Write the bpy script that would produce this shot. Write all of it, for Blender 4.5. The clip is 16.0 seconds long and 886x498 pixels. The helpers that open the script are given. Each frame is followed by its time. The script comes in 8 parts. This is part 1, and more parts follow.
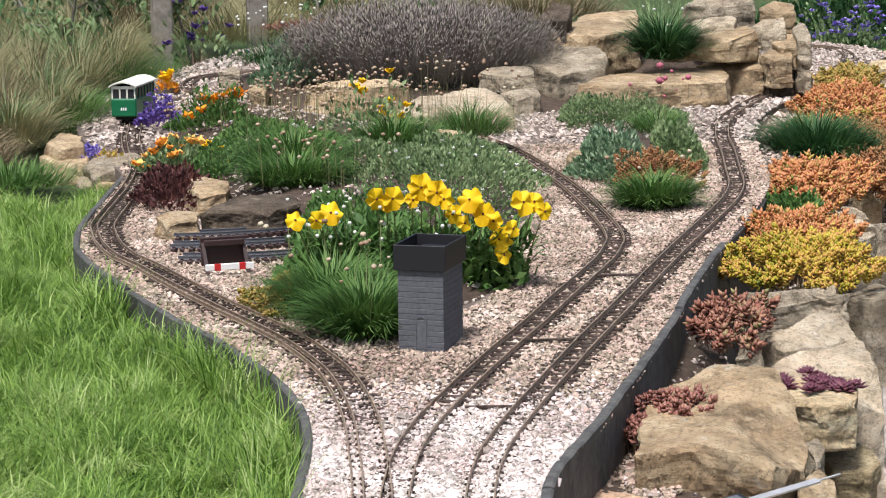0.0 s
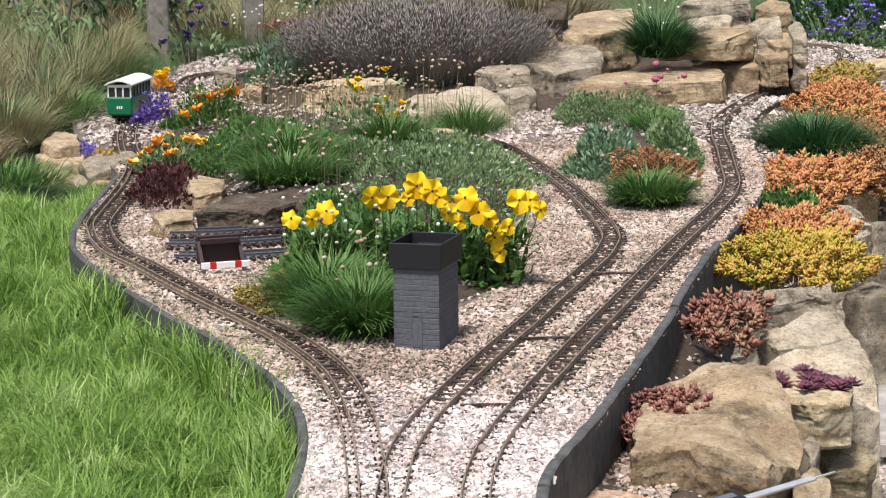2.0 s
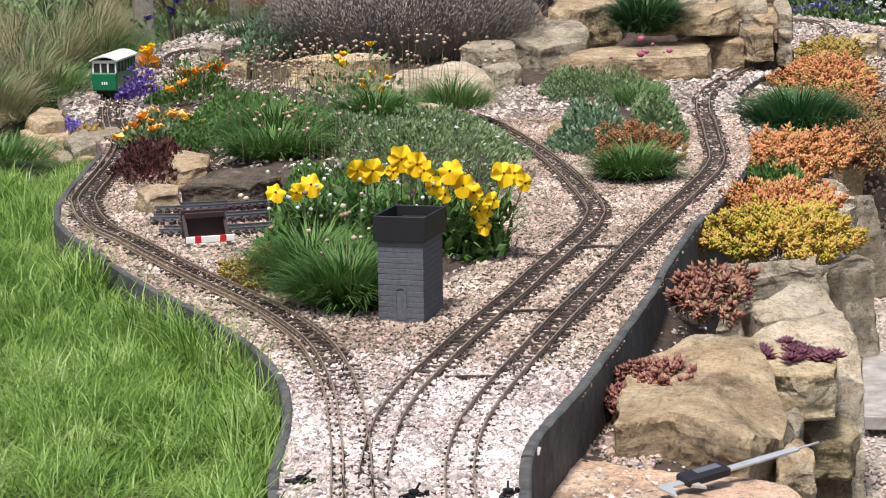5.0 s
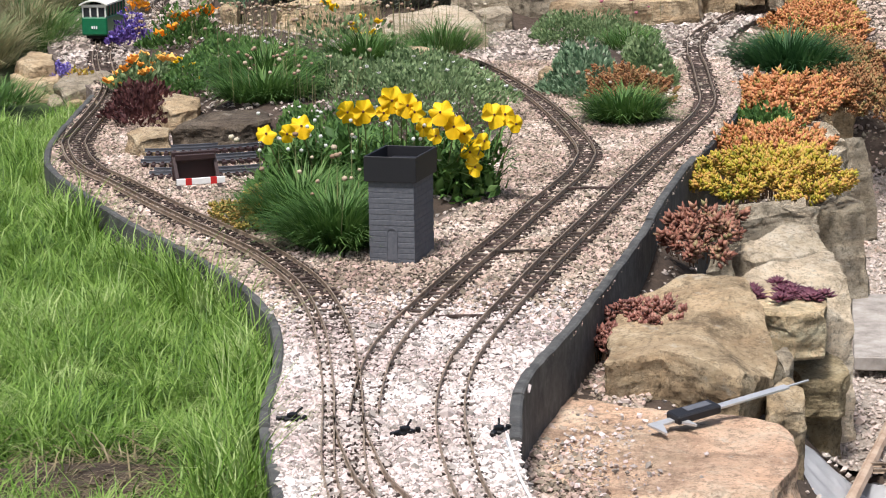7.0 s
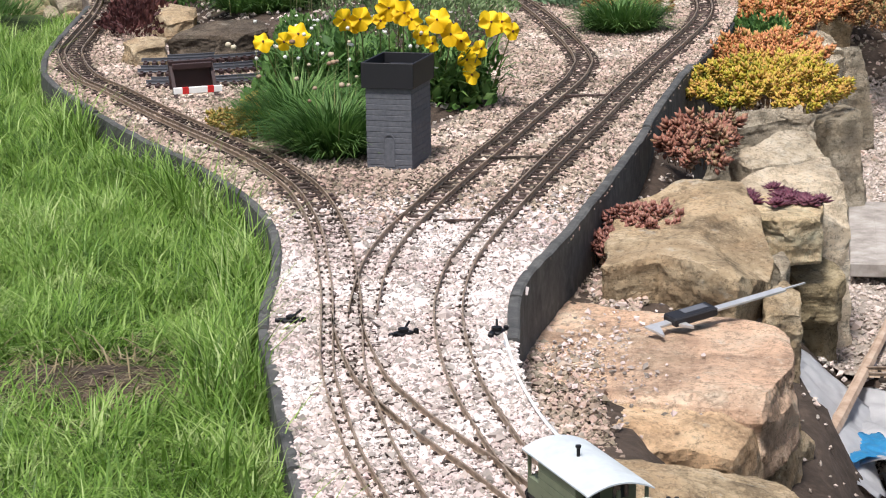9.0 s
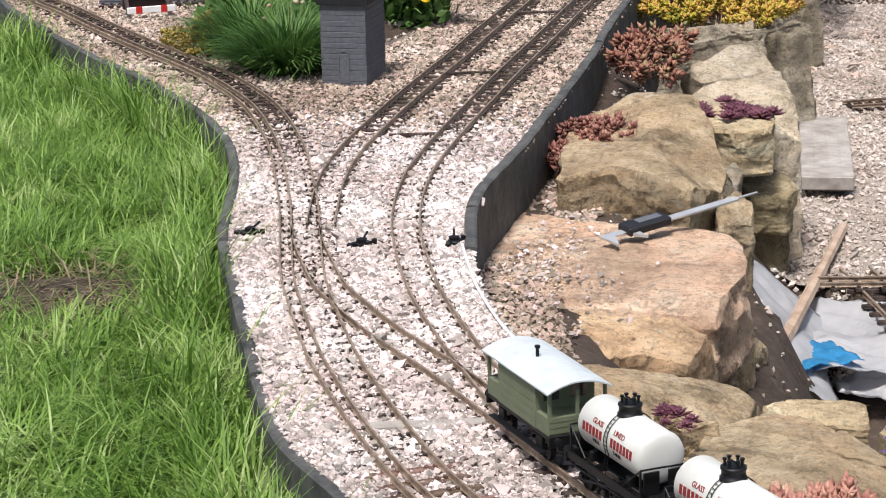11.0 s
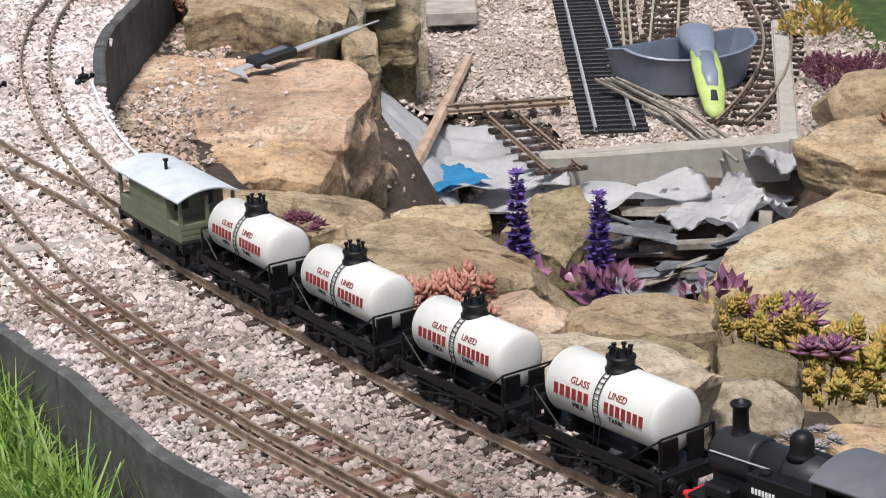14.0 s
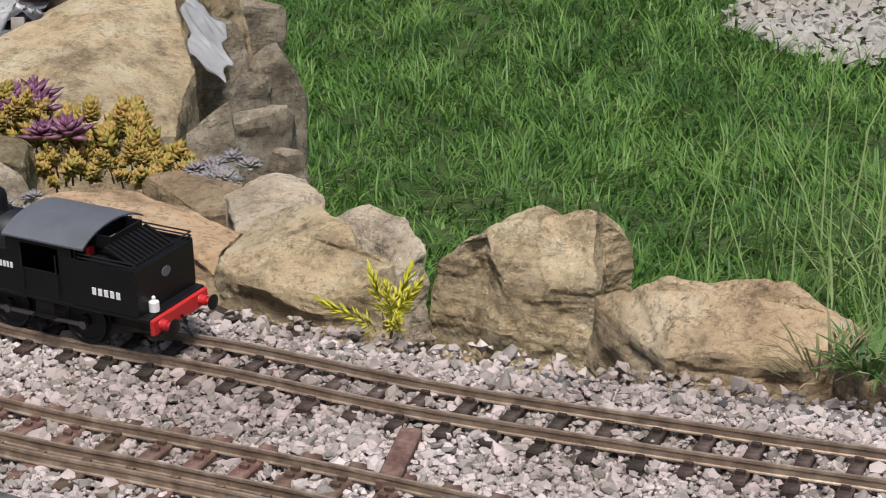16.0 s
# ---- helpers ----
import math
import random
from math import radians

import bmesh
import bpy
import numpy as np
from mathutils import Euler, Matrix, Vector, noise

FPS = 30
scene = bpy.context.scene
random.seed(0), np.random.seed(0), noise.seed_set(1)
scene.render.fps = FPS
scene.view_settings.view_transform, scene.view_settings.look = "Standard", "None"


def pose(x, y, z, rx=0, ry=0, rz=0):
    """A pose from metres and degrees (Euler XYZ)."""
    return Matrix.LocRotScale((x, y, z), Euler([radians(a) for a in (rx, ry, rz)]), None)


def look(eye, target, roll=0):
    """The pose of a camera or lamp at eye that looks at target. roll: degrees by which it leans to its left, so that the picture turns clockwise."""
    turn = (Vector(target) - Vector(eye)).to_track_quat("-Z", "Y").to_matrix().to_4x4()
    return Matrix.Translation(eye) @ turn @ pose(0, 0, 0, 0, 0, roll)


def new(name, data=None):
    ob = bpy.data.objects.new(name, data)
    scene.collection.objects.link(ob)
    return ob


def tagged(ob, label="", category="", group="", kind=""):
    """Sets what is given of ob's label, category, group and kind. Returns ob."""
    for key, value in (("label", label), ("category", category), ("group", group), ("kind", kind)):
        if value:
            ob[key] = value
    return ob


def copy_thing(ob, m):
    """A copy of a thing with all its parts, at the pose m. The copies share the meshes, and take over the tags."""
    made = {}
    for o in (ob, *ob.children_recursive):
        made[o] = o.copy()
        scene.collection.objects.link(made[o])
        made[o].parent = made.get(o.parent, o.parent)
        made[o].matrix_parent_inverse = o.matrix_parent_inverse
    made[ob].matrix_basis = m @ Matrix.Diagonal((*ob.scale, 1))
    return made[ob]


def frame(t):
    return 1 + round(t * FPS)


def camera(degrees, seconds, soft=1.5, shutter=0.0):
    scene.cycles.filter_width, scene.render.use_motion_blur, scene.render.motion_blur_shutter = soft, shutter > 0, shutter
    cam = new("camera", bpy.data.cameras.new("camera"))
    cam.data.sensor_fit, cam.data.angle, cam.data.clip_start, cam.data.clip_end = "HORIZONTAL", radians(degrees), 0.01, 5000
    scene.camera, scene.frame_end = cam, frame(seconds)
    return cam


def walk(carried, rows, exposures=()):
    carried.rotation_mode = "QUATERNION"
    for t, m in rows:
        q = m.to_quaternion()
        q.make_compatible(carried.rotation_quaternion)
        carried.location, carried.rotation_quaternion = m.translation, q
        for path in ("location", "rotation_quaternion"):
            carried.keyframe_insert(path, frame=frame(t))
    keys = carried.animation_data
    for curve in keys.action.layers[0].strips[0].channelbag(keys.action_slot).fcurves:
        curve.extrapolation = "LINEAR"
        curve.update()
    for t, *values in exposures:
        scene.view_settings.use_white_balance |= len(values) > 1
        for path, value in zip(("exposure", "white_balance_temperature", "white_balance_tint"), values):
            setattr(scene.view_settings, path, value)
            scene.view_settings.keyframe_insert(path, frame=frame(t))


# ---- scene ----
# ---- camera: handheld, long lens, seconds / place / yaw / pitch / roll ----
cam = camera(21.281, 16.0, soft=1.1)
PATH = [
    (0, 0.0000, 0.0000, 0.7070, 0.005, -9.559, -0.756),
    (0.5, 0.0015, -0.0021, 0.7086, 0.025, -9.507, -0.676),
    (1, 0.0003, -0.0020, 0.7073, -0.012, -9.467, -0.656),
    (1.5, 0.0017, -0.0016, 0.7064, -0.004, -9.503, -0.735),
    (2, 0.0011, -0.0015, 0.7063, -0.085, -9.589, -0.744),
    (2.5, 0.0042, -0.0010, 0.7054, -0.134, -9.681, -0.726),
    (3, 0.0037, -0.0008, 0.7048, -0.205, -9.754, -0.758),
    (3.5, 0.0030, -0.0036, 0.7042, -0.264, -9.813, -0.752),
    (6, 0.0067, -0.0054, 0.6951, -0.488, -10.598, -0.860),
    (6.5, 0.0048, -0.0075, 0.6927, -0.572, -10.949, -0.824),
    (7, 0.0050, -0.0087, 0.6873, -0.602, -11.373, -0.850),
    (7.5, 0.0049, -0.0090, 0.6831, -0.637, -11.869, -0.870),
    (8, 0.0067, -0.0107, 0.6772, -0.608, -12.391, -0.928),
    (8.5, 0.0054, -0.0153, 0.6741, -0.635, -12.893, -0.955),
    (11, -0.0056, -0.0503, 0.6582, -1.870, -15.105, -1.191),
    (11.5, -0.0037, -0.0677, 0.6577, -2.802, -15.645, -1.394),
    (12, 0.0007, -0.0850, 0.6454, -4.000, -16.153, -1.524),
    (12.5, -0.0016, -0.1023, 0.6414, -5.242, -16.619, -1.620),
    (13, -0.0025, -0.1187, 0.6416, -6.545, -17.041, -1.861),
    (13.5, -0.0002, -0.1326, 0.6346, -8.225, -17.551, -2.105),
    (14, 0.0067, -0.1468, 0.6240, -10.511, -18.312, -2.460),
    (14.5, 0.0215, -0.1547, 0.6101, -13.696, -19.400, -2.533),
    (15, 0.0345, -0.1666, 0.5970, -17.596, -20.602, -2.631),
    (15.5, 0.0592, -0.1789, 0.5815, -22.188, -21.722, -2.506),
    (16, 0.0778, -0.1894, 0.5677, -27.594, -22.679, -1.916),
]
walk(cam, [(t, pose(x, y, z, 0, 0, yaw) @ pose(0, 0, 0, 90 + pitch) @ pose(0, 0, 0, 0, 0, roll)) for t, x, y, z, yaw, pitch, roll in PATH],
     exposures=[(0, 0.68), (8.5, 0.64), (11, 0.60), (12.5, 0.50), (14, 0.45), (15, 0.35), (16, 0.22)])

# ---- light: bright overcast day ----
world = bpy.data.worlds.new("overcast_sky")
scene.world = world
world.use_nodes = True
wn = world.node_tree
sky = wn.nodes.new("ShaderNodeTexSky")
sky.sky_type = "NISHITA"
sky.sun_disc = False
sky.sun_elevation, sky.sun_rotation = radians(66), radians(205)
sky.air_density, sky.dust_density, sky.ozone_density = 1.0, 4.0, 0.6
wn.links.new(sky.outputs[0], wn.nodes["Background"].inputs[0])
wn.nodes["Background"].inputs[1].default_value = 0.088
sun_data = bpy.data.lights.new("sun", "SUN")
sun_data.energy, sun_data.angle, sun_data.color = 3.15, radians(10), (0.985, 0.958, 0.952)
sun_ob = new("sun", sun_data)
sun_ob.matrix_world = look((-0.93, -0.43, 6.0), (0.2, 2.0, 0.0))

# ---- helpers ----


def link_mesh(name, verts, faces, mats, smooth=False, idx=None):
    me = bpy.data.meshes.new(name)
    verts = np.asarray(verts, np.float32)
    if isinstance(faces, np.ndarray):
        k = faces.shape[1]
        me.vertices.add(len(verts))
        me.vertices.foreach_set("co", verts.ravel())
        me.loops.add(faces.size)
        me.loops.foreach_set("vertex_index", faces.astype(np.int32).ravel())
        me.polygons.add(len(faces))
        me.polygons.foreach_set("loop_start", np.arange(0, faces.size, k, dtype=np.int32))
        me.update(calc_edges=True)
    else:
        me.from_pydata([tuple(map(float, v)) for v in verts], [], faces)
    for m in (mats if isinstance(mats, (list, tuple)) else [mats]):
        me.materials.append(m)
    if idx is not None:
        me.polygons.foreach_set("material_index", np.asarray(idx, np.int32))
    me.polygons.foreach_set("use_smooth", [smooth] * len(me.polygons))
    me.validate()
    return new(name, me)


def part(name, bm, material, parent=None, label="", smooth=False):
    me = bpy.data.meshes.new(name)
    bm.normal_update()
    bm.to_mesh(me)
    bm.free()
    for m in (material if isinstance(material, (list, tuple)) else [material]):
        me.materials.append(m)
    if smooth:
        for p in me.polygons:
            p.use_smooth = True
    ob = new(name, me)
    if parent is not None:
        ob.parent = parent
    if label:
        ob["label"] = label
    return ob


def thing(name, m, label, category, group="", kind=""):
    ob = new(name)
    ob.matrix_basis = m
    ob.empty_display_size = 0.01
    return tagged(ob, label, category, group, kind)


def box(bm, cx, cy, cz, sx, sy, sz, bev=0.0, rot=None):
    ret = bmesh.ops.create_cube(bm, size=1.0)
    m = Matrix.Translation((cx, cy, cz))
    if rot is not None:
        m = m @ rot
    m = m @ Matrix.Diagonal((sx, sy, sz, 1))
    bmesh.ops.transform(bm, matrix=m, verts=ret["verts"])
    if bev > 0:
        es = list({e for v in ret["verts"] for e in v.link_edges})
        bmesh.ops.bevel(bm, geom=es, offset=bev, segments=1, affect="EDGES", profile=0.5)
    return bm


def lathe(bm, profile, seg=20, m=None, close=True):
    """Turns (radius, height) pairs about z."""
    m = m or Matrix.Identity(4)
    rings = []
    for r, z in profile:
        rings.append([bm.verts.new(m @ Vector((r * math.cos(2 * math.pi * i / seg), r * math.sin(2 * math.pi * i / seg), z))) for i in range(seg)])
    for a, b in zip(rings, rings[1:]):
        for i in range(seg):
            bm.faces.new((a[i], a[(i + 1) % seg], b[(i + 1) % seg], b[i]))
    if close:
        bm.faces.new(rings[0][::-1])
        bm.faces.new(rings[-1])
    return bm


def rod(bm, a, b, r, seg=6):
    a, b = Vector(a), Vector(b)
    q = (b - a).to_track_quat("Z", "Y").to_matrix().to_4x4()
    return lathe(bm, [(r, 0), (r, (b - a).length)], seg, Matrix.Translation(a) @ q)


def prism(bm, outline, x0, x1):
    """Extrudes a (y, z) outline along x."""
    a = [bm.verts.new((x0, y, z)) for y, z in outline]
    b = [bm.verts.new((x1, y, z)) for y, z in outline]
    n = len(a)
    for i in range(n):
        bm.faces.new((a[i], a[(i + 1) % n], b[(i + 1) % n], b[i]))
    bm.faces.new(a[::-1])
    bm.faces.new(b)
    bmesh.ops.recalc_face_normals(bm, faces=bm.faces)
    return bm


def spline(pts, step):
    """Even points along a smooth line through pts."""
    p = np.array(pts, float)
    p = np.vstack([2 * p[0] - p[1], p, 2 * p[-1] - p[-2]])
    out = []
    for i in range(1, len(p) - 2):
        for u in np.linspace(0, 1, 40, endpoint=False):
            a, b, c, d = p[i - 1:i + 3]
            out.append(0.5 * (2 * b + (c - a) * u + (2 * a - 5 * b + 4 * c - d) * u * u + (3 * b - a - 3 * c + d) * u ** 3))
    out.append(p[-2])
    out = np.array(out)
    for _ in range(12):
        out[1:-1] = 0.25 * out[:-2] + 0.5 * out[1:-1] + 0.25 * out[2:]
    s = np.concatenate([[0], np.cumsum(np.linalg.norm(np.diff(out, axis=0), axis=1))])
    n = max(2, int(round(s[-1] / step)) + 1)
    u = np.linspace(0, s[-1], n)
    return np.stack([np.interp(u, s, out[:, k]) for k in range(out.shape[1])], 1)


def frames_of(line):
    d = np.gradient(line, axis=0)
    d /= np.linalg.norm(d, axis=1, keepdims=True)
    return d, np.stack([d[:, 1], -d[:, 0]], 1)


def side_dist(P, line):
    """Distance of points to a polyline; positive on its left as it runs."""
    best = np.full(len(P), 1e9)
    sign = np.ones(len(P))
    for a, b in zip(line[:-1], line[1:]):
        e = b - a
        t = np.clip(((P - a) @ e) / (e @ e), 0, 1)
        w = P - a - t[:, None] * e
        d = np.hypot(w[:, 0], w[:, 1])
        k = d < best
        best[k] = d[k]
        sign[k] = np.sign(e[0] * w[k, 1] - e[1] * w[k, 0])
    return best * np.where(sign == 0, 1, sign)


# ---- materials ----


def material(name, stops, scale=20.0, rough=0.8, bump=0.3, metal=0.0, detail=6.0, stops2=None, scale2=3.0, mix2=0.5, per="", vary=0.0, bscale=None, spec=0.3, dist=0.002):
    """Noise-ramped surface. stops: colours for fine grain; stops2: broad stains laid over by mix2. per: 'island' or 'object' variation."""
    m = bpy.data.materials.new(name)
    m.use_nodes = True
    nt = m.node_tree
    bsdf = nt.nodes["Principled BSDF"]
    co = nt.nodes.new("ShaderNodeTexCoord")

    def ramp(cols, sc, det, lo=0.3, hi=0.7):
        n = nt.nodes.new("ShaderNodeTexNoise")
        n.inputs["Scale"].default_value, n.inputs["Detail"].default_value, n.inputs["Roughness"].default_value = sc, det, 0.65
        nt.links.new(co.outputs["Object"], n.inputs["Vector"])
        r = nt.nodes.new("ShaderNodeValToRGB")
        while len(r.color_ramp.elements) < len(cols):
            r.color_ramp.elements.new(0.5)
        for i, c in enumerate(cols):
            e = r.color_ramp.elements[i]
            e.position = lo + (hi - lo) * i / max(1, len(cols) - 1)
            e.color = (*c, 1)
        nt.links.new(n.outputs["Fac"], r.inputs["Fac"])
        return n, r

    n1, r1 = ramp(stops, scale, detail)
    col = r1.outputs["Color"]
    if stops2:
        n2, r2 = ramp(stops2, scale2, 4.0)
        mx = nt.nodes.new("ShaderNodeMix")
        mx.data_type = "RGBA"
        mx.inputs["Factor"].default_value = mix2
        nt.links.new(col, mx.inputs["A"])
        nt.links.new(r2.outputs["Color"], mx.inputs["B"])
        col = mx.outputs["Result"]
    if per:
        src = nt.nodes.new("ShaderNodeNewGeometry").outputs["Random Per Island"] if per == "island" else nt.nodes.new("ShaderNodeObjectInfo").outputs["Random"]
        hs = nt.nodes.new("ShaderNodeHueSaturation")
        mp = nt.nodes.new("ShaderNodeMapRange")
        mp.inputs["To Min"].default_value, mp.inputs["To Max"].default_value = 1 - vary, 1 + vary
        nt.links.new(src, mp.inputs["Value"])
        nt.links.new(mp.outputs["Result"], hs.inputs["Value"])
        mh = nt.nodes.new("ShaderNodeMapRange")
        mh.inputs["To Min"].default_value, mh.inputs["To Max"].default_value = 0.5 + vary * 0.06, 0.5 - vary * 0.06
        nt.links.new(src, mh.inputs["Value"])
        nt.links.new(mh.outputs["Result"], hs.inputs["Hue"])
        nt.links.new(col, hs.inputs["Color"])
        col = hs.outputs["Color"]
    nt.links.new(col, bsdf.inputs["Base Color"])
    bsdf.inputs["Roughness"].default_value, bsdf.inputs["Metallic"].default_value = rough, metal
    bsdf.inputs["Specular IOR Level"].default_value = spec
    if bump > 0:
        nb = nt.nodes.new("ShaderNodeTexNoise")
        nb.inputs["Scale"].default_value, nb.inputs["Detail"].default_value, nb.inputs["Roughness"].default_value = bscale or scale * 2, 8.0, 0.7
        nt.links.new(co.outputs["Object"], nb.inputs["Vector"])
        b = nt.nodes.new("ShaderNodeBump")
        b.inputs["Strength"].default_value, b.inputs["Distance"].default_value = bump, dist
        nt.links.new(nb.outputs["Fac"], b.inputs["Height"])
        nt.links.new(b.outputs["Normal"], bsdf.inputs["Normal"])
    return m


def leafy(name, cols, rough=0.6, vary=0.35, trans=0.25):
    """Leaf colour that differs from leaf to leaf and lets some light through."""
    m = bpy.data.materials.new(name)
    m.use_nodes = True
    nt = m.node_tree
    bsdf = nt.nodes["Principled BSDF"]
    g = nt.nodes.new("ShaderNodeNewGeometry")
    r = nt.nodes.new("ShaderNodeValToRGB")
    while len(r.color_ramp.elements) < len(cols):
        r.color_ramp.elements.new(0.5)
    for i, c in enumerate(cols):
        r.color_ramp.elements[i].position = i / max(1, len(cols) - 1)
        r.color_ramp.elements[i].color = (*c, 1)
    co = nt.nodes.new("ShaderNodeTexCoord")
    n = nt.nodes.new("ShaderNodeTexNoise")
    n.inputs["Scale"].default_value, n.inputs["Detail"].default_value = 9.0, 3.0
    nt.links.new(co.outputs["Object"], n.inputs["Vector"])
    ad = nt.nodes.new("ShaderNodeMath")
    ad.operation = "MULTIPLY_ADD"
    ad.inputs[1].default_value = 0.62
    nt.links.new(g.outputs["Random Per Island"], ad.inputs[0])
    sc = nt.nodes.new("ShaderNodeMath")
    sc.operation = "MULTIPLY_ADD"
    sc.inputs[1].default_value, sc.inputs[2].default_value = 1.3, -0.45
    nt.links.new(n.outputs["Fac"], sc.inputs[0])
    nt.links.new(sc.outputs[0], ad.inputs[2])
    nt.links.new(ad.outputs[0], r.inputs["Fac"])
    nt.links.new(r.outputs["Color"], bsdf.inputs["Base Color"])
    bsdf.inputs["Roughness"].default_value = rough
    bsdf.inputs["Specular IOR Level"].default_value = 0.3
    if trans > 0:
        t = nt.nodes.new("ShaderNodeBsdfTranslucent")
        nt.links.new(r.outputs["Color"], t.inputs["Color"])
        mx = nt.nodes.new("ShaderNodeMixShader")
        mx.inputs[0].default_value = trans
        nt.links.new(bsdf.outputs[0], mx.inputs[1])
        nt.links.new(t.outputs[0], mx.inputs[2])
        nt.links.new(mx.outputs[0], nt.nodes["Material Output"].inputs["Surface"])
    return m


def plain(name, c, rough=0.5, metal=0.0, bump=0.08, var=0.12, scale=60, spec=0.4):
    d = tuple(max(0, v * (1 - var)) for v in c)
    u = tuple(min(1, v * (1 + var)) for v in c)
    return material(name, [d, c, u], scale=scale, rough=rough, bump=bump, metal=metal, spec=spec, dist=0.0006)


def stone(name, dark, mid, light, stain, lichen=0.25):
    """Split sandstone: grain, bedding streaks, rusty stains, pale lichen and dark pits."""
    m = bpy.data.materials.new(name)
    m.use_nodes = True
    nt = m.node_tree
    bsdf = nt.nodes["Principled BSDF"]
    co = nt.nodes.new("ShaderNodeTexCoord")
    inf = nt.nodes.new("ShaderNodeObjectInfo")
    shift = nt.nodes.new("ShaderNodeVectorMath")
    shift.operation = "MULTIPLY_ADD"
    shift.inputs[1].default_value = (1, 1, 1)
    nt.links.new(co.outputs["Object"], shift.inputs[0])
    off = nt.nodes.new("ShaderNodeCombineXYZ")
    mul = nt.nodes.new("ShaderNodeMath")
    mul.operation = "MULTIPLY"
    mul.inputs[1].default_value = 37.0
    nt.links.new(inf.outputs["Random"], mul.inputs[0])
    nt.links.new(mul.outputs[0], off.inputs[0])
    nt.links.new(off.outputs[0], shift.inputs[2])
    vec = shift.outputs[0]

    def nz(scale, detail, rough=0.65, stretch=None):
        n = nt.nodes.new("ShaderNodeTexNoise")
        n.inputs["Scale"].default_value, n.inputs["Detail"].default_value, n.inputs["Roughness"].default_value = scale, detail, rough
        src = vec
        if stretch:
            mp = nt.nodes.new("ShaderNodeMapping")
            mp.inputs["Scale"].default_value = stretch
            nt.links.new(vec, mp.inputs["Vector"])
            src = mp.outputs[0]
        nt.links.new(src, n.inputs["Vector"])
        return n.outputs["Fac"]

    def ramp(fac, stops):
        r = nt.nodes.new("ShaderNodeValToRGB")
        while len(r.color_ramp.elements) < len(stops):
            r.color_ramp.elements.new(0.5)
        for e, (p, c) in zip(r.color_ramp.elements, stops):
            e.position, e.color = p, (*c, 1)
        nt.links.new(fac, r.inputs["Fac"])
        return r.outputs["Color"]

    def mix(fac, a, b):
        x = nt.nodes.new("ShaderNodeMix")
        x.data_type = "RGBA"
        if isinstance(fac, float):
            x.inputs["Factor"].default_value = fac
        else:
            nt.links.new(fac, x.inputs["Factor"])
        for s, v in (("A", a), ("B", b)):
            if isinstance(v, tuple):
                x.inputs[s].default_value = (*v, 1)
            else:
                nt.links.new(v, x.inputs[s])
        return x.outputs["Result"]

    grey = lambda c: (c, c, c)
    col = ramp(nz(16, 8, 0.7), [(0.34, dark), (0.5, mid), (0.64, light)])
    stain = tuple(0.62 * a + 0.38 * b for a, b in zip(mid, stain))
    col = mix(ramp(nz(9, 5, 0.6, (1.0, 1.0, 5.0)), [(0.45, grey(0)), (0.62, grey(0.6))]), col, stain)
    col = mix(ramp(nz(5, 4), [(0.48, grey(0)), (0.62, grey(0.45))]), col, dark)
    col = mix(ramp(nz(28, 5, 0.7), [(0.60, grey(0)), (0.70, grey(lichen * 2))]), col, (0.56, 0.54, 0.46))
    col = mix(ramp(nz(55, 6, 0.75), [(0.34, grey(0.6)), (0.43, grey(0))]), col, tuple(v * 0.35 for v in dark))
    col = mix(ramp(nz(170, 4, 0.8), [(0.36, grey(0.55)), (0.47, grey(0))]), col, tuple(v * 0.6 for v in dark))
    col = mix(ramp(nz(140, 4, 0.8), [(0.56, grey(0)), (0.68, grey(0.45))]), col, light)
    col = mix(ramp(nz(4.5, 6, 0.7), [(0.54, grey(0)), (0.66, grey(0.30))]), col, (0.24, 0.20, 0.125))
    vein = tuple(v * 0.45 for v in dark)
    col = mix(ramp(nz(6, 5, 0.6), [(0.485, grey(0)), (0.5, grey(0.35)), (0.512, grey(0))]), col, vein)
    col = mix(ramp(nz(8, 6, 0.65, (1.0, 1.0, 4.0)), [(0.50, grey(0)), (0.51, grey(0.4)), (0.525, grey(0))]), col, vein)
    hs = nt.nodes.new("ShaderNodeHueSaturation")
    mp = nt.nodes.new("ShaderNodeMapRange")
    mp.inputs["To Min"].default_value, mp.inputs["To Max"].default_value = 0.82, 1.12
    nt.links.new(inf.outputs["Random"], mp.inputs["Value"])
    nt.links.new(mp.outputs["Result"], hs.inputs["Value"])
    nt.links.new(col, hs.inputs["Color"])
    nt.links.new(hs.outputs["Color"], bsdf.inputs["Base Color"])
    bsdf.inputs["Roughness"].default_value, bsdf.inputs["Specular IOR Level"].default_value = 0.88, 0.2
    last = None
    for fac, st, di in ((nz(14, 8, 0.78), 0.9, 0.016), (nz(11, 6, 0.7, (1.0, 1.0, 7.0)), 0.6, 0.010), (nz(70, 8, 0.8), 0.85, 0.005), (nz(260, 4, 0.8), 0.6, 0.0016)):
        b = nt.nodes.new("ShaderNodeBump")
        b.inputs["Strength"].default_value, b.inputs["Distance"].default_value = st, di
        nt.links.new(fac, b.inputs["Height"])
        if last:
            nt.links.new(last, b.inputs["Normal"])
        last = b.outputs["Normal"]
    nt.links.new(last, bsdf.inputs["Normal"])
    return m


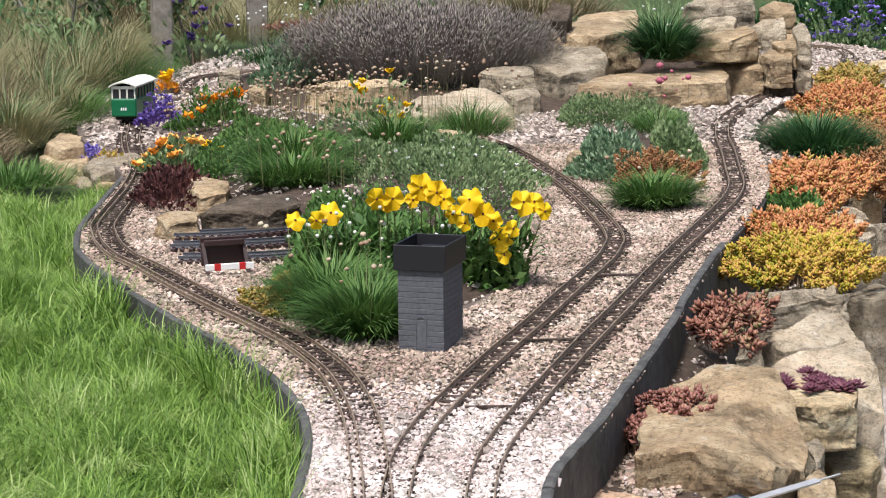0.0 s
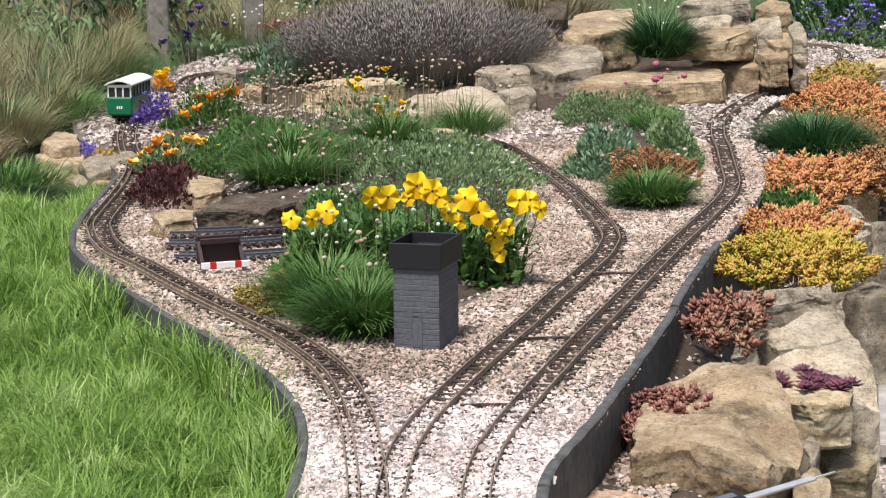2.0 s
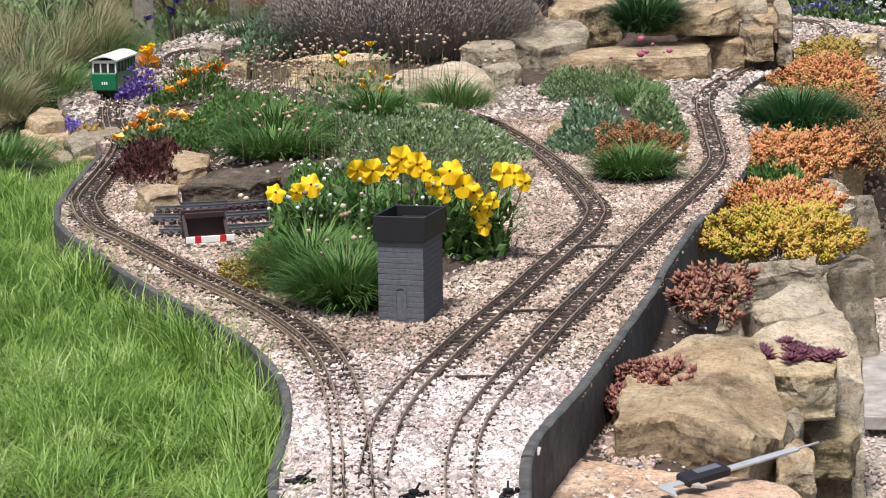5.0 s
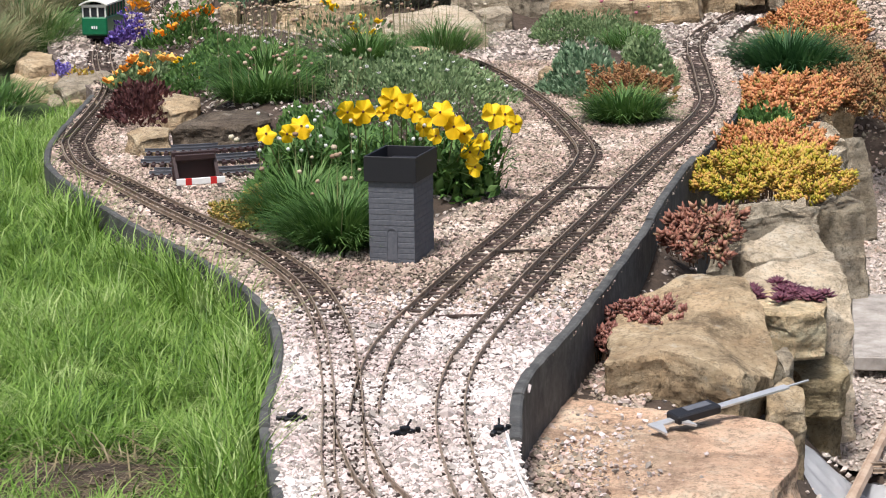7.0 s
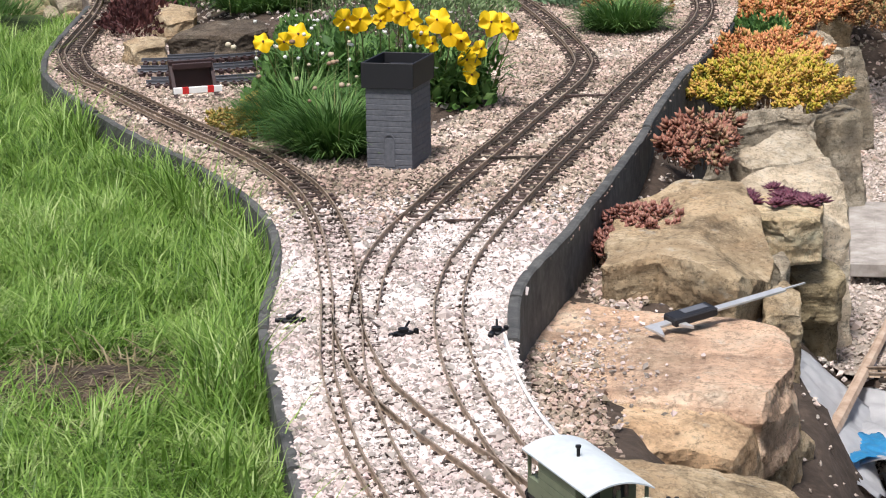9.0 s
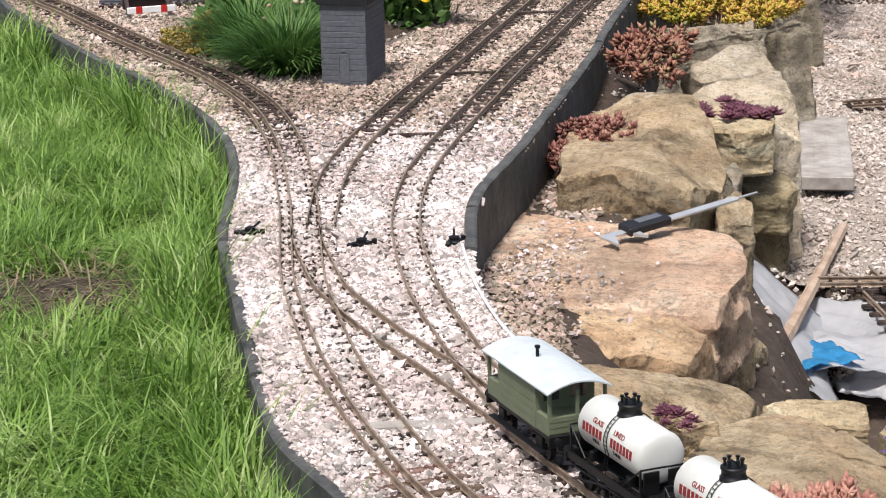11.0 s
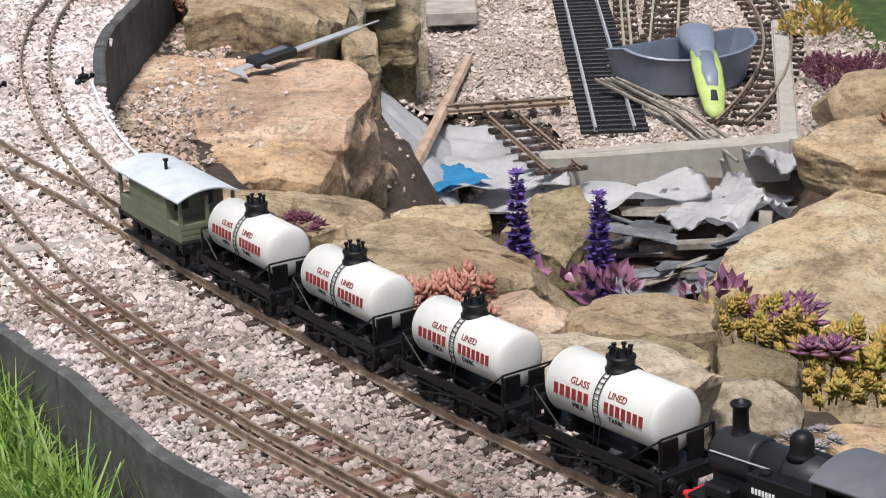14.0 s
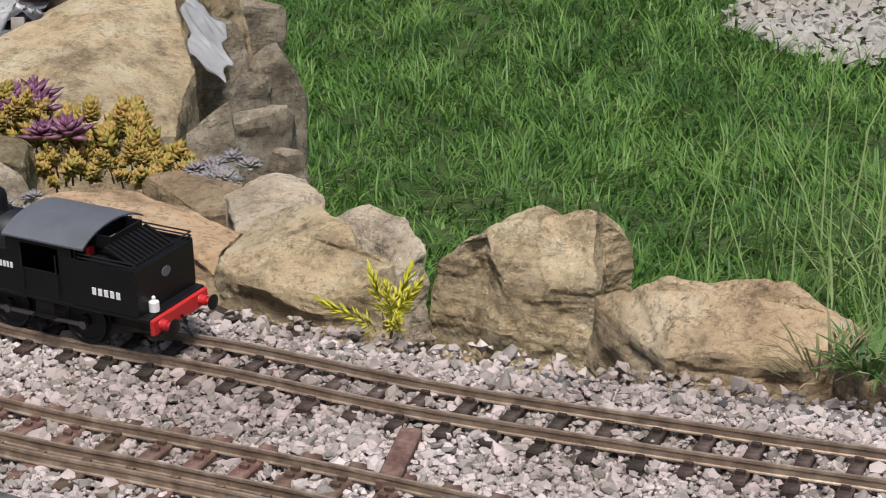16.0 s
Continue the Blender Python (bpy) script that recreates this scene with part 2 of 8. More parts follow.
ROCK = {
    "tan": stone("sandstone_tan", (0.185, 0.135, 0.083), (0.56, 0.428, 0.268), (0.72, 0.59, 0.405), (0.586, 0.343, 0.174)),
    "moss": stone("sandstone_mossy", (0.15, 0.118, 0.068), (0.45, 0.36, 0.215), (0.62, 0.52, 0.345), (0.36, 0.28, 0.14), 0.3),
    "pale": stone("sandstone_pale", (0.25, 0.20, 0.14), (0.66, 0.55, 0.40), (0.78, 0.70, 0.56), (0.663, 0.497, 0.320), 0.3),
    "grey": stone("gritstone_grey", (0.141, 0.120, 0.085), (0.437, 0.373, 0.279), (0.604, 0.533, 0.416), (0.441, 0.321, 0.204), 0.3),
    "dark": stone("ironstone_dark", (0.044, 0.035, 0.027), (0.126, 0.101, 0.076), (0.214, 0.172, 0.130), (0.172, 0.122, 0.080), 0.1),
    "pink": stone("sandstone_pink", (0.263, 0.171, 0.119), (0.721, 0.511, 0.360), (0.800, 0.667, 0.505), (0.708, 0.395, 0.236)),
    "orange": stone("sandstone_orange", (0.220, 0.144, 0.085), (0.668, 0.466, 0.285), (0.800, 0.618, 0.408), (0.691, 0.378, 0.182)),
    "yellow": stone("sandstone_yellow", (0.280, 0.213, 0.129), (0.744, 0.585, 0.368), (0.800, 0.727, 0.510), (0.718, 0.484, 0.231)),
}
# turf greens are darkened to paint in the shade between grass blades
M_LAWN = material("lawn_turf_gap_shade", [(0.014, 0.025, 0.007), (0.04, 0.07, 0.015), (0.085, 0.13, 0.032)], 30, 0.9, 0.6, stops2=[(0.018, 0.036, 0.010), (0.06, 0.075, 0.03)], scale2=1.2, mix2=0.4)
M_SOIL = material("garden_soil", [(0.02, 0.014, 0.010), (0.055, 0.038, 0.028), (0.14, 0.10, 0.075)], 70, 0.95, 1.0, stops2=[(0.04, 0.028, 0.02), (0.12, 0.09, 0.07)], scale2=8, mix2=0.5, dist=0.004)
M_YARD = material("buff_gravel_bed", [(0.22, 0.175, 0.14), (0.42, 0.35, 0.29), (0.58, 0.51, 0.45)], 160, 0.92, 1.0, stops2=[(0.36, 0.29, 0.24), (0.5, 0.44, 0.38)], scale2=5, mix2=0.35, dist=0.005)
# bed colour is kept dark to stand in for shadow between the chips
M_BED = material("ballast_bed_gap_shade", [(0.05, 0.035, 0.028), (0.13, 0.10, 0.082), (0.26, 0.215, 0.185)], 150, 0.92, 1.0, stops2=[(0.16, 0.12, 0.10), (0.30, 0.26, 0.23)], scale2=4, mix2=0.4, dist=0.004)
M_CHIP = material("granite_chips", [(0.34, 0.275, 0.248), (0.50, 0.43, 0.398), (0.66, 0.605, 0.575)], 6, 0.85, 0.25, per="island", vary=0.55, bscale=300, dist=0.001)
M_CHIP_DULL = material("dull_pinkish_chips", [(0.205, 0.165, 0.145), (0.345, 0.295, 0.268), (0.505, 0.455, 0.43)], 6, 0.85, 0.25, per="island", vary=0.45, bscale=300, dist=0.001)
M_CHIP_BUFF = material("buff_crushed_stone", [(0.23, 0.172, 0.132), (0.40, 0.315, 0.25), (0.58, 0.49, 0.415)], 6, 0.88, 0.25, per="island", vary=0.5, bscale=300, dist=0.001)
M_CHIP_PINK = material("pinkish_gravel", [(0.29, 0.235, 0.195), (0.44, 0.375, 0.325), (0.60, 0.535, 0.485)], 6, 0.88, 0.25, per="island", vary=0.4, bscale=300, dist=0.001)
M_EDGE = material("slate_grey_edging", [(0.022, 0.022, 0.023), (0.06, 0.06, 0.062), (0.15, 0.15, 0.148)], 55, 0.8, 0.4, stops2=[(0.03, 0.031, 0.03), (0.15, 0.148, 0.135)], scale2=14, mix2=0.5)
M_CONC = material("grey_concrete", [(0.22, 0.21, 0.19), (0.33, 0.31, 0.28), (0.42, 0.40, 0.36)], 40, 0.9, 0.5, stops2=[(0.3, 0.27, 0.22), (0.4, 0.38, 0.35)], scale2=5, mix2=0.5)
M_RAIL = material("weathered_rail", [(0.16, 0.115, 0.08), (0.30, 0.222, 0.16), (0.46, 0.365, 0.275)], 80, 0.40, 0.2, metal=0.35)
M_SLEEPER = material("brown_sleeper", [(0.016, 0.011, 0.009), (0.045, 0.032, 0.026), (0.11, 0.083, 0.07)], 120, 0.85, 0.4, per="object", vary=0.3)
M_SLEEPER_RED = material("reddish_wood_sleeper", [(0.055, 0.033, 0.025), (0.12, 0.073, 0.055), (0.20, 0.135, 0.105)], 120, 0.85, 0.4, per="object", vary=0.3)

# ---- plan: centre lines of the tracks and edges of the raised bed ----
LINE_R = [(1.20, 8.62), (1.351, 8.538), (1.414, 8.40), (1.40, 8.05), (1.249, 7.546), (1.063, 7.141), (0.909, 6.759), (0.765, 6.29), (0.707, 5.909), (0.684, 5.60), (0.655, 5.27), (0.632, 5.017), (0.592, 4.80), (0.522, 4.541), (0.433, 4.226), (0.357, 3.944), (0.292, 3.697), (0.207, 3.38), (0.16, 3.195), (0.118, 3.029), (0.082, 2.875), (0.056, 2.741), (0.04, 2.59), (0.037, 2.46), (0.044, 2.308), (0.055, 2.197), (0.073, 2.08), (0.095, 1.96), (0.123, 1.83), (0.16, 1.704)]
LINE_M = [(-0.60, 7.82), (-0.70, 7.78), (-0.785, 7.62), (-0.80, 7.42), (-0.75, 7.15), (-0.64, 6.88), (-0.48, 6.62), (-0.25, 6.42), (-0.05, 6.26), (0.06, 6.0), (0.168, 5.656), (0.248, 5.2), (0.279, 4.964), (0.304, 4.687), (0.319, 4.459), (0.32, 4.318), (0.311, 4.242), (0.285, 4.097), (0.233, 3.899), (0.181, 3.705), (0.143, 3.554), (0.087, 3.352), (0.043, 3.184), (0.005, 3.029), (-0.025, 2.895), (-0.046, 2.755), (-0.056, 2.6), (-0.058, 2.48), (-0.049, 2.30)]
LINE_L = [(-0.93, 7.0), (-0.885, 6.7), (-0.835, 6.4), (-0.81, 6.2), (-0.79, 6.0), (-0.745, 5.7), (-0.69, 5.4), (-0.668, 5.07), (-0.661, 4.607), (-0.643, 4.464), (-0.614, 4.329), (-0.572, 4.201), (-0.516, 4.084), (-0.43, 3.885), (-0.349, 3.708), (-0.284, 3.574), (-0.224, 3.441), (-0.179, 3.317), (-0.144, 3.195), (-0.117, 3.049), (-0.099, 2.909), (-0.088, 2.76), (-0.079, 2.614), (-0.075, 2.5), (-0.069, 2.318), (-0.056, 2.188), (-0.037, 2.04), (-0.016, 1.93), (0.006, 1.83), (0.036, 1.715), (0.076, 1.598), (0.112, 1.498), (0.148, 1.417), (0.181, 1.342), (0.29, 1.12), (0.394, 0.941), (0.458, 0.854), (0.51, 0.784), (0.62, 0.63), (0.80, 0.42)]
LINE_T = [(-0.079, 2.614), (-0.073, 2.46), (-0.049, 2.282), (-0.026, 2.197), (0.004, 2.109), (0.032, 2.041), (0.068, 1.955), (0.16, 1.704), (0.213, 1.565), (0.272, 1.42), (0.333, 1.287), (0.446, 1.065), (0.536, 0.938), (0.606, 0.834), (0.715, 0.70), (0.762, 0.645), (0.90, 0.48), (1.08, 0.28)]
EDGE_L = [(-0.90, 8.0), (-1.0, 7.5), (-1.02, 6.8), (-0.98, 6.3), (-0.89, 5.9), (-0.79, 5.55), (-0.722, 5.255), (-0.711, 4.633), (-0.691, 4.388), (-0.652, 4.195), (-0.547, 3.904), (-0.43, 3.625), (-0.322, 3.402), (-0.271, 3.281), (-0.221, 3.133), (-0.191, 3.014), (-0.176, 2.9), (-0.167, 2.747), (-0.168, 2.5), (-0.15, 2.34), (-0.13, 2.16), (-0.105, 1.95), (-0.084, 1.82), (-0.042, 1.708), (0.02, 1.55), (0.06, 1.426), (0.092, 1.334), (0.171, 1.179), (0.21, 1.105), (0.243, 1.051), (0.36, 0.87), (0.50, 0.67), (0.68, 0.45), (0.8, 0.3)]
EDGE_R = [(1.30, 8.95), (1.52, 8.6), (1.55, 8.2), (1.418, 7.83), (1.25, 7.349), (1.04, 6.857), (0.86, 6.347), (0.765, 5.7), (0.722, 5.2), (0.66, 4.84), (0.535, 4.353), (0.401, 3.783), (0.352, 3.549), (0.258, 3.157), (0.198, 2.914), (0.122, 2.63), (0.104, 2.40), (0.111, 2.216), (0.138, 2.039), (0.171, 1.884), (0.205, 1.762), (0.235, 1.65), (0.262, 1.567), (0.319, 1.45), (0.36, 1.35), (0.45, 1.16), (0.549, 1.008), (0.624, 0.905), (0.76, 0.747), (0.81, 0.69), (0.95, 0.5), (1.15, 0.3)]
SR, SM, SL, ST = (spline(l, 0.0135) for l in (LINE_R, LINE_M, LINE_L, LINE_T))
EL, ER = spline(EDGE_L, 0.03), spline(EDGE_R, 0.03)
RNG = np.random.default_rng(7)


def smooth01(v, a, b):
    u = np.clip((v - a) / (b - a), 0, 1)
    return u * u * (3 - 2 * u)


def track_dist(P):
    """Distance to the nearest track, true up to 0.16 m."""
    d = np.full(len(P), 9.0)
    order = np.argsort(P[:, 1])
    ys = P[order, 1]
    for s in (SR, SM, SL, ST):
        for a in range(0, len(s), 2):
            i, j = np.searchsorted(ys, (s[a, 1] - 0.16, s[a, 1] + 0.16))
            if j > i:
                k = order[i:j]
                d[k] = np.minimum(d[k], np.hypot(P[k, 0] - s[a, 0], P[k, 1] - s[a, 1]))
    return d


def lumps(P, f, seed=0.0):
    return np.array([noise.noise((p[0] * f, p[1] * f, seed)) for p in P])


# ---- ground: one sheet out to the horizon ----
def ground_z(P):
    s = side_dist(P, EL[::3])
    right = -0.60 + 0.42 * smooth01(P[:, 1], 5.7, 7.0)
    left = -0.125 + 0.065 * smooth01(P[:, 1], 1.2, 2.1)
    z = left + (right - left) * smooth01(s, 0.12, 0.42)
    z = np.where(P[:, 1] > 6.5, -0.10 - 0.02 * np.clip(P[:, 1] - 6.5, 0, 3), z)
    return z


gx = np.concatenate([[-400, -120, -40, -15, -6], np.arange(-3, 4.01, 0.09), [6, 15, 40, 120, 400]])
gy = np.concatenate([[-200, -60, -20, -6, -2], np.arange(-0.6, 9.6, 0.09), [11, 14, 20, 35, 70, 150, 400, 900]])
XX, YY = np.meshgrid(gx, gy)
GP = np.stack([XX.ravel(), YY.ravel()], 1)
GZ = ground_z(GP) + 0.012 * lumps(GP, 3.0)
n_x = len(gx)
q = np.array([[j * n_x + i, j * n_x + i + 1, (j + 1) * n_x + i + 1, (j + 1) * n_x + i] for j in range(len(gy) - 1) for i in range(n_x - 1)])
tagged(link_mesh("ground", np.column_stack([GP, GZ]), q, M_LAWN, True), "uneven green lawn turf round the raised bed, darkened for shade between blades", "ground", kind="structure")


# ---- raised bed and its soil ----
def strip_body(name, a, b, top_z, bot_z, mat, label, kind="structure", cat="bed"):
    bm = bmesh.new()
    top = [bm.verts.new((p[0], p[1], top_z)) for p in a] + [bm.verts.new((p[0], p[1], top_z)) for p in b[::-1]]
    bot = [bm.verts.new((v.co.x, v.co.y, bot_z)) for v in top]
    bm.faces.new(top)
    n = len(top)
    for i in range(n):
        bm.faces.new((top[i], bot[i], bot[(i + 1) % n], top[(i + 1) % n]))
    bmesh.ops.recalc_face_normals(bm, faces=bm.faces)
    bmesh.ops.triangulate(bm, faces=[f for f in bm.faces if len(f.verts) > 4])
    return tagged(part(name, bm, mat), label, cat, kind=kind)


strip_body("raised_bed", EL, ER, -0.0115, -0.75, M_BED, "raised bed topped with pale crushed stone ballast")

BUMPS = [(-0.16, 4.95, 0.24, 0.55, 0.045), (-0.05, 7.3, 0.5, 0.6, 0.05), (0.46, 5.55, 0.06, 0.35, 0.02), (0.75, 7.4, 0.3, 0.35, 0.08), (-0.45, 5.8, 0.2, 0.45, 0.05), (-0.08, 3.95, 0.13, 0.25, 0.01)]


def mound_z(P):
    z = np.full(len(P), -0.03)
    for cx, cy, rx, ry, h in BUMPS:
        z = np.maximum(z, -0.03 + (h + 0.03) * 1.25 * np.clip(1 - ((P[:, 0] - cx) / rx / 1.6) ** 2 - ((P[:, 1] - cy) / ry / 1.6) ** 2, 0, 0.8))
    d = np.minimum(track_dist(P), np.hypot(P[:, 0] + 0.37, (P[:, 1] - 4.2) * 0.8) - 0.1)
    z = np.where(d < 0.055, -0.03, -0.03 + (z + 0.03) * smooth01(d, 0.055, 0.14))
    return z


mx, my = np.arange(-0.78, 1.2, 0.035), np.arange(3.35, 8.9, 0.045)
XX, YY = np.meshgrid(mx, my)
MP = np.stack([XX.ravel(), YY.ravel()], 1)
MZ = mound_z(MP) + 0.006 * lumps(MP, 14.0, 3.0)
inside = (side_dist(MP, EL[::3]) > 0.03) & (side_dist(MP, ER[::3]) < -0.03)
n_x = len(mx)
q = np.array([f for j in range(len(my) - 1) for i in range(n_x - 1) for f in [[j * n_x + i, j * n_x + i + 1, (j + 1) * n_x + i + 1, (j + 1) * n_x + i]] if inside[f].all()])
tagged(link_mesh("planting_soil", np.column_stack([MP, MZ]), q, M_SOIL, True), "dark crumbly garden soil mounded among the rocks", "soil", kind="structure")

# rockery slope on the low side of the bed, with the sunken gravel yard
OUTER = spline([(1.9, 9.0), (1.75, 7.5), (1.5, 5.5), (1.45, 4.2), (1.42, 3.2), (1.32, 2.75), (1.18, 2.35), (1.0, 1.95), (0.90, 1.55), (0.82, 1.2), (0.86, 0.9), (0.95, 0.7), (1.1, 0.5), (1.3, 0.3)], 0.06)


def slope_z(P):
    d = side_dist(P, ER[::3])
    z = -0.088 + 0.063 * smooth01(P[:, 1], 3.3, 4.0) - 0.42 * np.clip(d, 0, 0.6) * (1 - 0.75 * smooth01(P[:, 1], 3.5, 4.3))
    yard = smooth01(P[:, 0] + 0.12 * (P[:, 1] - 3.0), 0.50, 0.66) * smooth01(P[:, 1], 2.75, 3.0) * (1 - smooth01(P[:, 1] - 0.9 * smooth01(P[:, 0], 0.88, 1.0), 4.6, 5.2))
    z = z + (-0.305 - z) * yard
    ledge = smooth01(P[:, 1], 1.95, 2.15) * (1 - smooth01(P[:, 1], 2.95, 3.1)) * (1 - smooth01(d, 0.10, 0.2))
    z = z + (-0.092 - z) * ledge
    front = 1 - smooth01(P[:, 1], 1.15, 1.4)
    near = (1 - smooth01(P[:, 1], 1.9, 2.2)) * (1 - smooth01(d - 0.01 * front, 0.05, 0.2))
    z = z + (-0.055 + 0.020 * front - z) * near
    pit = smooth01(P[:, 0] - 0.1 * (P[:, 1] - 2.5), 0.46, 0.58) * smooth01(P[:, 1], 2.0, 2.25) * (1 - smooth01(P[:, 1], 2.75, 2.98)) * (1 - smooth01(P[:, 0], 1.05, 1.2))
    z = z + (-0.40 - z) * pit
    hollow = np.clip(1.6 - ((P[:, 0] - 0.645) / 0.11) ** 2 - ((P[:, 1] - 3.02) / 0.19) ** 2, 0, 1)
    z = z + (-0.37 - z) * hollow
    return z


mx, my = np.arange(0.08, 1.95, 0.03), np.arange(0.3, 9.0, 0.035)
XX, YY = np.meshgrid(mx, my)
MP = np.stack([XX.ravel(), YY.ravel()], 1)
s1, s2 = side_dist(MP, ER[::3]), side_dist(MP, OUTER)
MZ = slope_z(MP) + 0.01 * lumps(MP, 12.0, 5.0)
MZ = np.where(s2 > -0.03, -0.72, MZ - 0.3 * smooth01(s2, -0.22, -0.03) * (MP[:, 1] < 4.0))
inside = (s1 > -0.06) & (s2 < 0.06)
n_x = len(mx)
q = np.array([f for j in range(len(my) - 1) for i in range(n_x - 1) for f in [[j * n_x + i, j * n_x + i + 1, (j + 1) * n_x + i + 1, (j + 1) * n_x + i]] if inside[f].all()])
tagged(link_mesh("rockery_soil", np.column_stack([MP, MZ]), q, M_SOIL, True), "brown stony soil sloping between the rocks", "soil", kind="structure")


# ---- edging boards ----
def edging(name, line, top, bot, thick, label, step=14, wob=0.004, sink=0.0):
    root = thing(name, Matrix.Identity(4), label, "edging", kind="structure")
    d, nrm = frames_of(line)
    rr = random.Random(3)
    for i in range(0, len(line) - 1, step):
        seg = range(i, min(i + step, len(line) - 1) + 1)
        bm = bmesh.new()
        dz = rr.uniform(-wob, wob)
        rows = []
        for j, k in enumerate(seg):
            p, w = line[k], nrm[k] * thick / 2
            u = 0.0012 if k == seg[0] else -0.0012 if k == seg[-1] else 0
            p = p + d[k] * u
            zt = top + dz + rr.uniform(-0.0012, 0.0012) - (sink * float(smooth01(p[1], 4.15, 4.5)) if sink else 0)
            rows.append([bm.verts.new((p[0] - w[0], p[1] - w[1], bot)), bm.verts.new((p[0] - w[0], p[1] - w[1], zt - 0.002)), bm.verts.new((p[0] - w[0] * 0.6, p[1] - w[1] * 0.6, zt)),
                         bm.verts.new((p[0] + w[0] * 0.6, p[1] + w[1] * 0.6, zt)), bm.verts.new((p[0] + w[0], p[1] + w[1], zt - 0.002)), bm.verts.new((p[0] + w[0], p[1] + w[1], bot))])
        for a, b in zip(rows, rows[1:]):
            for k in range(5):
                bm.faces.new((a[k], b[k], b[k + 1], a[k + 1]))
        bm.faces.new(rows[0])
        bm.faces.new(rows[-1][::-1])
        bmesh.ops.recalc_face_normals(bm, faces=bm.faces)
        part("board", bm, M_EDGE, root)
    return root


edging("edging_lawn_side", spline(EDGE_L[6:], 0.03), -0.003, -0.45, 0.012, "dark slate-grey edging boards holding the ballast above the lawn", 16)
edging("edging_rockery_side", spline(EDGE_R[8:17], 0.03), -0.004, -0.28, 0.014, "slate-grey edging boards between ballast and rockery", 18, sink=0.016)
edging("edging_low_strip", spline(EDGE_R[24:], 0.03), -0.010, -0.06, 0.010, "low black plastic edging strip beside the track", 20, 0.002)


# ---- tracks ----
PROFILE = [(-0.0012, -0.0068), (0.0012, -0.0068), (0.0010, -0.0061), (0.0004, -0.0055), (0.0004, -0.0020), (0.0010, -0.0015), (0.0009, 0.0), (-0.0009, 0.0), (-0.0010, -0.0015), (-0.0004, -0.0020), (-0.0004, -0.0055), (-0.0010, -0.0061)]


def rail_mesh(line, off, z=0.0, fat=1.0):
    d, nrm = frames_of(line)
    rows = []
    for p, w in zip(line, nrm):
        for u, h in PROFILE:
            rows.append((p[0] + w[0] * (off + u * fat), p[1] + w[1] * (off + u * fat), z + h))
    k = len(PROFILE)
    f = [[i * k + a, i * k + (a + 1) % k, (i + 1) * k + (a + 1) % k, (i + 1) * k + a] for i in range(len(line) - 1) for a in range(k)]
    return np.array(rows), np.array(f)


def sleeper_mesh(name, length, width, depth, mat):
    bm = bmesh.new()
    box(bm, 0, 0, -0.0068 - depth / 2, length, width, depth, 0.0008)
    for u in (-0.016, 0.016):
        for s in (-1, 1):
            box(bm, u + s * 0.0036, 0, -0.0058, 0.0026, 0.005, 0.0024)
    me = bpy.data.meshes.new(name)
    bm.to_mesh(me)
    bm.free()
    me.materials.append(mat)
    return me


ME_SLEEPER = sleeper_mesh("sleeper", 0.060, 0.0085, 0.006, M_SLEEPER)
ME_SLEEPER_LONG = sleeper_mesh("sleeper", 0.074, 0.0095, 0.006, M_SLEEPER)
ME_SLEEPER_RED = sleeper_mesh("sleeper", 0.082, 0.011, 0.008, M_SLEEPER_RED)


def track(name, line, offs, me, label, lo=0, hi=None, shift=0.0, other=None, split=None, gap=2):
    root = thing(name, Matrix.Identity(4), label, "railway track", kind="structure")
    hi = hi or len(line)
    for o in offs:
        v, f = rail_mesh(line[lo:hi], o)
        r = link_mesh("rail", v, f, M_RAIL, False)
        r.parent = root
    d, nrm = frames_of(line)
    rr = random.Random(len(line))
    for i in range(lo + lo % 2, hi, gap):
        o = new("sleeper", other if other is not None and split(line[i]) else me)
        a = math.atan2(nrm[i][1], nrm[i][0]) + rr.uniform(-0.03, 0.03)
        o.matrix_basis = Matrix.Translation((line[i][0] + nrm[i][0] * shift, line[i][1] + nrm[i][1] * shift, -rr.uniform(0.0, 0.0006))) @ Matrix.Rotation(a, 4, "Z")
        o.parent = root
    return root


track("track_right", SR, (-0.016, 0.016), ME_SLEEPER, "narrow-gauge model track with brown sleepers curving through the garden", hi=len(SR) - 12)
track("track_middle", SM, (-0.016, 0.016), ME_SLEEPER, "narrow-gauge model track with brown sleepers joining at a turnout", hi=len(SM) - 16)
track("track_left", SL, (-0.016, 0.016, 0.029), ME_SLEEPER_LONG, "three-rail mixed-gauge model track beside the lawn edge", shift=0.006, other=ME_SLEEPER_RED, split=lambda p: p[1] < 1.75)
track("track_through", ST, (-0.016, 0.016), ME_SLEEPER, "weathered model track on which the goods train stands", lo=8)

# floor of the sunken yard
mx, my = np.arange(0.56, 1.40, 0.02), np.arange(2.9, 6.0, 0.025)
XX, YY = np.meshgrid(mx, my)
MP = np.stack([XX.ravel(), YY.ravel()], 1)
MZ = slope_z(MP)
inside = MZ < -0.285
inside &= MZ > -0.315
n_x = len(mx)
q = np.array([f for j in range(len(my) - 1) for i in range(n_x - 1) for f in [[j * n_x + i, j * n_x + i + 1, (j + 1) * n_x + i + 1, (j + 1) * n_x + i]] if inside[f].all()])
tagged(link_mesh("yard_floor", np.column_stack([MP, MZ + 0.006 + 0.003 * lumps(MP, 30.0, 2.0)]), q, M_YARD, True), "buff gravel floor of the sunken yard", "gravel floor", kind="structure")


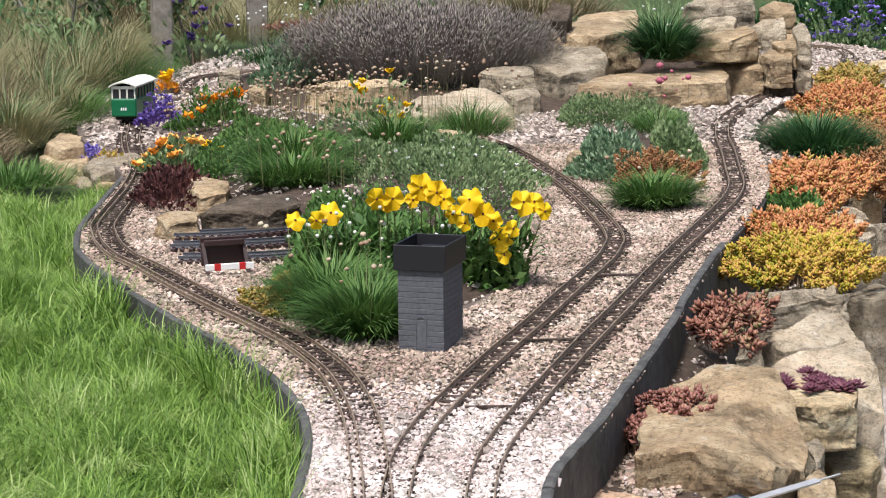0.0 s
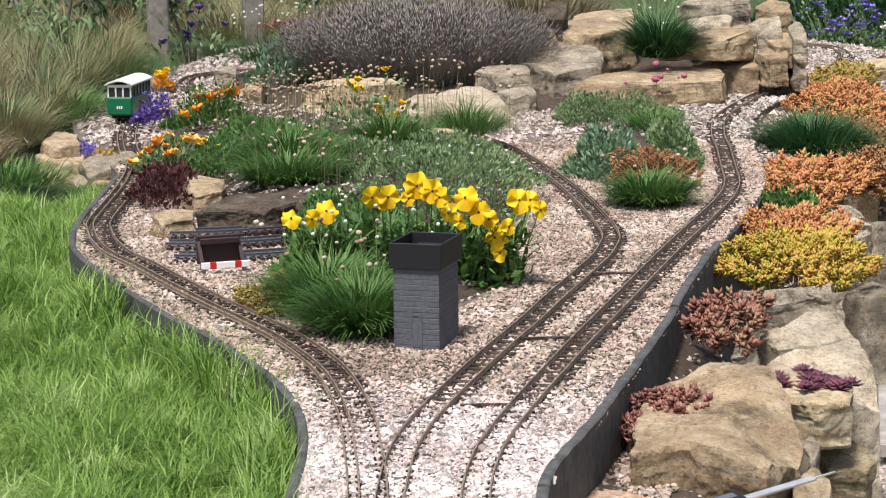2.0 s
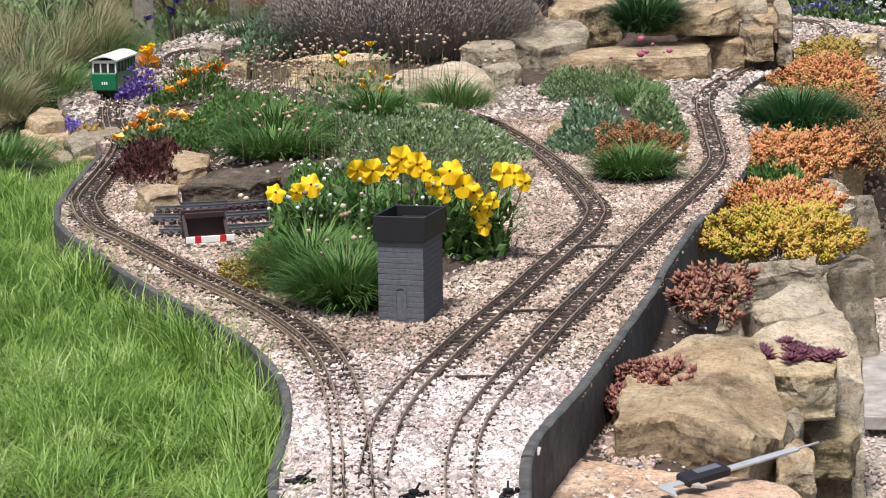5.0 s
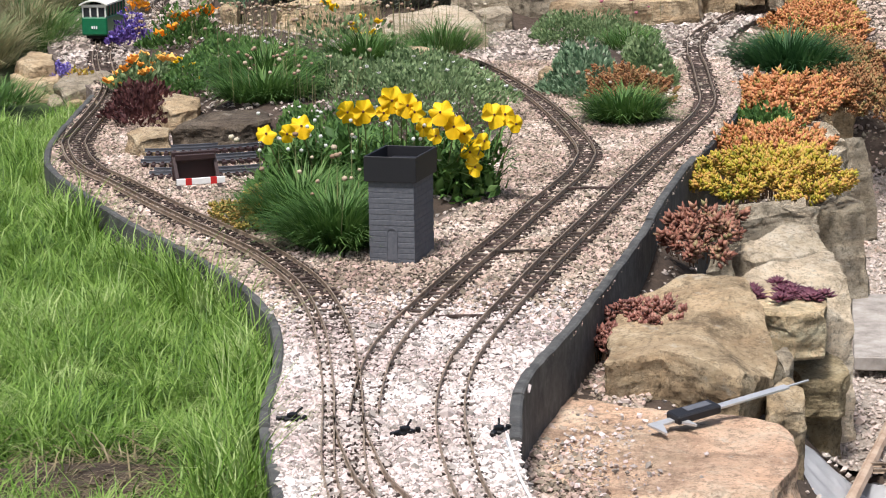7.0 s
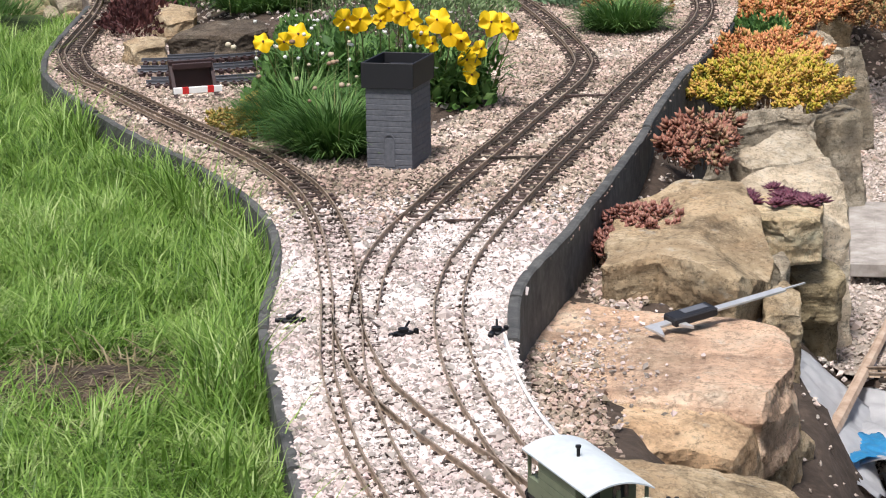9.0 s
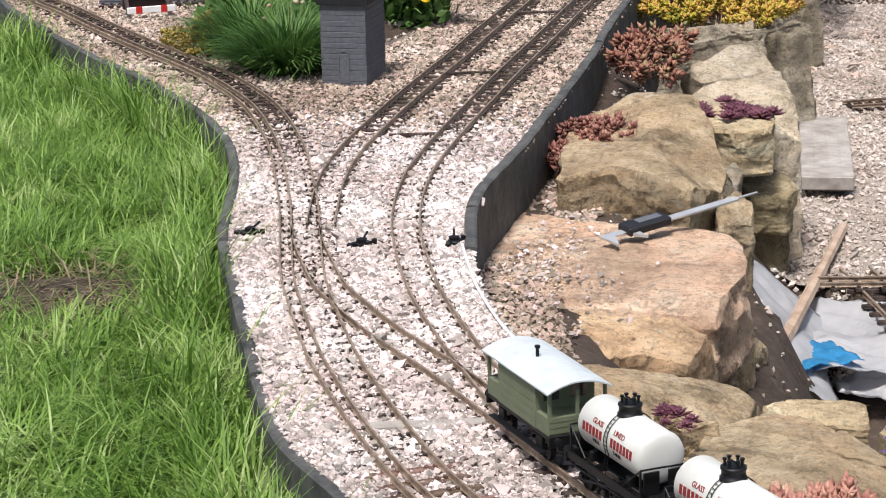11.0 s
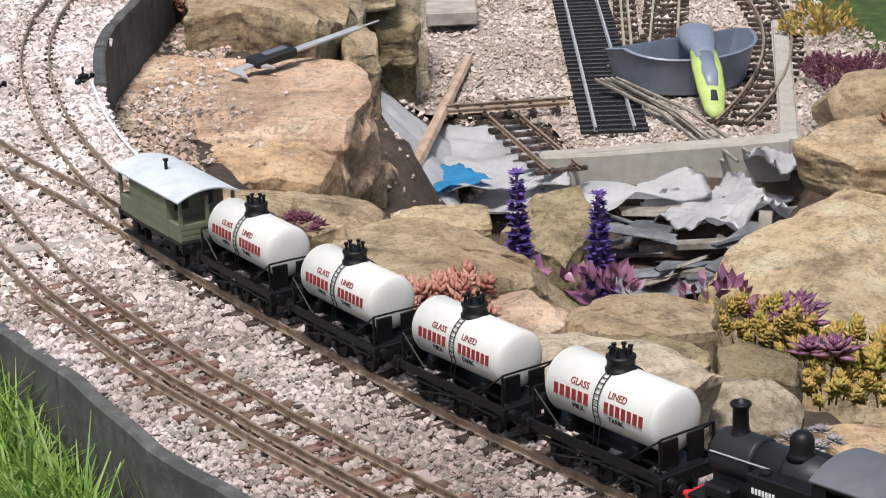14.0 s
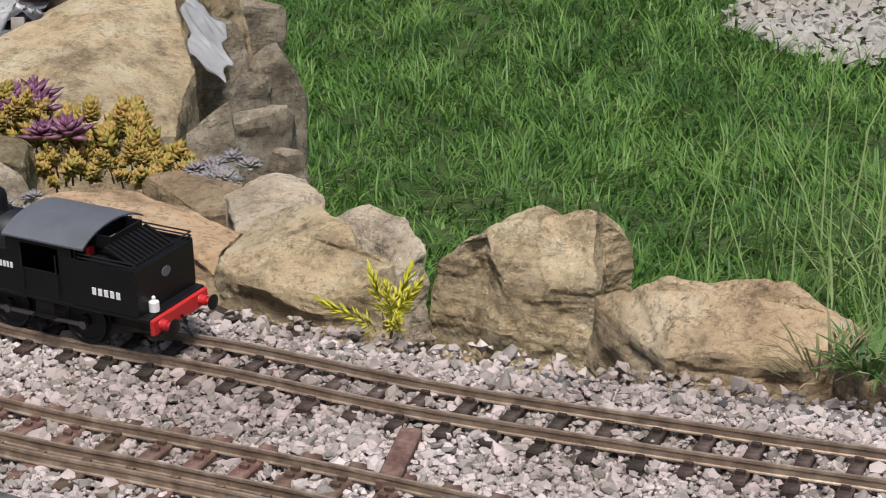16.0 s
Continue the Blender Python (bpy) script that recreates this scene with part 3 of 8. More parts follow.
# ---- rocks ----
def rock(x, y, z, sx, sy, sz, yaw=0, tint="tan", tilt=(0, 0)):
    """A split, weathered block: a box cut by slanting planes, its edges worn and faces pitted."""
    rock.n += 1
    rr = random.Random(rock.n * 17 + 3)
    bm = bmesh.new()
    bmesh.ops.create_cube(bm, size=1.0)
    for v in bm.verts:
        v.co += Vector([rr.uniform(-0.15, 0.15) for _ in range(3)])
    for _ in range(11):
        nrm = Vector((rr.uniform(-1, 1), rr.uniform(-1, 1), rr.uniform(-0.3, 0.9)))
        nrm.normalize()
        off = 0.5 * (abs(nrm.x) + abs(nrm.y) + abs(nrm.z)) * rr.uniform(0.56, 0.84)
        res = bmesh.ops.bisect_plane(bm, geom=bm.verts[:] + bm.edges[:] + bm.faces[:], plane_co=nrm * off, plane_no=nrm, clear_outer=True)
        es = [e for e in res["geom_cut"] if isinstance(e, bmesh.types.BMEdge)]
        if es:
            bmesh.ops.contextual_create(bm, geom=es)
    lo = Vector([min(v.co[k] for v in bm.verts) for k in range(3)])
    hi = Vector([max(v.co[k] for v in bm.verts) for k in range(3)])
    for v in bm.verts:
        v.co = Vector([((v.co[k] - lo[k]) / (hi[k] - lo[k]) - 0.5) * (sx, sy, sz)[k] for k in range(3)])
    s = min(sx, sy, sz)
    bmesh.ops.triangulate(bm, faces=bm.faces)
    size = max(sx, sy, sz) / 16
    for _ in range(7):
        long = [e for e in bm.edges if e.calc_length() > size]
        if not long or len(bm.faces) > 2600:
            break
        bmesh.ops.subdivide_edges(bm, edges=long, cuts=1)
        bmesh.ops.triangulate(bm, faces=[f for f in bm.faces if len(f.verts) > 3])
    bmesh.ops.smooth_vert(bm, verts=bm.verts, factor=0.35, use_axis_x=True, use_axis_y=True, use_axis_z=True)
    bm.normal_update()
    o = Vector((rock.n * 3.1, rock.n * 1.7, 0))
    for v in bm.verts:
        p = v.co / max(0.05, s)
        bed = noise.noise(Vector((p.x * 0.7, p.y * 0.7, p.z * 4.5)) + o)
        chip = noise.noise(p * 2.2 + o)
        cell = noise.voronoi(p * 1.25 + o)[0]
        fine = noise.voronoi(p * 4.0 + o)[0]
        v.co += v.normal * s * (0.09 * noise.noise(p * 1.1 + o) + 0.03 * (math.floor(bed * 4) / 4) + 0.05 * max(0, chip) + 0.10 * (0.5 - cell[0]) + 0.022 * (0.4 - fine[0]) + 0.02 * noise.noise(p * 7 + o))
    ob = part("rock", bm, ROCK[tint])
    ob.matrix_basis = Matrix.Translation((x, y, z)) @ Euler((radians(tilt[0] + rr.uniform(-9, 9)), radians(tilt[1] + rr.uniform(-9, 9)), radians(yaw))).to_matrix().to_4x4()
    return tagged(ob, ROCK_WORDS[tint], "rock", "rockery stones")


def boulder(x, y, base, foot, tint="tan", flare=0.02, peak=0.005):
    """A split sandstone block on a many-sided footprint of (bearing, radius, top height): tilted top, broken rim, rugged sides."""
    rock.n += 1
    rr = random.Random(rock.n * 17 + 3)
    n = len(foot)
    ring = [Vector((r * math.cos(radians(a)), r * math.sin(radians(a)), h - base)) for a, r, h in foot]
    wide = max(r for _, r, _ in foot)
    s = min(wide, max(v.z for v in ring))
    bm = bmesh.new()
    top = [bm.verts.new(v) for v in ring]
    low = [bm.verts.new((v.x * (1 + flare / wide) + rr.uniform(-0.02, 0.02) * wide, v.y * (1 + flare / wide) + rr.uniform(-0.02, 0.02) * wide, 0)) for v in ring]
    mid = bm.verts.new((0, 0, sum(v.z for v in ring) / n + peak))
    for i in range(n):
        j = (i + 1) % n
        bm.faces.new((top[i], top[j], mid))
        bm.faces.new((low[i], low[j], top[j], top[i]))
    bm.faces.new(low[::-1])
    # chips knocked off the rim
    for i in range(n):
        if rr.random() < 0.75:
            v = ring[i].lerp(ring[(i + 1) % n], rr.uniform(0.0, 1.0))
            nrm = Vector((v.x, v.y, wide * rr.uniform(0.5, 1.4))).normalized()
            at = v - nrm * s * rr.uniform(0.01, 0.07)
            if max((q.co - at).dot(nrm) for q in bm.verts) > 0.16 * s:
                continue
            res = bmesh.ops.bisect_plane(bm, geom=bm.verts[:] + bm.edges[:] + bm.faces[:], plane_co=at, plane_no=nrm, clear_outer=True)
            es = [e for e in res["geom_cut"] if isinstance(e, bmesh.types.BMEdge)]
            if es:
                bmesh.ops.contextual_create(bm, geom=es)
    bmesh.ops.triangulate(bm, faces=bm.faces)
    size = max(0.0050, wide / 17)
    for _ in range(8):
        long = [e for e in bm.edges if e.calc_length() > size]
        if not long or len(bm.faces) > 6500:
            break
        bmesh.ops.subdivide_edges(bm, edges=long, cuts=1)
        bmesh.ops.triangulate(bm, faces=[f for f in bm.faces if len(f.verts) > 3])
    bmesh.ops.smooth_vert(bm, verts=bm.verts, factor=0.22, use_axis_x=True, use_axis_y=True, use_axis_z=True)
    bm.normal_update()
    o = Vector((rock.n * 3.1, rock.n * 1.7, 0))
    shifts = []
    rough = min(1.0, wide / 0.10)
    for v in bm.verts:
        p = v.co / (0.09 * rough)
        steep = 1 - abs(v.normal.z)
        bed = noise.noise(Vector((p.x * 0.5, p.y * 0.5, p.z * 3.2)) + o)
        crag = 1 - 2 * abs(noise.noise(p * 1.6 + o))
        cell = noise.voronoi(p * 1.5 + o)[0]
        split = max(0.0, 0.16 - abs(noise.noise(p * 0.8 + o * 2)) * 1.3)
        shifts.append(0.0045 * noise.noise(p * 0.9 + o) + (0.0020 + 0.0042 * steep) * (math.floor(bed * 4) / 4) + (0.0016 + 0.0040 * steep) * crag + 0.004 * steep * (0.5 - cell[0]) + 0.0018 * noise.noise(p * 5 + o) + 0.0012 * noise.noise(p * 11 + o) - 0.016 * split)
    for v, d in zip(bm.verts, shifts):
        v.co += v.normal * d * rough
    ob = part("rock", bm, ROCK[tint])
    ob.matrix_basis = Matrix.Translation((x, y, base))
    return tagged(ob, ROCK_WORDS[tint], "rock", "rockery stones")


rock.n = 0
ROCK_WORDS = {"tan": "weathered tan sandstone boulder set in the rockery", "moss": "olive-tinged sandstone boulder with a mossy face", "pale": "pale cream sandstone slab in the rockery", "grey": "rough grey gritstone block in the rockery",
              "dark": "dark brown stone block half buried in soil", "pink": "pinkish flat sandstone beside the track", "orange": "orange-brown flat sandstone with a broken edge", "yellow": "yellow ochre sandstone boulder with a flat top"}


rock(0.829, 4.823, -0.135, 0.158, 0.126, 0.203, 0, "pale")
rock(0.972, 5.344, -0.155, 0.088, 0.070, 0.191, 0, "tan")
rock(1.338, 2.792, -0.500, 0.089, 0.062, 0.241, -18, "grey")
rock(1.178, 2.486, -0.525, 0.095, 0.067, 0.282, 12, "grey")
rock(1.275, 2.567, -0.570, 0.076, 0.053, 0.218, -18, "grey")
rock(1.224, 2.916, -0.325, 0.218, 0.153, 0.220, -14, "tan")
rock(1.417, 7.521, -0.025, 0.126, 0.101, 0.125, 0, "yellow")
rock(0.933, 4.916, -0.195, 0.084, 0.067, 0.236, 0, "grey")
rock(0.778, 4.225, -0.225, 0.103, 0.083, 0.283, 0, "grey")
rock(1.076, 2.105, -0.460, 0.051, 0.041, 0.246, -18, "grey")
rock(1.225, 2.660, -0.520, 0.069, 0.056, 0.303, -18, "dark")
rock(1.314, 2.690, -0.600, 0.079, 0.063, 0.320, 2, "grey")
rock(1.099, 2.253, -0.530, 0.134, 0.094, 0.392, -28, "grey")
rock(1.248, 2.502, -0.550, 0.078, 0.047, 0.397, -28, "grey")
rock(1.179, 2.931, -0.375, 0.095, 0.076, 0.235, -11, "moss")
rock(-0.857, 7.200, -0.008, 0.121, 0.097, 0.084, 0, "grey")
rock(1.172, 2.521, -0.485, 0.087, 0.070, 0.363, -28, "grey")
rock(0.988, 2.074, -0.400, 0.068, 0.054, 0.264, -28, "grey")
rock(1.280, 2.719, -0.525, 0.086, 0.069, 0.375, -18, "tan")

# rockery beside the track: stones on their footprints
boulder(-0.356, 4.489, -0.03, [(57, 0.104, 0.052), (149, 0.07, 0.05), (191, 0.106, 0.035), (287, 0.087, 0.04), (346, 0.085, 0.045)], "dark", 0.004, 0.004)
boulder(-0.504, 4.434, -0.03, [(54, 0.052, 0.032), (107, 0.05, 0.034), (175, 0.042, 0.028), (255, 0.059, 0.024), (319, 0.054, 0.026)], "tan", 0.004, 0.003)
boulder(-0.330, 5.326, -0.02, [(68, 0.117, 0.06), (127, 0.097, 0.06), (203, 0.12, 0.045), (283, 0.13, 0.045), (354, 0.096, 0.05)], "tan", 0.006, 0.008)
boulder(-0.188, 5.148, -0.03, [(28, 0.061, 0.035), (98, 0.099, 0.04), (156, 0.084, 0.03), (251, 0.098, 0.02), (315, 0.096, 0.02)], "dark", 0.006, 0.004)
boulder(0.006, 5.438, -0.02, [(63, 0.093, 0.055), (100, 0.107, 0.06), (159, 0.078, 0.05), (262, 0.136, 0.04), (309, 0.105, 0.045)], "tan", 0.006, 0.006)
boulder(-0.479, 4.795, -0.02, [(54, 0.059, 0.045), (101, 0.08, 0.05), (153, 0.057, 0.04), (263, 0.09, 0.03), (303, 0.076, 0.03)], "tan", 0.006, 0.004)
boulder(-0.770, 5.554, -0.12, [(71, 0.131, 0.0), (107, 0.116, 0.0), (207, 0.082, -0.005), (251, 0.113, -0.015), (292, 0.081, -0.015), (348, 0.074, -0.01)], "grey", 0.004, 0.003)
boulder(-0.913, 5.690, -0.12, [(71, 0.103, 0.0), (107, 0.136, 0.0), (190, 0.062, -0.01), (271, 0.132, -0.02), (307, 0.106, -0.015)], "tan", 0.004, 0.003)
boulder(-0.917, 5.719, -0.03, [(60, 0.06, 0.03), (106, 0.113, 0.03), (200, 0.049, 0.02), (267, 0.085, 0.014), (312, 0.077, 0.018)], "tan", 0.002, 0.003)
boulder(-0.759, 5.464, -0.12, [(42, 0.055, -0.045), (107, 0.037, -0.04), (221, 0.062, -0.045), (224, 0.033, -0.065), (347, 0.042, -0.06)], "tan", 0.004, 0.004)
boulder(-0.910, 5.547, -0.14, [(1, 0.043, -0.03), (106, 0.099, -0.025), (201, 0.051, -0.03), (247, 0.05, -0.055), (328, 0.06, -0.05)], "moss", 0.004, 0.004)
boulder(-0.835, 5.487, -0.14, [(84, 0.055, -0.03), (190, 0.023, -0.035), (255, 0.035, -0.055), (327, 0.031, -0.05)], "grey", 0.004, 0.004)
boulder(0.835, 4.919, -0.2, [(28, 0.082, -0.075), (42, 0.073, -0.052), (81, 0.066, -0.05), (220, 0.117, -0.055), (238, 0.09, -0.07)], "pale", 0.006, 0.004)
boulder(0.851, 4.773, -0.32, [(38, 0.055, -0.085), (61, 0.057, -0.06), (192, 0.045, -0.065), (250, 0.078, -0.09)], "pale", 0.006, 0.004)
boulder(0.821, 4.548, -0.36, [(55, 0.078, -0.13), (65, 0.066, -0.08), (220, 0.058, -0.085), (252, 0.091, -0.13)], "grey", 0.006, 0.004)
boulder(0.998, 5.428, -0.14, [(75, 0.09, -0.07), (149, 0.026, -0.07), (253, 0.089, -0.085), (329, 0.03, -0.08)], "tan", 0.006, 0.003)
boulder(0.376, 6.881, -0.03, [(77, 0.269, 0.145), (118, 0.174, 0.135), (200, 0.153, 0.1), (258, 0.192, 0.085), (308, 0.153, 0.09), (333, 0.122, 0.12)], "grey", 0.006, 0.006)
boulder(0.496, 7.219, 0.04, [(67, 0.323, 0.205), (102, 0.197, 0.2), (225, 0.229, 0.17), (263, 0.232, 0.16), (318, 0.142, 0.175)], "tan", 0.006, 0.008)
boulder(0.654, 6.733, -0.03, [(21, 0.193, 0.062), (54, 0.291, 0.07), (153, 0.185, 0.065), (206, 0.299, 0.058), (246, 0.176, 0.055), (328, 0.177, 0.055)], "tan", 0.004, 0.004)
boulder(0.818, 6.942, 0.09, [(39, 0.127, 0.185), (164, 0.07, 0.165), (183, 0.16, 0.145), (285, 0.083, 0.155), (354, 0.108, 0.175)], "tan", 0.003, 0.003)
boulder(0.887, 6.985, 0.05, [(9, 0.055, 0.15), (126, 0.024, 0.14), (141, 0.074, 0.125), (209, 0.04, 0.12), (314, 0.076, 0.135)], "pale", 0.003, 0.003)
boulder(0.869, 6.976, -0.02, [(61, 0.07, 0.105), (120, 0.104, 0.085), (160, 0.116, 0.07), (230, 0.06, 0.06), (306, 0.121, 0.07), (334, 0.106, 0.085)], "tan", 0.003, 0.004)
boulder(0.820, 7.052, 0.12, [(3, 0.062, 0.21), (92, 0.065, 0.21), (142, 0.079, 0.195), (226, 0.069, 0.185), (307, 0.084, 0.195)], "pale", 0.003, 0.003)
boulder(0.970, 6.973, 0.12, [(36, 0.056, 0.215), (97, 0.068, 0.21), (153, 0.057, 0.19), (243, 0.052, 0.175), (295, 0.089, 0.19)], "grey", 0.003, 0.004)
boulder(1.006, 6.903, 0.07, [(17, 0.031, 0.165), (86, 0.079, 0.17), (131, 0.057, 0.15), (250, 0.065, 0.135), (288, 0.074, 0.145)], "tan", 0.003, 0.003)
boulder(1.056, 6.896, 0.0, [(85, 0.101, 0.195), (119, 0.043, 0.18), (248, 0.051, 0.16), (280, 0.076, 0.165), (320, 0.025, 0.19)], "grey", 0.003, 0.003)
boulder(0.982, 6.920, -0.03, [(19, 0.053, 0.08), (95, 0.083, 0.075), (149, 0.065, 0.06), (246, 0.067, 0.055), (299, 0.082, 0.065)], "dark", 0.003, 0.003)
boulder(0.858, 7.196, 0.15, [(20, 0.091, 0.28), (106, 0.124, 0.28), (181, 0.117, 0.24), (238, 0.031, 0.23), (304, 0.147, 0.245)], "grey", 0.003, 0.006)
boulder(1.008, 7.024, 0.15, [(31, 0.054, 0.25), (105, 0.041, 0.255), (184, 0.059, 0.235), (240, 0.043, 0.22), (330, 0.05, 0.225)], "tan", 0.003, 0.004)
boulder(0.979, 6.848, 0.02, [(109, 0.042, 0.125), (124, 0.078, 0.11), (252, 0.055, 0.1), (310, 0.056, 0.105), (347, 0.039, 0.125)], "tan", 0.003, 0.003)
boulder(0.053, 6.150, -0.03, [(32, 0.133, 0.065), (72, 0.173, 0.085), (165, 0.118, 0.072), (200, 0.198, 0.045), (235, 0.12, 0.035), (332, 0.072, 0.035), (335, 0.153, 0.03)], "pale", 0.006, 0.012)
boulder(-0.216, 6.427, -0.02, [(28, 0.112, 0.092), (144, 0.08, 0.09), (191, 0.164, 0.085), (271, 0.06, 0.078), (356, 0.126, 0.082)], "tan", 0.003, 0.004)
boulder(0.192, 6.657, 0.04, [(33, 0.078, 0.1), (112, 0.081, 0.1), (170, 0.088, 0.09), (257, 0.081, 0.082), (323, 0.089, 0.088)], "grey", 0.003, 0.003)
boulder(0.222, 6.555, -0.03, [(51, 0.074, 0.052), (115, 0.061, 0.05), (179, 0.058, 0.04), (259, 0.07, 0.034), (319, 0.067, 0.04)], "grey", 0.003, 0.003)
boulder(-0.639, 7.198, -0.02, [(68, 0.058, 0.06), (101, 0.083, 0.065), (222, 0.052, 0.055), (288, 0.106, 0.05)], "grey", 0.003, 0.003)
boulder(-0.528, 6.835, -0.02, [(50, 0.03, 0.048), (98, 0.111, 0.05), (218, 0.037, 0.04), (283, 0.114, 0.035)], "tan", 0.003, 0.003)
boulder(0.312, 5.327, -0.03, [(49, 0.031, 0.028), (94, 0.051, 0.03), (216, 0.034, 0.025), (281, 0.056, 0.02)], "tan", 0.003, 0.003)
boulder(0.345, 7.083, 0.08, [(26, 0.057, 0.25), (141, 0.022, 0.255), (168, 0.065, 0.215), (299, 0.061, 0.205)], "dark", 0.003, 0.004)
boulder(0.419, 2.591, -0.42, [(52, 0.094, -0.25), (57, 0.098, -0.2), (73, 0.041, -0.14), (203, 0.049, -0.115), (243, 0.15, -0.15), (257, 0.043, -0.22)], "tan", 0.004, 0.006)
boulder(0.285, 2.626, -0.18, [(18, 0.168, -0.078), (46, 0.154, -0.078), (86, 0.157, -0.08), (111, 0.268, -0.085), (142, 0.188, -0.09), (204, 0.166, -0.092), (241, 0.182, -0.09), (262, 0.178, -0.086), (293, 0.222, -0.082), (331, 0.163, -0.082)], "pink", 0.004, 0.002)
boulder(0.261, 2.415, -0.3, [(7, 0.11, -0.1), (39, 0.122, -0.094), (111, 0.094, -0.095), (150, 0.127, -0.096), (206, 0.1, -0.098), (237, 0.09, -0.11), (277, 0.062, -0.116), (320, 0.093, -0.112)], "orange", 0.006, 0.003)
boulder(0.402, 2.523, -0.37, [(52, 0.066, -0.16), (59, 0.039, -0.115), (217, 0.048, -0.105), (234, 0.067, -0.145), (348, 0.018, -0.17)], "tan", 0.006, 0.004)
boulder(0.375, 3.010, -0.13, [(65, 0.198, 0.0), (89, 0.211, -0.005), (122, 0.176, -0.035), (224, 0.19, -0.045), (240, 0.129, -0.032), (279, 0.182, -0.045), (312, 0.12, -0.08), (345, 0.102, -0.062)], "tan", -0.02, 0.008)
boulder(0.537, 3.281, -0.13, [(52, 0.101, -0.06), (108, 0.096, -0.06), (209, 0.081, -0.06), (266, 0.073, -0.062), (307, 0.073, -0.062)], "yellow", -0.012, 0.0)
boulder(0.564, 3.420, -0.33, [(7, 0.079, -0.06), (63, 0.157, -0.03), (124, 0.048, -0.03), (192, 0.102, -0.05), (217, 0.099, -0.055), (253, 0.083, -0.06), (340, 0.086, -0.12)], "pale", 0.008, 0.006)
boulder(0.565, 3.587, -0.18, [(3, 0.075, -0.03), (61, 0.107, -0.02), (167, 0.034, -0.02), (191, 0.069, -0.035), (233, 0.07, -0.055), (295, 0.041, -0.045)], "pale", 0.006, 0.006)
boulder(0.612, 3.959, -0.2, [(27, 0.065, -0.03), (178, 0.043, -0.035), (182, 0.102, -0.045), (191, 0.055, -0.07), (353, 0.077, -0.045), (355, 0.064, -0.07)], "grey", 0.006, 0.006)
boulder(0.581, 3.291, -0.225, [(60, 0.069, -0.15), (108, 0.075, -0.15), (179, 0.041, -0.155), (238, 0.059, -0.165), (294, 0.055, -0.165), (321, 0.05, -0.16)], "moss", -0.012, 0.004)
boulder(0.587, 3.307, -0.31, [(56, 0.047, -0.22), (123, 0.041, -0.22), (210, 0.041, -0.225), (278, 0.034, -0.235), (325, 0.033, -0.225)], "moss", 0.0, 0.004)
boulder(0.475, 2.922, -0.22, [(38, 0.03, -0.1), (80, 0.049, -0.09), (186, 0.025, -0.095), (239, 0.055, -0.11), (321, 0.027, -0.12)], "tan", 0.0, 0.004)
boulder(0.497, 3.078, -0.16, [(79, 0.04, -0.085), (152, 0.015, -0.085), (263, 0.035, -0.1), (312, 0.016, -0.09)], "grey", 0.0, 0.004)
boulder(0.289, 2.180, -0.26, [(18, 0.102, -0.115), (45, 0.078, -0.108), (82, 0.092, -0.1), (134, 0.145, -0.088), (229, 0.125, -0.065), (249, 0.133, -0.075), (316, 0.091, -0.11)], "tan", 0.006, 0.003)
boulder(0.252, 1.898, -0.09, [(144, 0.043, -0.03), (163, 0.017, -0.038), (254, 0.009, 0.002), (307, 0.019, -0.035), (352, 0.043, -0.03)], "tan", 0.008, 0.0)
boulder(0.426, 2.094, -0.2, [(17, 0.048, -0.09), (96, 0.025, -0.088), (170, 0.055, -0.09), (214, 0.034, -0.1), (322, 0.048, -0.1)], "yellow", 0.006, 0.004)
boulder(0.387, 1.833, -0.2, [(69, 0.075, -0.048), (93, 0.138, -0.052), (122, 0.14, -0.05), (191, 0.141, -0.035), (232, 0.119, -0.035), (271, 0.093, -0.045), (335, 0.11, -0.065), (338, 0.107, -0.085), (339, 0.071, -0.052)], "tan", 0.008, 0.012)
boulder(0.529, 2.063, -0.3, [(52, 0.073, -0.085), (126, 0.04, -0.085), (164, 0.053, -0.11), (266, 0.075, -0.12), (319, 0.046, -0.1)], "moss", 0.008, 0.008)
boulder(0.384, 1.613, -0.12, [(18, 0.06, -0.035), (57, 0.06, -0.03), (115, 0.072, -0.04), (207, 0.078, -0.03), (248, 0.094, -0.03), (346, 0.045, -0.042)], "pink", 0.006, 0.004)
boulder(0.499, 1.635, -0.16, [(32, 0.1, -0.065), (62, 0.072, -0.055), (123, 0.044, -0.045), (186, 0.06, -0.04), (207, 0.071, -0.04), (251, 0.072, -0.045), (318, 0.07, -0.055)], "tan", -0.012, 0.004)
boulder(0.414, 1.465, -0.09, [(39, 0.075, -0.022), (109, 0.1, -0.025), (142, 0.103, -0.022), (170, 0.057, -0.02), (250, 0.048, -0.018), (293, 0.112, -0.012), (321, 0.108, -0.006)], "pale", -0.012, 0.004)
boulder(0.477, 1.537, -0.2, [(82, 0.047, -0.045), (138, 0.077, -0.04), (185, 0.045, -0.05), (270, 0.038, -0.06), (324, 0.054, -0.05), (335, 0.058, -0.045)], "moss", -0.012, 0.004)
boulder(0.530, 1.437, -0.15, [(4, 0.047, -0.065), (42, 0.038, -0.05), (115, 0.035, -0.045), (186, 0.054, -0.05), (216, 0.042, -0.06), (310, 0.041, -0.07)], "pale", 0.008, 0.008)
boulder(0.597, 1.620, -0.2, [(30, 0.054, -0.105), (81, 0.04, -0.095), (149, 0.036, -0.09), (224, 0.054, -0.09), (289, 0.051, -0.1)], "moss", 0.006, 0.004)
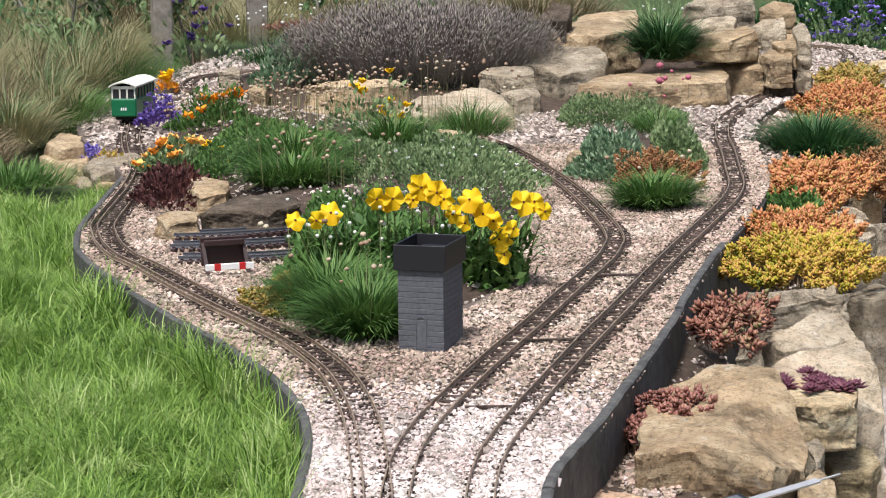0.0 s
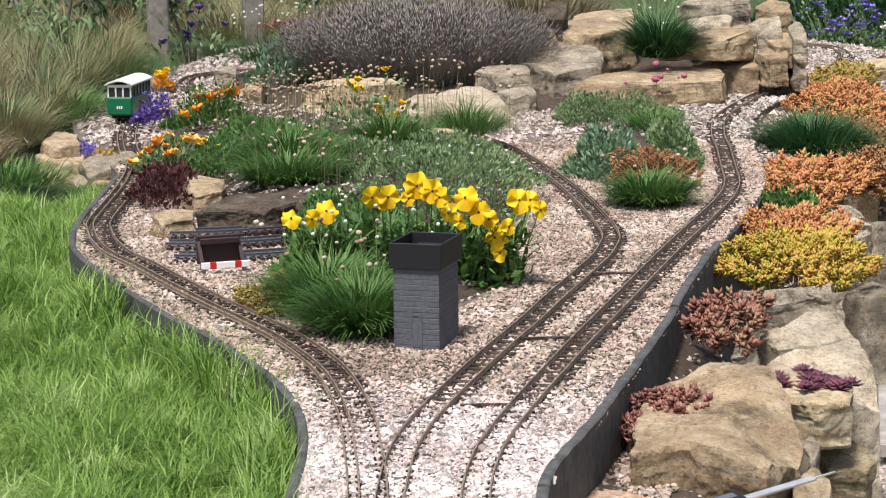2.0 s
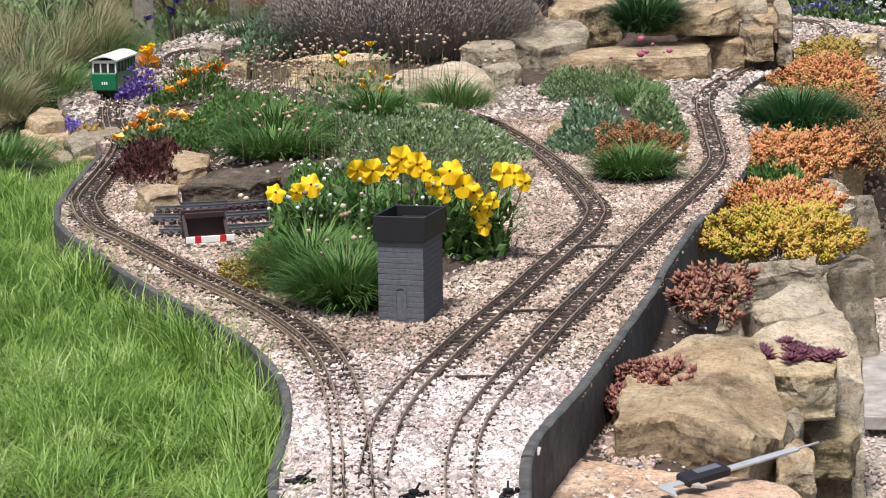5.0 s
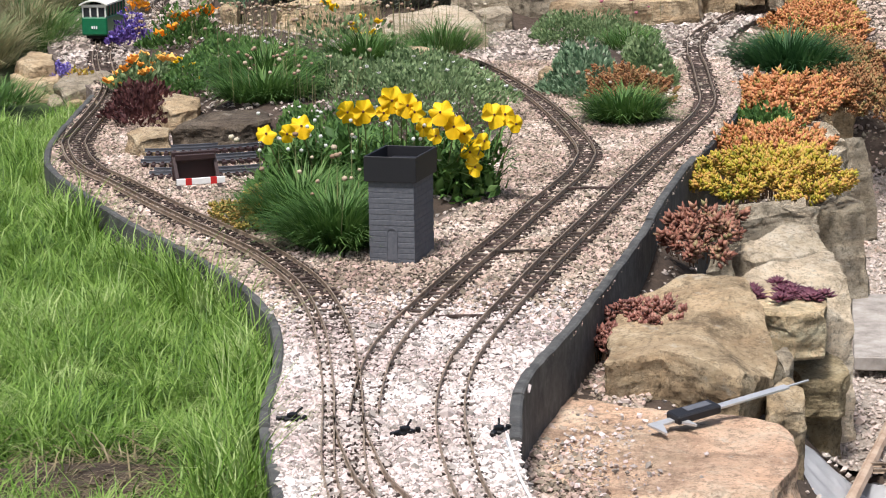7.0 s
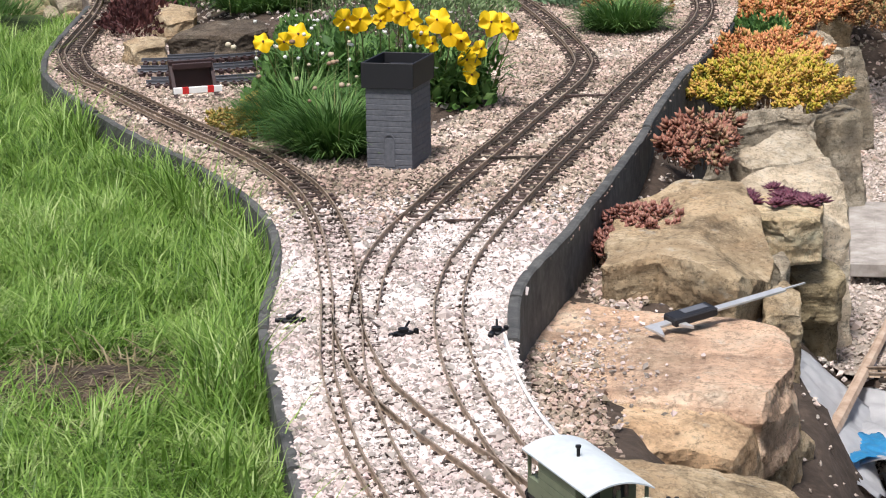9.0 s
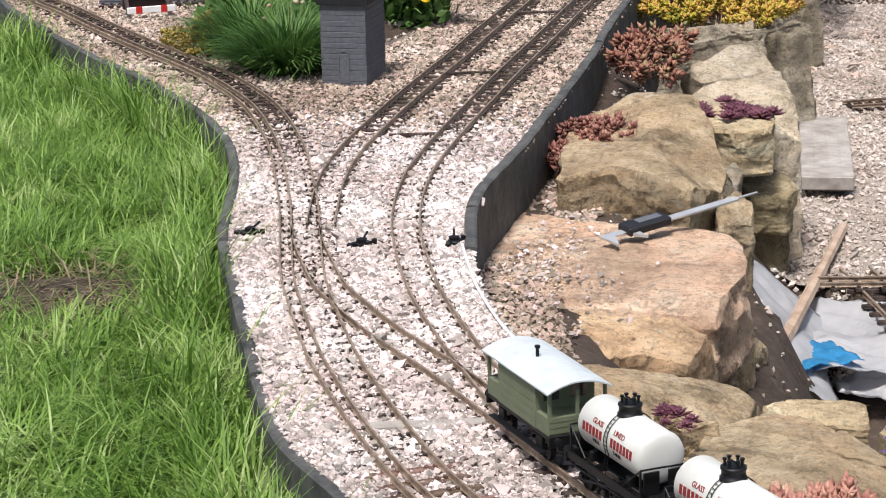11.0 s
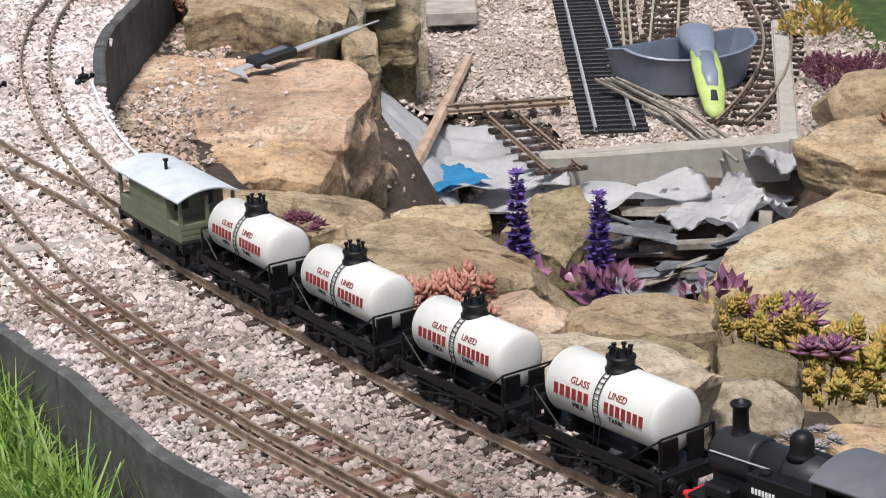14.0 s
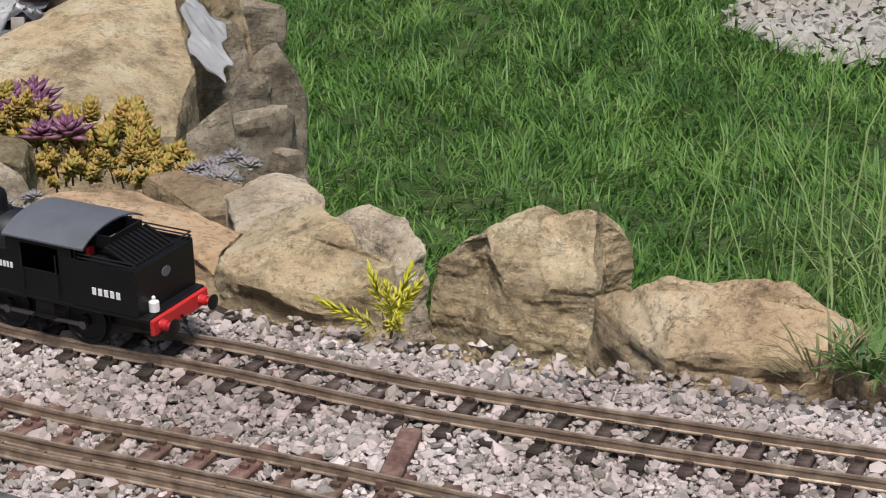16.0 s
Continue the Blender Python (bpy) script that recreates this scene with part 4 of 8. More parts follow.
boulder(0.600, 1.290, -0.13, [(42, 0.062, -0.06), (87, 0.097, -0.055), (112, 0.104, -0.05), (164, 0.054, -0.04), (238, 0.067, -0.035), (275, 0.132, -0.035), (316, 0.089, -0.05)], "orange", -0.012, 0.004)
boulder(0.705, 1.408, -0.2, [(4, 0.033, -0.09), (80, 0.056, -0.09), (115, 0.061, -0.09), (243, 0.055, -0.085), (277, 0.064, -0.085)], "tan", 0.008, 0.006)
boulder(0.726, 1.320, -0.2, [(47, 0.058, -0.075), (77, 0.077, -0.075), (112, 0.054, -0.075), (225, 0.068, -0.065), (258, 0.076, -0.065), (301, 0.053, -0.07)], "pale", 0.008, 0.006)
boulder(0.640, 1.076, -0.07, [(31, 0.035, 0.01), (82, 0.071, 0.0), (148, 0.055, -0.012), (163, 0.043, -0.02), (260, 0.04, -0.022), (301, 0.067, -0.005), (302, 0.038, 0.006)], "yellow", 0.008, 0.01)
boulder(0.706, 1.102, -0.12, [(77, 0.028, -0.01), (107, 0.047, -0.02), (150, 0.017, -0.03), (261, 0.038, -0.035), (288, 0.04, -0.02), (342, 0.017, -0.01)], "pale", 0.008, 0.01)
boulder(0.779, 1.017, -0.1, [(46, 0.005, 0.012), (141, 0.067, -0.02), (144, 0.039, 0.0), (181, 0.028, -0.03), (292, 0.041, -0.03), (341, 0.038, 0.01), (343, 0.06, -0.02)], "yellow", 0.008, 0.014)
boulder(0.819, 0.868, -0.08, [(94, 0.019, 0.01), (114, 0.07, 0.0), (117, 0.088, -0.02), (190, 0.049, -0.022), (281, 0.062, -0.025), (317, 0.087, -0.015), (323, 0.055, 0.005)], "tan", 0.008, 0.01)
boulder(0.851, 0.767, -0.06, [(30, 0.016, -0.01), (115, 0.023, -0.02), (225, 0.014, -0.025), (288, 0.02, -0.015)], "tan", 0.006, 0.004)
boulder(0.932, 2.327, -0.5, [(39, 0.217, -0.265), (61, 0.266, -0.245), (112, 0.136, -0.265), (175, 0.17, -0.275), (216, 0.17, -0.285), (244, 0.193, -0.295), (278, 0.197, -0.31), (340, 0.12, -0.3)], "yellow", 0.008, 0.03)
boulder(1.081, 2.580, -0.27, [(49, 0.118, -0.2), (109, 0.083, -0.2), (171, 0.109, -0.205), (233, 0.097, -0.215), (287, 0.107, -0.215), (356, 0.085, -0.205)], "tan", -0.02, 0.006)
boulder(1.196, 2.571, -0.6, [(48, 0.057, -0.25), (78, 0.066, -0.25), (224, 0.096, -0.25), (249, 0.033, -0.29), (340, 0.031, -0.27)], "tan", 0.006, 0.006)


# ---- more materials ----
M_BLACK = plain("satin_black_paint", (0.006, 0.006, 0.007), 0.48, spec=0.28)
M_BOILER = plain("dusty_black_paint", (0.016, 0.017, 0.020), 0.5, spec=0.35)
M_ROOF = plain("grey_roof_paint", (0.10, 0.105, 0.12), 0.6)
M_RED = plain("red_paint", (0.50, 0.025, 0.025), 0.45)
M_WHITE = plain("white_paint", (0.80, 0.80, 0.78), 0.5, var=0.04)
M_TANK = material("off_white_enamel", [(0.52, 0.52, 0.48), (0.58, 0.58, 0.55), (0.63, 0.63, 0.60)], 30, 0.35, 0.05, stops2=[(0.52, 0.51, 0.46), (0.62, 0.62, 0.60)], scale2=25, mix2=0.4, dist=0.0005)
M_MAROON = plain("dark_red_lettering", (0.22, 0.02, 0.02), 0.6)
M_RODSTEEL = plain("oily_steel", (0.16, 0.16, 0.165), 0.4, metal=0.85)
M_STEEL = plain("bright_steel", (0.60, 0.60, 0.60), 0.35, metal=0.55)
M_VAN = plain("olive_green_paint", (0.14, 0.16, 0.10), 0.6)
M_VANROOF = plain("pale_grey_roof", (0.48, 0.52, 0.54), 0.6)
M_TGREEN = plain("bright_green_paint", (0.008, 0.13, 0.055), 0.35)
M_CREAM = plain("cream_paint", (0.75, 0.75, 0.66), 0.5, var=0.05)
M_GLASS = plain("dark_glass", (0.03, 0.035, 0.04), 0.08, spec=0.6)
M_TOWER = material("printed_grey_plastic", [(0.075, 0.08, 0.092), (0.10, 0.105, 0.12), (0.125, 0.13, 0.145)], 160, 0.6, 0.15)
M_TOWERCAP = plain("black_plastic", (0.012, 0.012, 0.015), 0.55)
M_WOOD = material("weathered_plank", [(0.20, 0.18, 0.16), (0.33, 0.30, 0.27), (0.44, 0.41, 0.38)], 25, 0.85, 0.4)
M_STICK = material("pale_stick", [(0.28, 0.19, 0.13), (0.42, 0.31, 0.23), (0.5, 0.4, 0.31)], 30, 0.8, 0.3)
M_FELT = material("white_landscape_sheet", [(0.48, 0.48, 0.49), (0.63, 0.63, 0.635), (0.74, 0.74, 0.74)], 20, 0.7, 0.4, stops2=[(0.4, 0.4, 0.42), (0.75, 0.75, 0.77)], scale2=8, mix2=0.4)
M_BLUE = plain("blue_plastic", (0.06, 0.34, 0.62), 0.4)
M_SLATE = material("blue_slate", [(0.05, 0.055, 0.06), (0.11, 0.115, 0.125), (0.19, 0.195, 0.21)], 30, 0.6, 0.3, per="object", vary=0.3)
M_PAN = plain("blue_grey_plastic", (0.17, 0.20, 0.255), 0.4)
M_LIME = plain("lime_rubber", (0.36, 0.46, 0.14), 0.5)
M_BROWNP = plain("brown_plastic", (0.035, 0.018, 0.018), 0.5)
M_BRASS = plain("pale_new_rail", (0.55, 0.48, 0.33), 0.4, metal=0.5)
M_DRIFT = material("grey_weathered_wood", [(0.11, 0.10, 0.085), (0.22, 0.20, 0.17), (0.34, 0.31, 0.27)], 40, 0.9, 0.5)
M_POST = material("old_fence_post", [(0.10, 0.09, 0.075), (0.20, 0.18, 0.155), (0.30, 0.28, 0.25)], 20, 0.9, 0.5)


def bars(parent, name, mat, x, y, z, n, w, h, along, up, out, thick=0.0006):
    """Small upright bars that stand for a word of n signs."""
    along, up, out = Vector(along), Vector(up), Vector(out)
    bm = bmesh.new()
    m3 = Matrix((along, up, out)).transposed().to_4x4()
    pitch = w / n
    for i in range(n):
        c = Vector((x, y, z)) + along * ((i + 0.5) * pitch - w / 2)
        box(bm, 0, 0, 0, 1, 1, 1)
        vs = bm.verts[-8:]
        bmesh.ops.transform(bm, matrix=Matrix.Translation(c) @ m3 @ Matrix.Diagonal((pitch * 0.62, h, thick, 1)), verts=vs)
    return part(name, bm, mat, parent)


def wheel(parent, x, y, r, mat=None, spokes=True):
    bm = bmesh.new()
    s = 1 if y > 0 else -1
    m = Matrix.Translation((x, y, r)) @ Matrix.Rotation(math.pi / 2, 4, "X")
    # flange on the inner side, tyre, dished web, hub
    side = [(0.0004, -0.0026), (r * 0.2, -0.0026), (r * 0.24, -0.0008), (r * 0.80, -0.0008), (r * 0.86, -0.0020), (r * 1.0, -0.0020), (r * 1.0, 0.0012), (r * 1.07, 0.0016), (r * 1.07, 0.0026), (r * 0.84, 0.0026), (r * 0.80, 0.0008), (r * 0.24, 0.0008), (r * 0.2, 0.0020), (0.0004, 0.0020)]
    lathe(bm, [(a, b * s) for a, b in side], 22, m)
    return part("wheel", bm, mat or M_BLACK, parent)


def buffer_pair(parent, x, s, beam_mat, z=0.0245):
    bm = bmesh.new()
    box(bm, x, 0, z, 0.003, 0.056, 0.010, 0.0006)
    beam = part("buffer_beam", bm, beam_mat, parent, "red buffer beam" if beam_mat == M_RED else "")
    for y in (-0.020, 0.020):
        bm = bmesh.new()
        m = Matrix.Translation((x, y, z)) @ Matrix.Rotation(s * math.pi / 2, 4, "Y")
        lathe(bm, [(0.0042, 0.0), (0.0034, 0.002), (0.0030, 0.006), (0.0020, 0.0062), (0.0020, 0.009)], 12, m)
        part("buffer_shank", bm, beam_mat, parent)
        bm = bmesh.new()
        lathe(bm, [(0.0018, 0.0085), (0.0048, 0.0100), (0.0050, 0.0108), (0.0020, 0.0114)], 14, m)
        part("buffer_head", bm, M_BLACK, parent)
    bm = bmesh.new()
    for k in range(3):
        rod(bm, (x + s * 0.002, 0.0012 * (-1) ** k, z - 0.001 - k * 0.004), (x + s * (0.005 + 0.002 * k), 0, z - 0.006 - k * 0.004), 0.0009, 5)
    part("coupling", bm, M_BLACK, parent)
    return beam


def locomotive(m):
    loco = thing("locomotive", m, "black six-coupled model tank locomotive with red buffer beams", "locomotive")
    bm = bmesh.new()
    box(bm, 0, 0, 0.029, 0.202, 0.058, 0.0028, 0.0006)
    part("footplate", bm, M_BLACK, loco)
    bm = bmesh.new()
    for y in (-0.0125, 0.0125):
        box(bm, 0, y, 0.0215, 0.196, 0.0015, 0.015)
    for x in (-0.06, -0.005, 0.05):
        box(bm, x, 0, 0.020, 0.010, 0.024, 0.006)
    part("frame", bm, M_BLACK, loco)
    mb = Matrix.Translation((0, 0, 0.0525)) @ Matrix.Rotation(math.pi / 2, 4, "Y")
    bm = bmesh.new()
    lathe(bm, [(0.0150, -0.002), (0.0150, 0.062)], 32, mb)
    part("boiler", bm, M_BOILER, loco, "dusty black boiler barrel", True)
    bm = bmesh.new()
    lathe(bm, [(0.0164, 0.062), (0.0166, 0.064), (0.0166, 0.091), (0.0160, 0.0945), (0.0120, 0.0955), (0.0118, 0.097), (0.0030, 0.0978)], 32, mb)
    box(bm, 0.079, 0, 0.040, 0.030, 0.026, 0.020, 0.001)
    part("smokebox", bm, M_BOILER, loco, "", True)
    bm = bmesh.new()
    for x in (0.012, 0.038, 0.060):
        lathe(bm, [(0.0153, x), (0.0153, x + 0.0014)], 32, mb)
    part("boiler_band", bm, M_BLACK, loco)
    bm = bmesh.new()
    lathe(bm, [(0.0078, 0.0665), (0.0064, 0.0690), (0.0055, 0.0720), (0.0051, 0.0860), (0.0068, 0.0868), (0.0070, 0.0885), (0.0062, 0.0890), (0.0045, 0.0890), (0.0043, 0.080)], 20, Matrix.Translation((0.081, 0, 0)), False)
    part("chimney", bm, M_BLACK, loco, "", True)
    bm = bmesh.new()
    lathe(bm, [(0.0105, 0.0650), (0.0086, 0.0675), (0.0078, 0.0700), (0.0077, 0.0765), (0.0066, 0.0800), (0.0042, 0.0822), (0.0010, 0.0828)], 22, Matrix.Translation((0.032, 0, 0)))
    part("dome", bm, M_BLACK, loco, "", True)
    bm = bmesh.new()
    for y in (-0.003, 0.003):
        lathe(bm, [(0.0022, 0.066), (0.0016, 0.070), (0.0022, 0.0715), (0.0008, 0.075)], 8, Matrix.Translation((0.004, y, 0)))
    part("safety_valve", bm, M_BRASS, loco)
    for s in (-1, 1):
        bm = bmesh.new()
        box(bm, 0.026, s * 0.0215, 0.0440, 0.054, 0.0145, 0.0275, 0.0007)
        tank = part("side_tank", bm, M_BLACK, loco)
        bm = bmesh.new()
        lathe(bm, [(0.0042, 0.0578), (0.0042, 0.0596), (0.0012, 0.0606)], 12, Matrix.Translation((0.043, s * 0.022, 0)))
        part("filler_cap", bm, M_BLACK, tank)
        bars(tank, "lettering", M_WHITE, 0.0395, s * 0.0289, 0.0475, 7, 0.019, 0.0038, (-s, 0, 0), (0, 0, 1), (0, -s, 0))
        bars(tank, "lettering", M_WHITE, 0.0085, s * 0.0289, 0.0475, 8, 0.022, 0.0038, (-s, 0, 0), (0, 0, 1), (0, -s, 0))
        bm = bmesh.new()
        rod(bm, (0.093, s * 0.0165, 0.0580), (0.044, s * 0.0165, 0.0585), 0.0006, 5)
        for x in (0.090, 0.070, 0.050):
            rod(bm, (x, s * 0.0150, 0.0575), (x, s * 0.0168, 0.0582), 0.0007, 5)
        part("handrail", bm, M_STEEL, loco, "thin steel boiler handrail")
        bm = bmesh.new()
        prism(bm, [(s * 0.0280, 0.0305), (s * 0.0292, 0.0305), (s * 0.0292, 0.0600), (s * 0.0280, 0.0600)], -0.094, -0.046)
        part("bunker_side", bm, M_BLACK, loco)
        bars(loco, "number", M_WHITE, -0.072, s * 0.0294, 0.0420, 5, 0.022, 0.0044, (-s, 0, 0), (0, 0, 1), (0, -s, 0))
        # cab side with its opening
        bm = bmesh.new()
        box(bm, -0.0035, s * 0.0282, 0.0490, 0.011, 0.0014, 0.037)
        box(bm, -0.0425, s * 0.0282, 0.0490, 0.010, 0.0014, 0.037)
        box(bm, -0.0230, s * 0.0282, 0.0390, 0.030, 0.0014, 0.017)
        box(bm, -0.0230, s * 0.0282, 0.0660, 0.030, 0.0014, 0.004)
        part("cab_side", bm, M_BLACK, loco)
        bm = bmesh.new()
        rod(bm, (-0.010, s * 0.030, 0.033), (-0.010, s * 0.030, 0.060), 0.0006, 5)
        part("cab_rail", bm, M_BLACK, loco)
        bm = bmesh.new()
        rod(bm, (-0.036, s * 0.030, 0.033), (-0.036, s * 0.030, 0.060), 0.0006, 5)
        part("cab_rail", bm, M_BLACK, loco)
        bm = bmesh.new()
        box(bm, -0.023, s * 0.029, 0.018, 0.016, 0.004, 0.001)
        box(bm, -0.023, s * 0.0275, 0.023, 0.014, 0.001, 0.012)
        part("step", bm, M_BLACK, loco)
        bm = bmesh.new()
        box(bm, 0.010, s * 0.0215, 0.0135, 0.112, 0.0014, 0.003, 0.0004)
        for x in (-0.046, 0.012, 0.064):
            lathe(bm, [(0.0028, -0.0012), (0.0028, 0.0012)], 10, Matrix.Translation((x, s * 0.0215, 0.0135)) @ Matrix.Rotation(math.pi / 2, 4, "X"))
        part("coupling_rod", bm, M_RODSTEEL, loco, "oily steel coupling rod")
        bm = bmesh.new()
        box(bm, 0.079, s * 0.0215, 0.0355, 0.022, 0.012, 0.010, 0.002)
        part("splasher", bm, M_BLACK, loco)
        for x in (-0.046, 0.012, 0.064):
            wheel(loco, x, s * 0.0172, 0.0155)
    for x, zt in ((-0.0015, 0.066), (-0.0500, 0.066)):
        bm = bmesh.new()
        if x > -0.01:
            box(bm, x, 0, 0.0485, 0.0014, 0.0565, 0.036)
        else:
            box(bm, x, 0, 0.0400, 0.0014, 0.0565, 0.019)
            for y in (-0.024, 0.0, 0.024):
                box(bm, x, y, 0.0580, 0.0014, 0.0085, 0.018)
            box(bm, x, 0, 0.0685, 0.0014, 0.0500, 0.004)
        part("cab_front" if x > -0.01 else "cab_rear", bm, M_BLACK, loco)
    bm = bmesh.new()
    n = 14
    arc = [(0.0305 * math.sin(a), 0.0682 + 0.0080 * (math.cos(a) - math.cos(0.9)) / (1 - math.cos(0.9))) for a in [0.9 * (2 * i / n - 1) for i in range(n + 1)]]
    arc = [(y / math.sin(0.9), z) for y, z in arc]
    prism(bm, arc + [(y, z - 0.0012) for y, z in arc[::-1]], -0.058, 0.003)
    part("cab_roof", bm, M_ROOF, loco, "dull grey curved cab roof", False)
    bm = bmesh.new()
    box(bm, -0.0735, 0, 0.0445, 0.042, 0.0555, 0.0270)
    box(bm, -0.0940, 0, 0.0450, 0.0015, 0.0585, 0.0295, 0.0004)
    part("bunker", bm, M_BLACK, loco)
    bm = bmesh.new()
    for y in (-0.0285, 0.0285):
        for z in (0.0615, 0.0640):
            bm = bmesh.new()
            rod(bm, (-0.0940, y, z), (-0.052, y, z), 0.0006, 4)
            part("coal_rail", bm, M_BLACK, loco)
    for z in (0.0615, 0.0640):
        bm = bmesh.new()
        rod(bm, (-0.0940, -0.0285, z), (-0.0940, 0.0285, z), 0.0006, 4)
        part("coal_rail", bm, M_BLACK, loco)
    bm = bmesh.new()
    m2 = Matrix.Rotation(radians(-24), 4, "Y")
    for k in range(10):
        y = -0.018 + 0.004 * k
        box(bm, -0.078, y, 0.0635, 0.022, 0.0014, 0.0016, 0, m2)
    box(bm, -0.078, 0, 0.0618, 0.025, 0.042, 0.0014, 0, m2)
    part("bunker_grille", bm, M_BLACK, loco)
    bm = bmesh.new()
    for dx, dy, sx, sy in ((-0.007, 0, 0.001, 0.030), (0.007, 0, 0.001, 0.030), (0, -0.015, 0.015, 0.001), (0, 0.015, 0.015, 0.001)):
        box(bm, -0.0605 + dx, dy, 0.0680, sx, sy, 0.0080)
    part("coal_hatch", bm, M_BLACK, loco)
    bm = bmesh.new()
    box(bm, -0.0500, 0.0150, 0.0560, 0.005, 0.007, 0.014, 0.001)
    part("cab_stove", bm, M_RED, loco, "small red block inside the cab")
    bm = bmesh.new()
    lathe(bm, [(0.0032, 0), (0.0032, 0.006), (0.0012, 0.0072), (0.0012, 0.009), (0.0002, 0.010)], 10, Matrix.Translation((-0.0975, 0.0175, 0.0310)))
    part("tail_lamp", bm, M_WHITE, loco, "small white tail lamp")
    bm = bmesh.new()
    lathe(bm, [(0.0044, 0), (0.0044, 0.0006)], 16, Matrix.Translation((-0.0947, 0, 0.0495)) @ Matrix.Rotation(-math.pi / 2, 4, "Y") @ Matrix.Diagonal((0.7, 1, 1, 1)))
    part("works_plate", bm, M_ROOF, loco)
    buffer_pair(loco, 0.1025, 1, M_RED)
    buffer_pair(loco, -0.1025, -1, M_RED)
    return loco


def tank_wagon(m):
    w = thing("milk_tank_wagon", m, "off-white model milk tank wagon on a black six-wheel frame", "tank wagon", "tank wagons of the train")
    bm = bmesh.new()
    for y in (-0.0255, 0.0255):
        box(bm, 0, y, 0.0265, 0.134, 0.0022, 0.0065)
    for x in (-0.066, -0.022, 0.022, 0.066):
        box(bm, x, 0, 0.0265, 0.0022, 0.051, 0.0065)
    box(bm, 0, 0, 0.0285, 0.132, 0.030, 0.0014)
    part("underframe", bm, M_BLACK, w)
    mt = Matrix.Translation((0, 0, 0.0575)) @ Matrix.Rotation(math.pi / 2, 4, "Y")
    bm = bmesh.new()
    prof = [(0.004, -0.0580), (0.012, -0.0575), (0.018, -0.0563), (0.0215, -0.0546), (0.0228, -0.0525), (0.0228, 0.0525), (0.0215, 0.0546), (0.018, 0.0563), (0.012, 0.0575), (0.004, 0.0580)]
    lathe(bm, prof, 40, mt)
    tank = part("tank_barrel", bm, M_TANK, w, "off-white enamelled barrel", True)
    for x in (-0.051, 0.051):
        bm = bmesh.new()
        lathe(bm, [(0.02295, x - 0.0004), (0.0232, x), (0.02295, x + 0.0004)], 40, mt, False)
        part("seam", bm, M_TANK, tank)
    bm = bmesh.new()
    lathe(bm, [(0.0110, 0.0755), (0.0110, 0.0800), (0.0096, 0.0806), (0.0096, 0.0865), (0.0104, 0.0870), (0.0104, 0.0886), (0.0060, 0.0892)], 22)
    man = part("manhole", bm, M_BLACK, w, "black manhole collar", True)
    bm = bmesh.new()
    for k in range(6):
        a = k * math.pi / 3
        bm = bmesh.new()
        lathe(bm, [(0.0012, 0.088), (0.0012, 0.0935), (0.0019, 0.094), (0.0019, 0.0955)], 6, Matrix.Translation((0.0068 * math.cos(a), 0.0068 * math.sin(a), 0)))
        part("valve", bm, M_BLACK, man)
    bm = bmesh.new()
    rod(bm, (-0.006, 0, 0.0925), (0.006, 0, 0.0925), 0.0009, 5)
    part("bar", bm, M_BLACK, man)
    for s in (-1, 1):
        # ladder over the barrel
        bm = bmesh.new()
        for dx in (-0.0026, 0.0026):
            pts = [Vector((dx, s * 0.0238 * math.sin(a), 0.0575 + 0.0238 * math.cos(a))) for a in [0.45 + 0.12 * k for k in range(14)]] + [Vector((dx, s * 0.0245, 0.030))]
            for a, b in zip(pts, pts[1:]):
                rod(bm, a, b, 0.0004, 4)
        for k in range(9):
            a = 0.5 + 0.17 * k
            p = Vector((0, s * 0.0240 * math.sin(a), 0.0575 + 0.0240 * math.cos(a)))
            rod(bm, p - Vector((0.0026, 0, 0)), p + Vector((0.0026, 0, 0)), 0.0004, 4)
        part("ladder", bm, M_BLACK, w)
        a0 = radians(6)
        out = Vector((0, s * math.cos(a0), math.sin(a0)))
        upv = Vector((0, -s * math.sin(a0), math.cos(a0)))
        c = Vector((0, 0, 0.0575)) + out * 0.0230
        for sx, n, wd in ((1, 6, 0.037), (-1, 7, 0.040)):
            cx = 0.026 if sx * s > 0 else -0.027
            bars(tank, "lettering", M_MAROON, cx, c.y, c.z, n, wd, 0.0078, (-s, 0, 0), upv, out)
        for txt, cx, ang, size, mat in (("GLASS", 0.019 * s, 29, 0.0066, M_MAROON), ("LINED", -0.019 * s, 29, 0.0066, M_MAROON), ("MILK", 0.019 * s, -14, 0.0056, M_BLACK), ("TANK", -0.019 * s, -14, 0.0056, M_BLACK)):
            a = radians(ang)
            o2 = Vector((0, s * math.cos(a), math.sin(a)))
            u2 = Vector((0, -s * math.sin(a), math.cos(a)))
            cu = bpy.data.curves.new("lettering", "FONT")
            cu.body, cu.size, cu.align_x, cu.align_y, cu.extrude = txt, size, "CENTER", "CENTER", 0.0002
            cu.materials.append(mat)
            t = new("lettering", cu)
            t.parent = tank
            mm = Matrix((Vector((-s, 0, 0)), u2, o2)).transposed().to_4x4()
            t.matrix_basis = Matrix.Translation(Vector((cx, 0, 0.0575)) + o2 * 0.0231) @ mm
        # end stanchions, sloping stays and axle guards
        bm = bmesh.new()
        for x in (-0.064, 0.064):
            box(bm, x, s * 0.0240, 0.0405, 0.0016, 0.0016, 0.026)
            rod(bm, (x, s * 0.0240, 0.0530), (x * 0.55, s * 0.0248, 0.0320), 0.0007, 5)
            rod(bm, (x, s * 0.0240, 0.0535), (x, 0, 0.0535), 0.0009, 5)
            box(bm, x * 0.93, s * 0.0115, 0.0390, 0.002, 0.014, 0.020)
            part("stanchion", bm, M_BLACK, w)
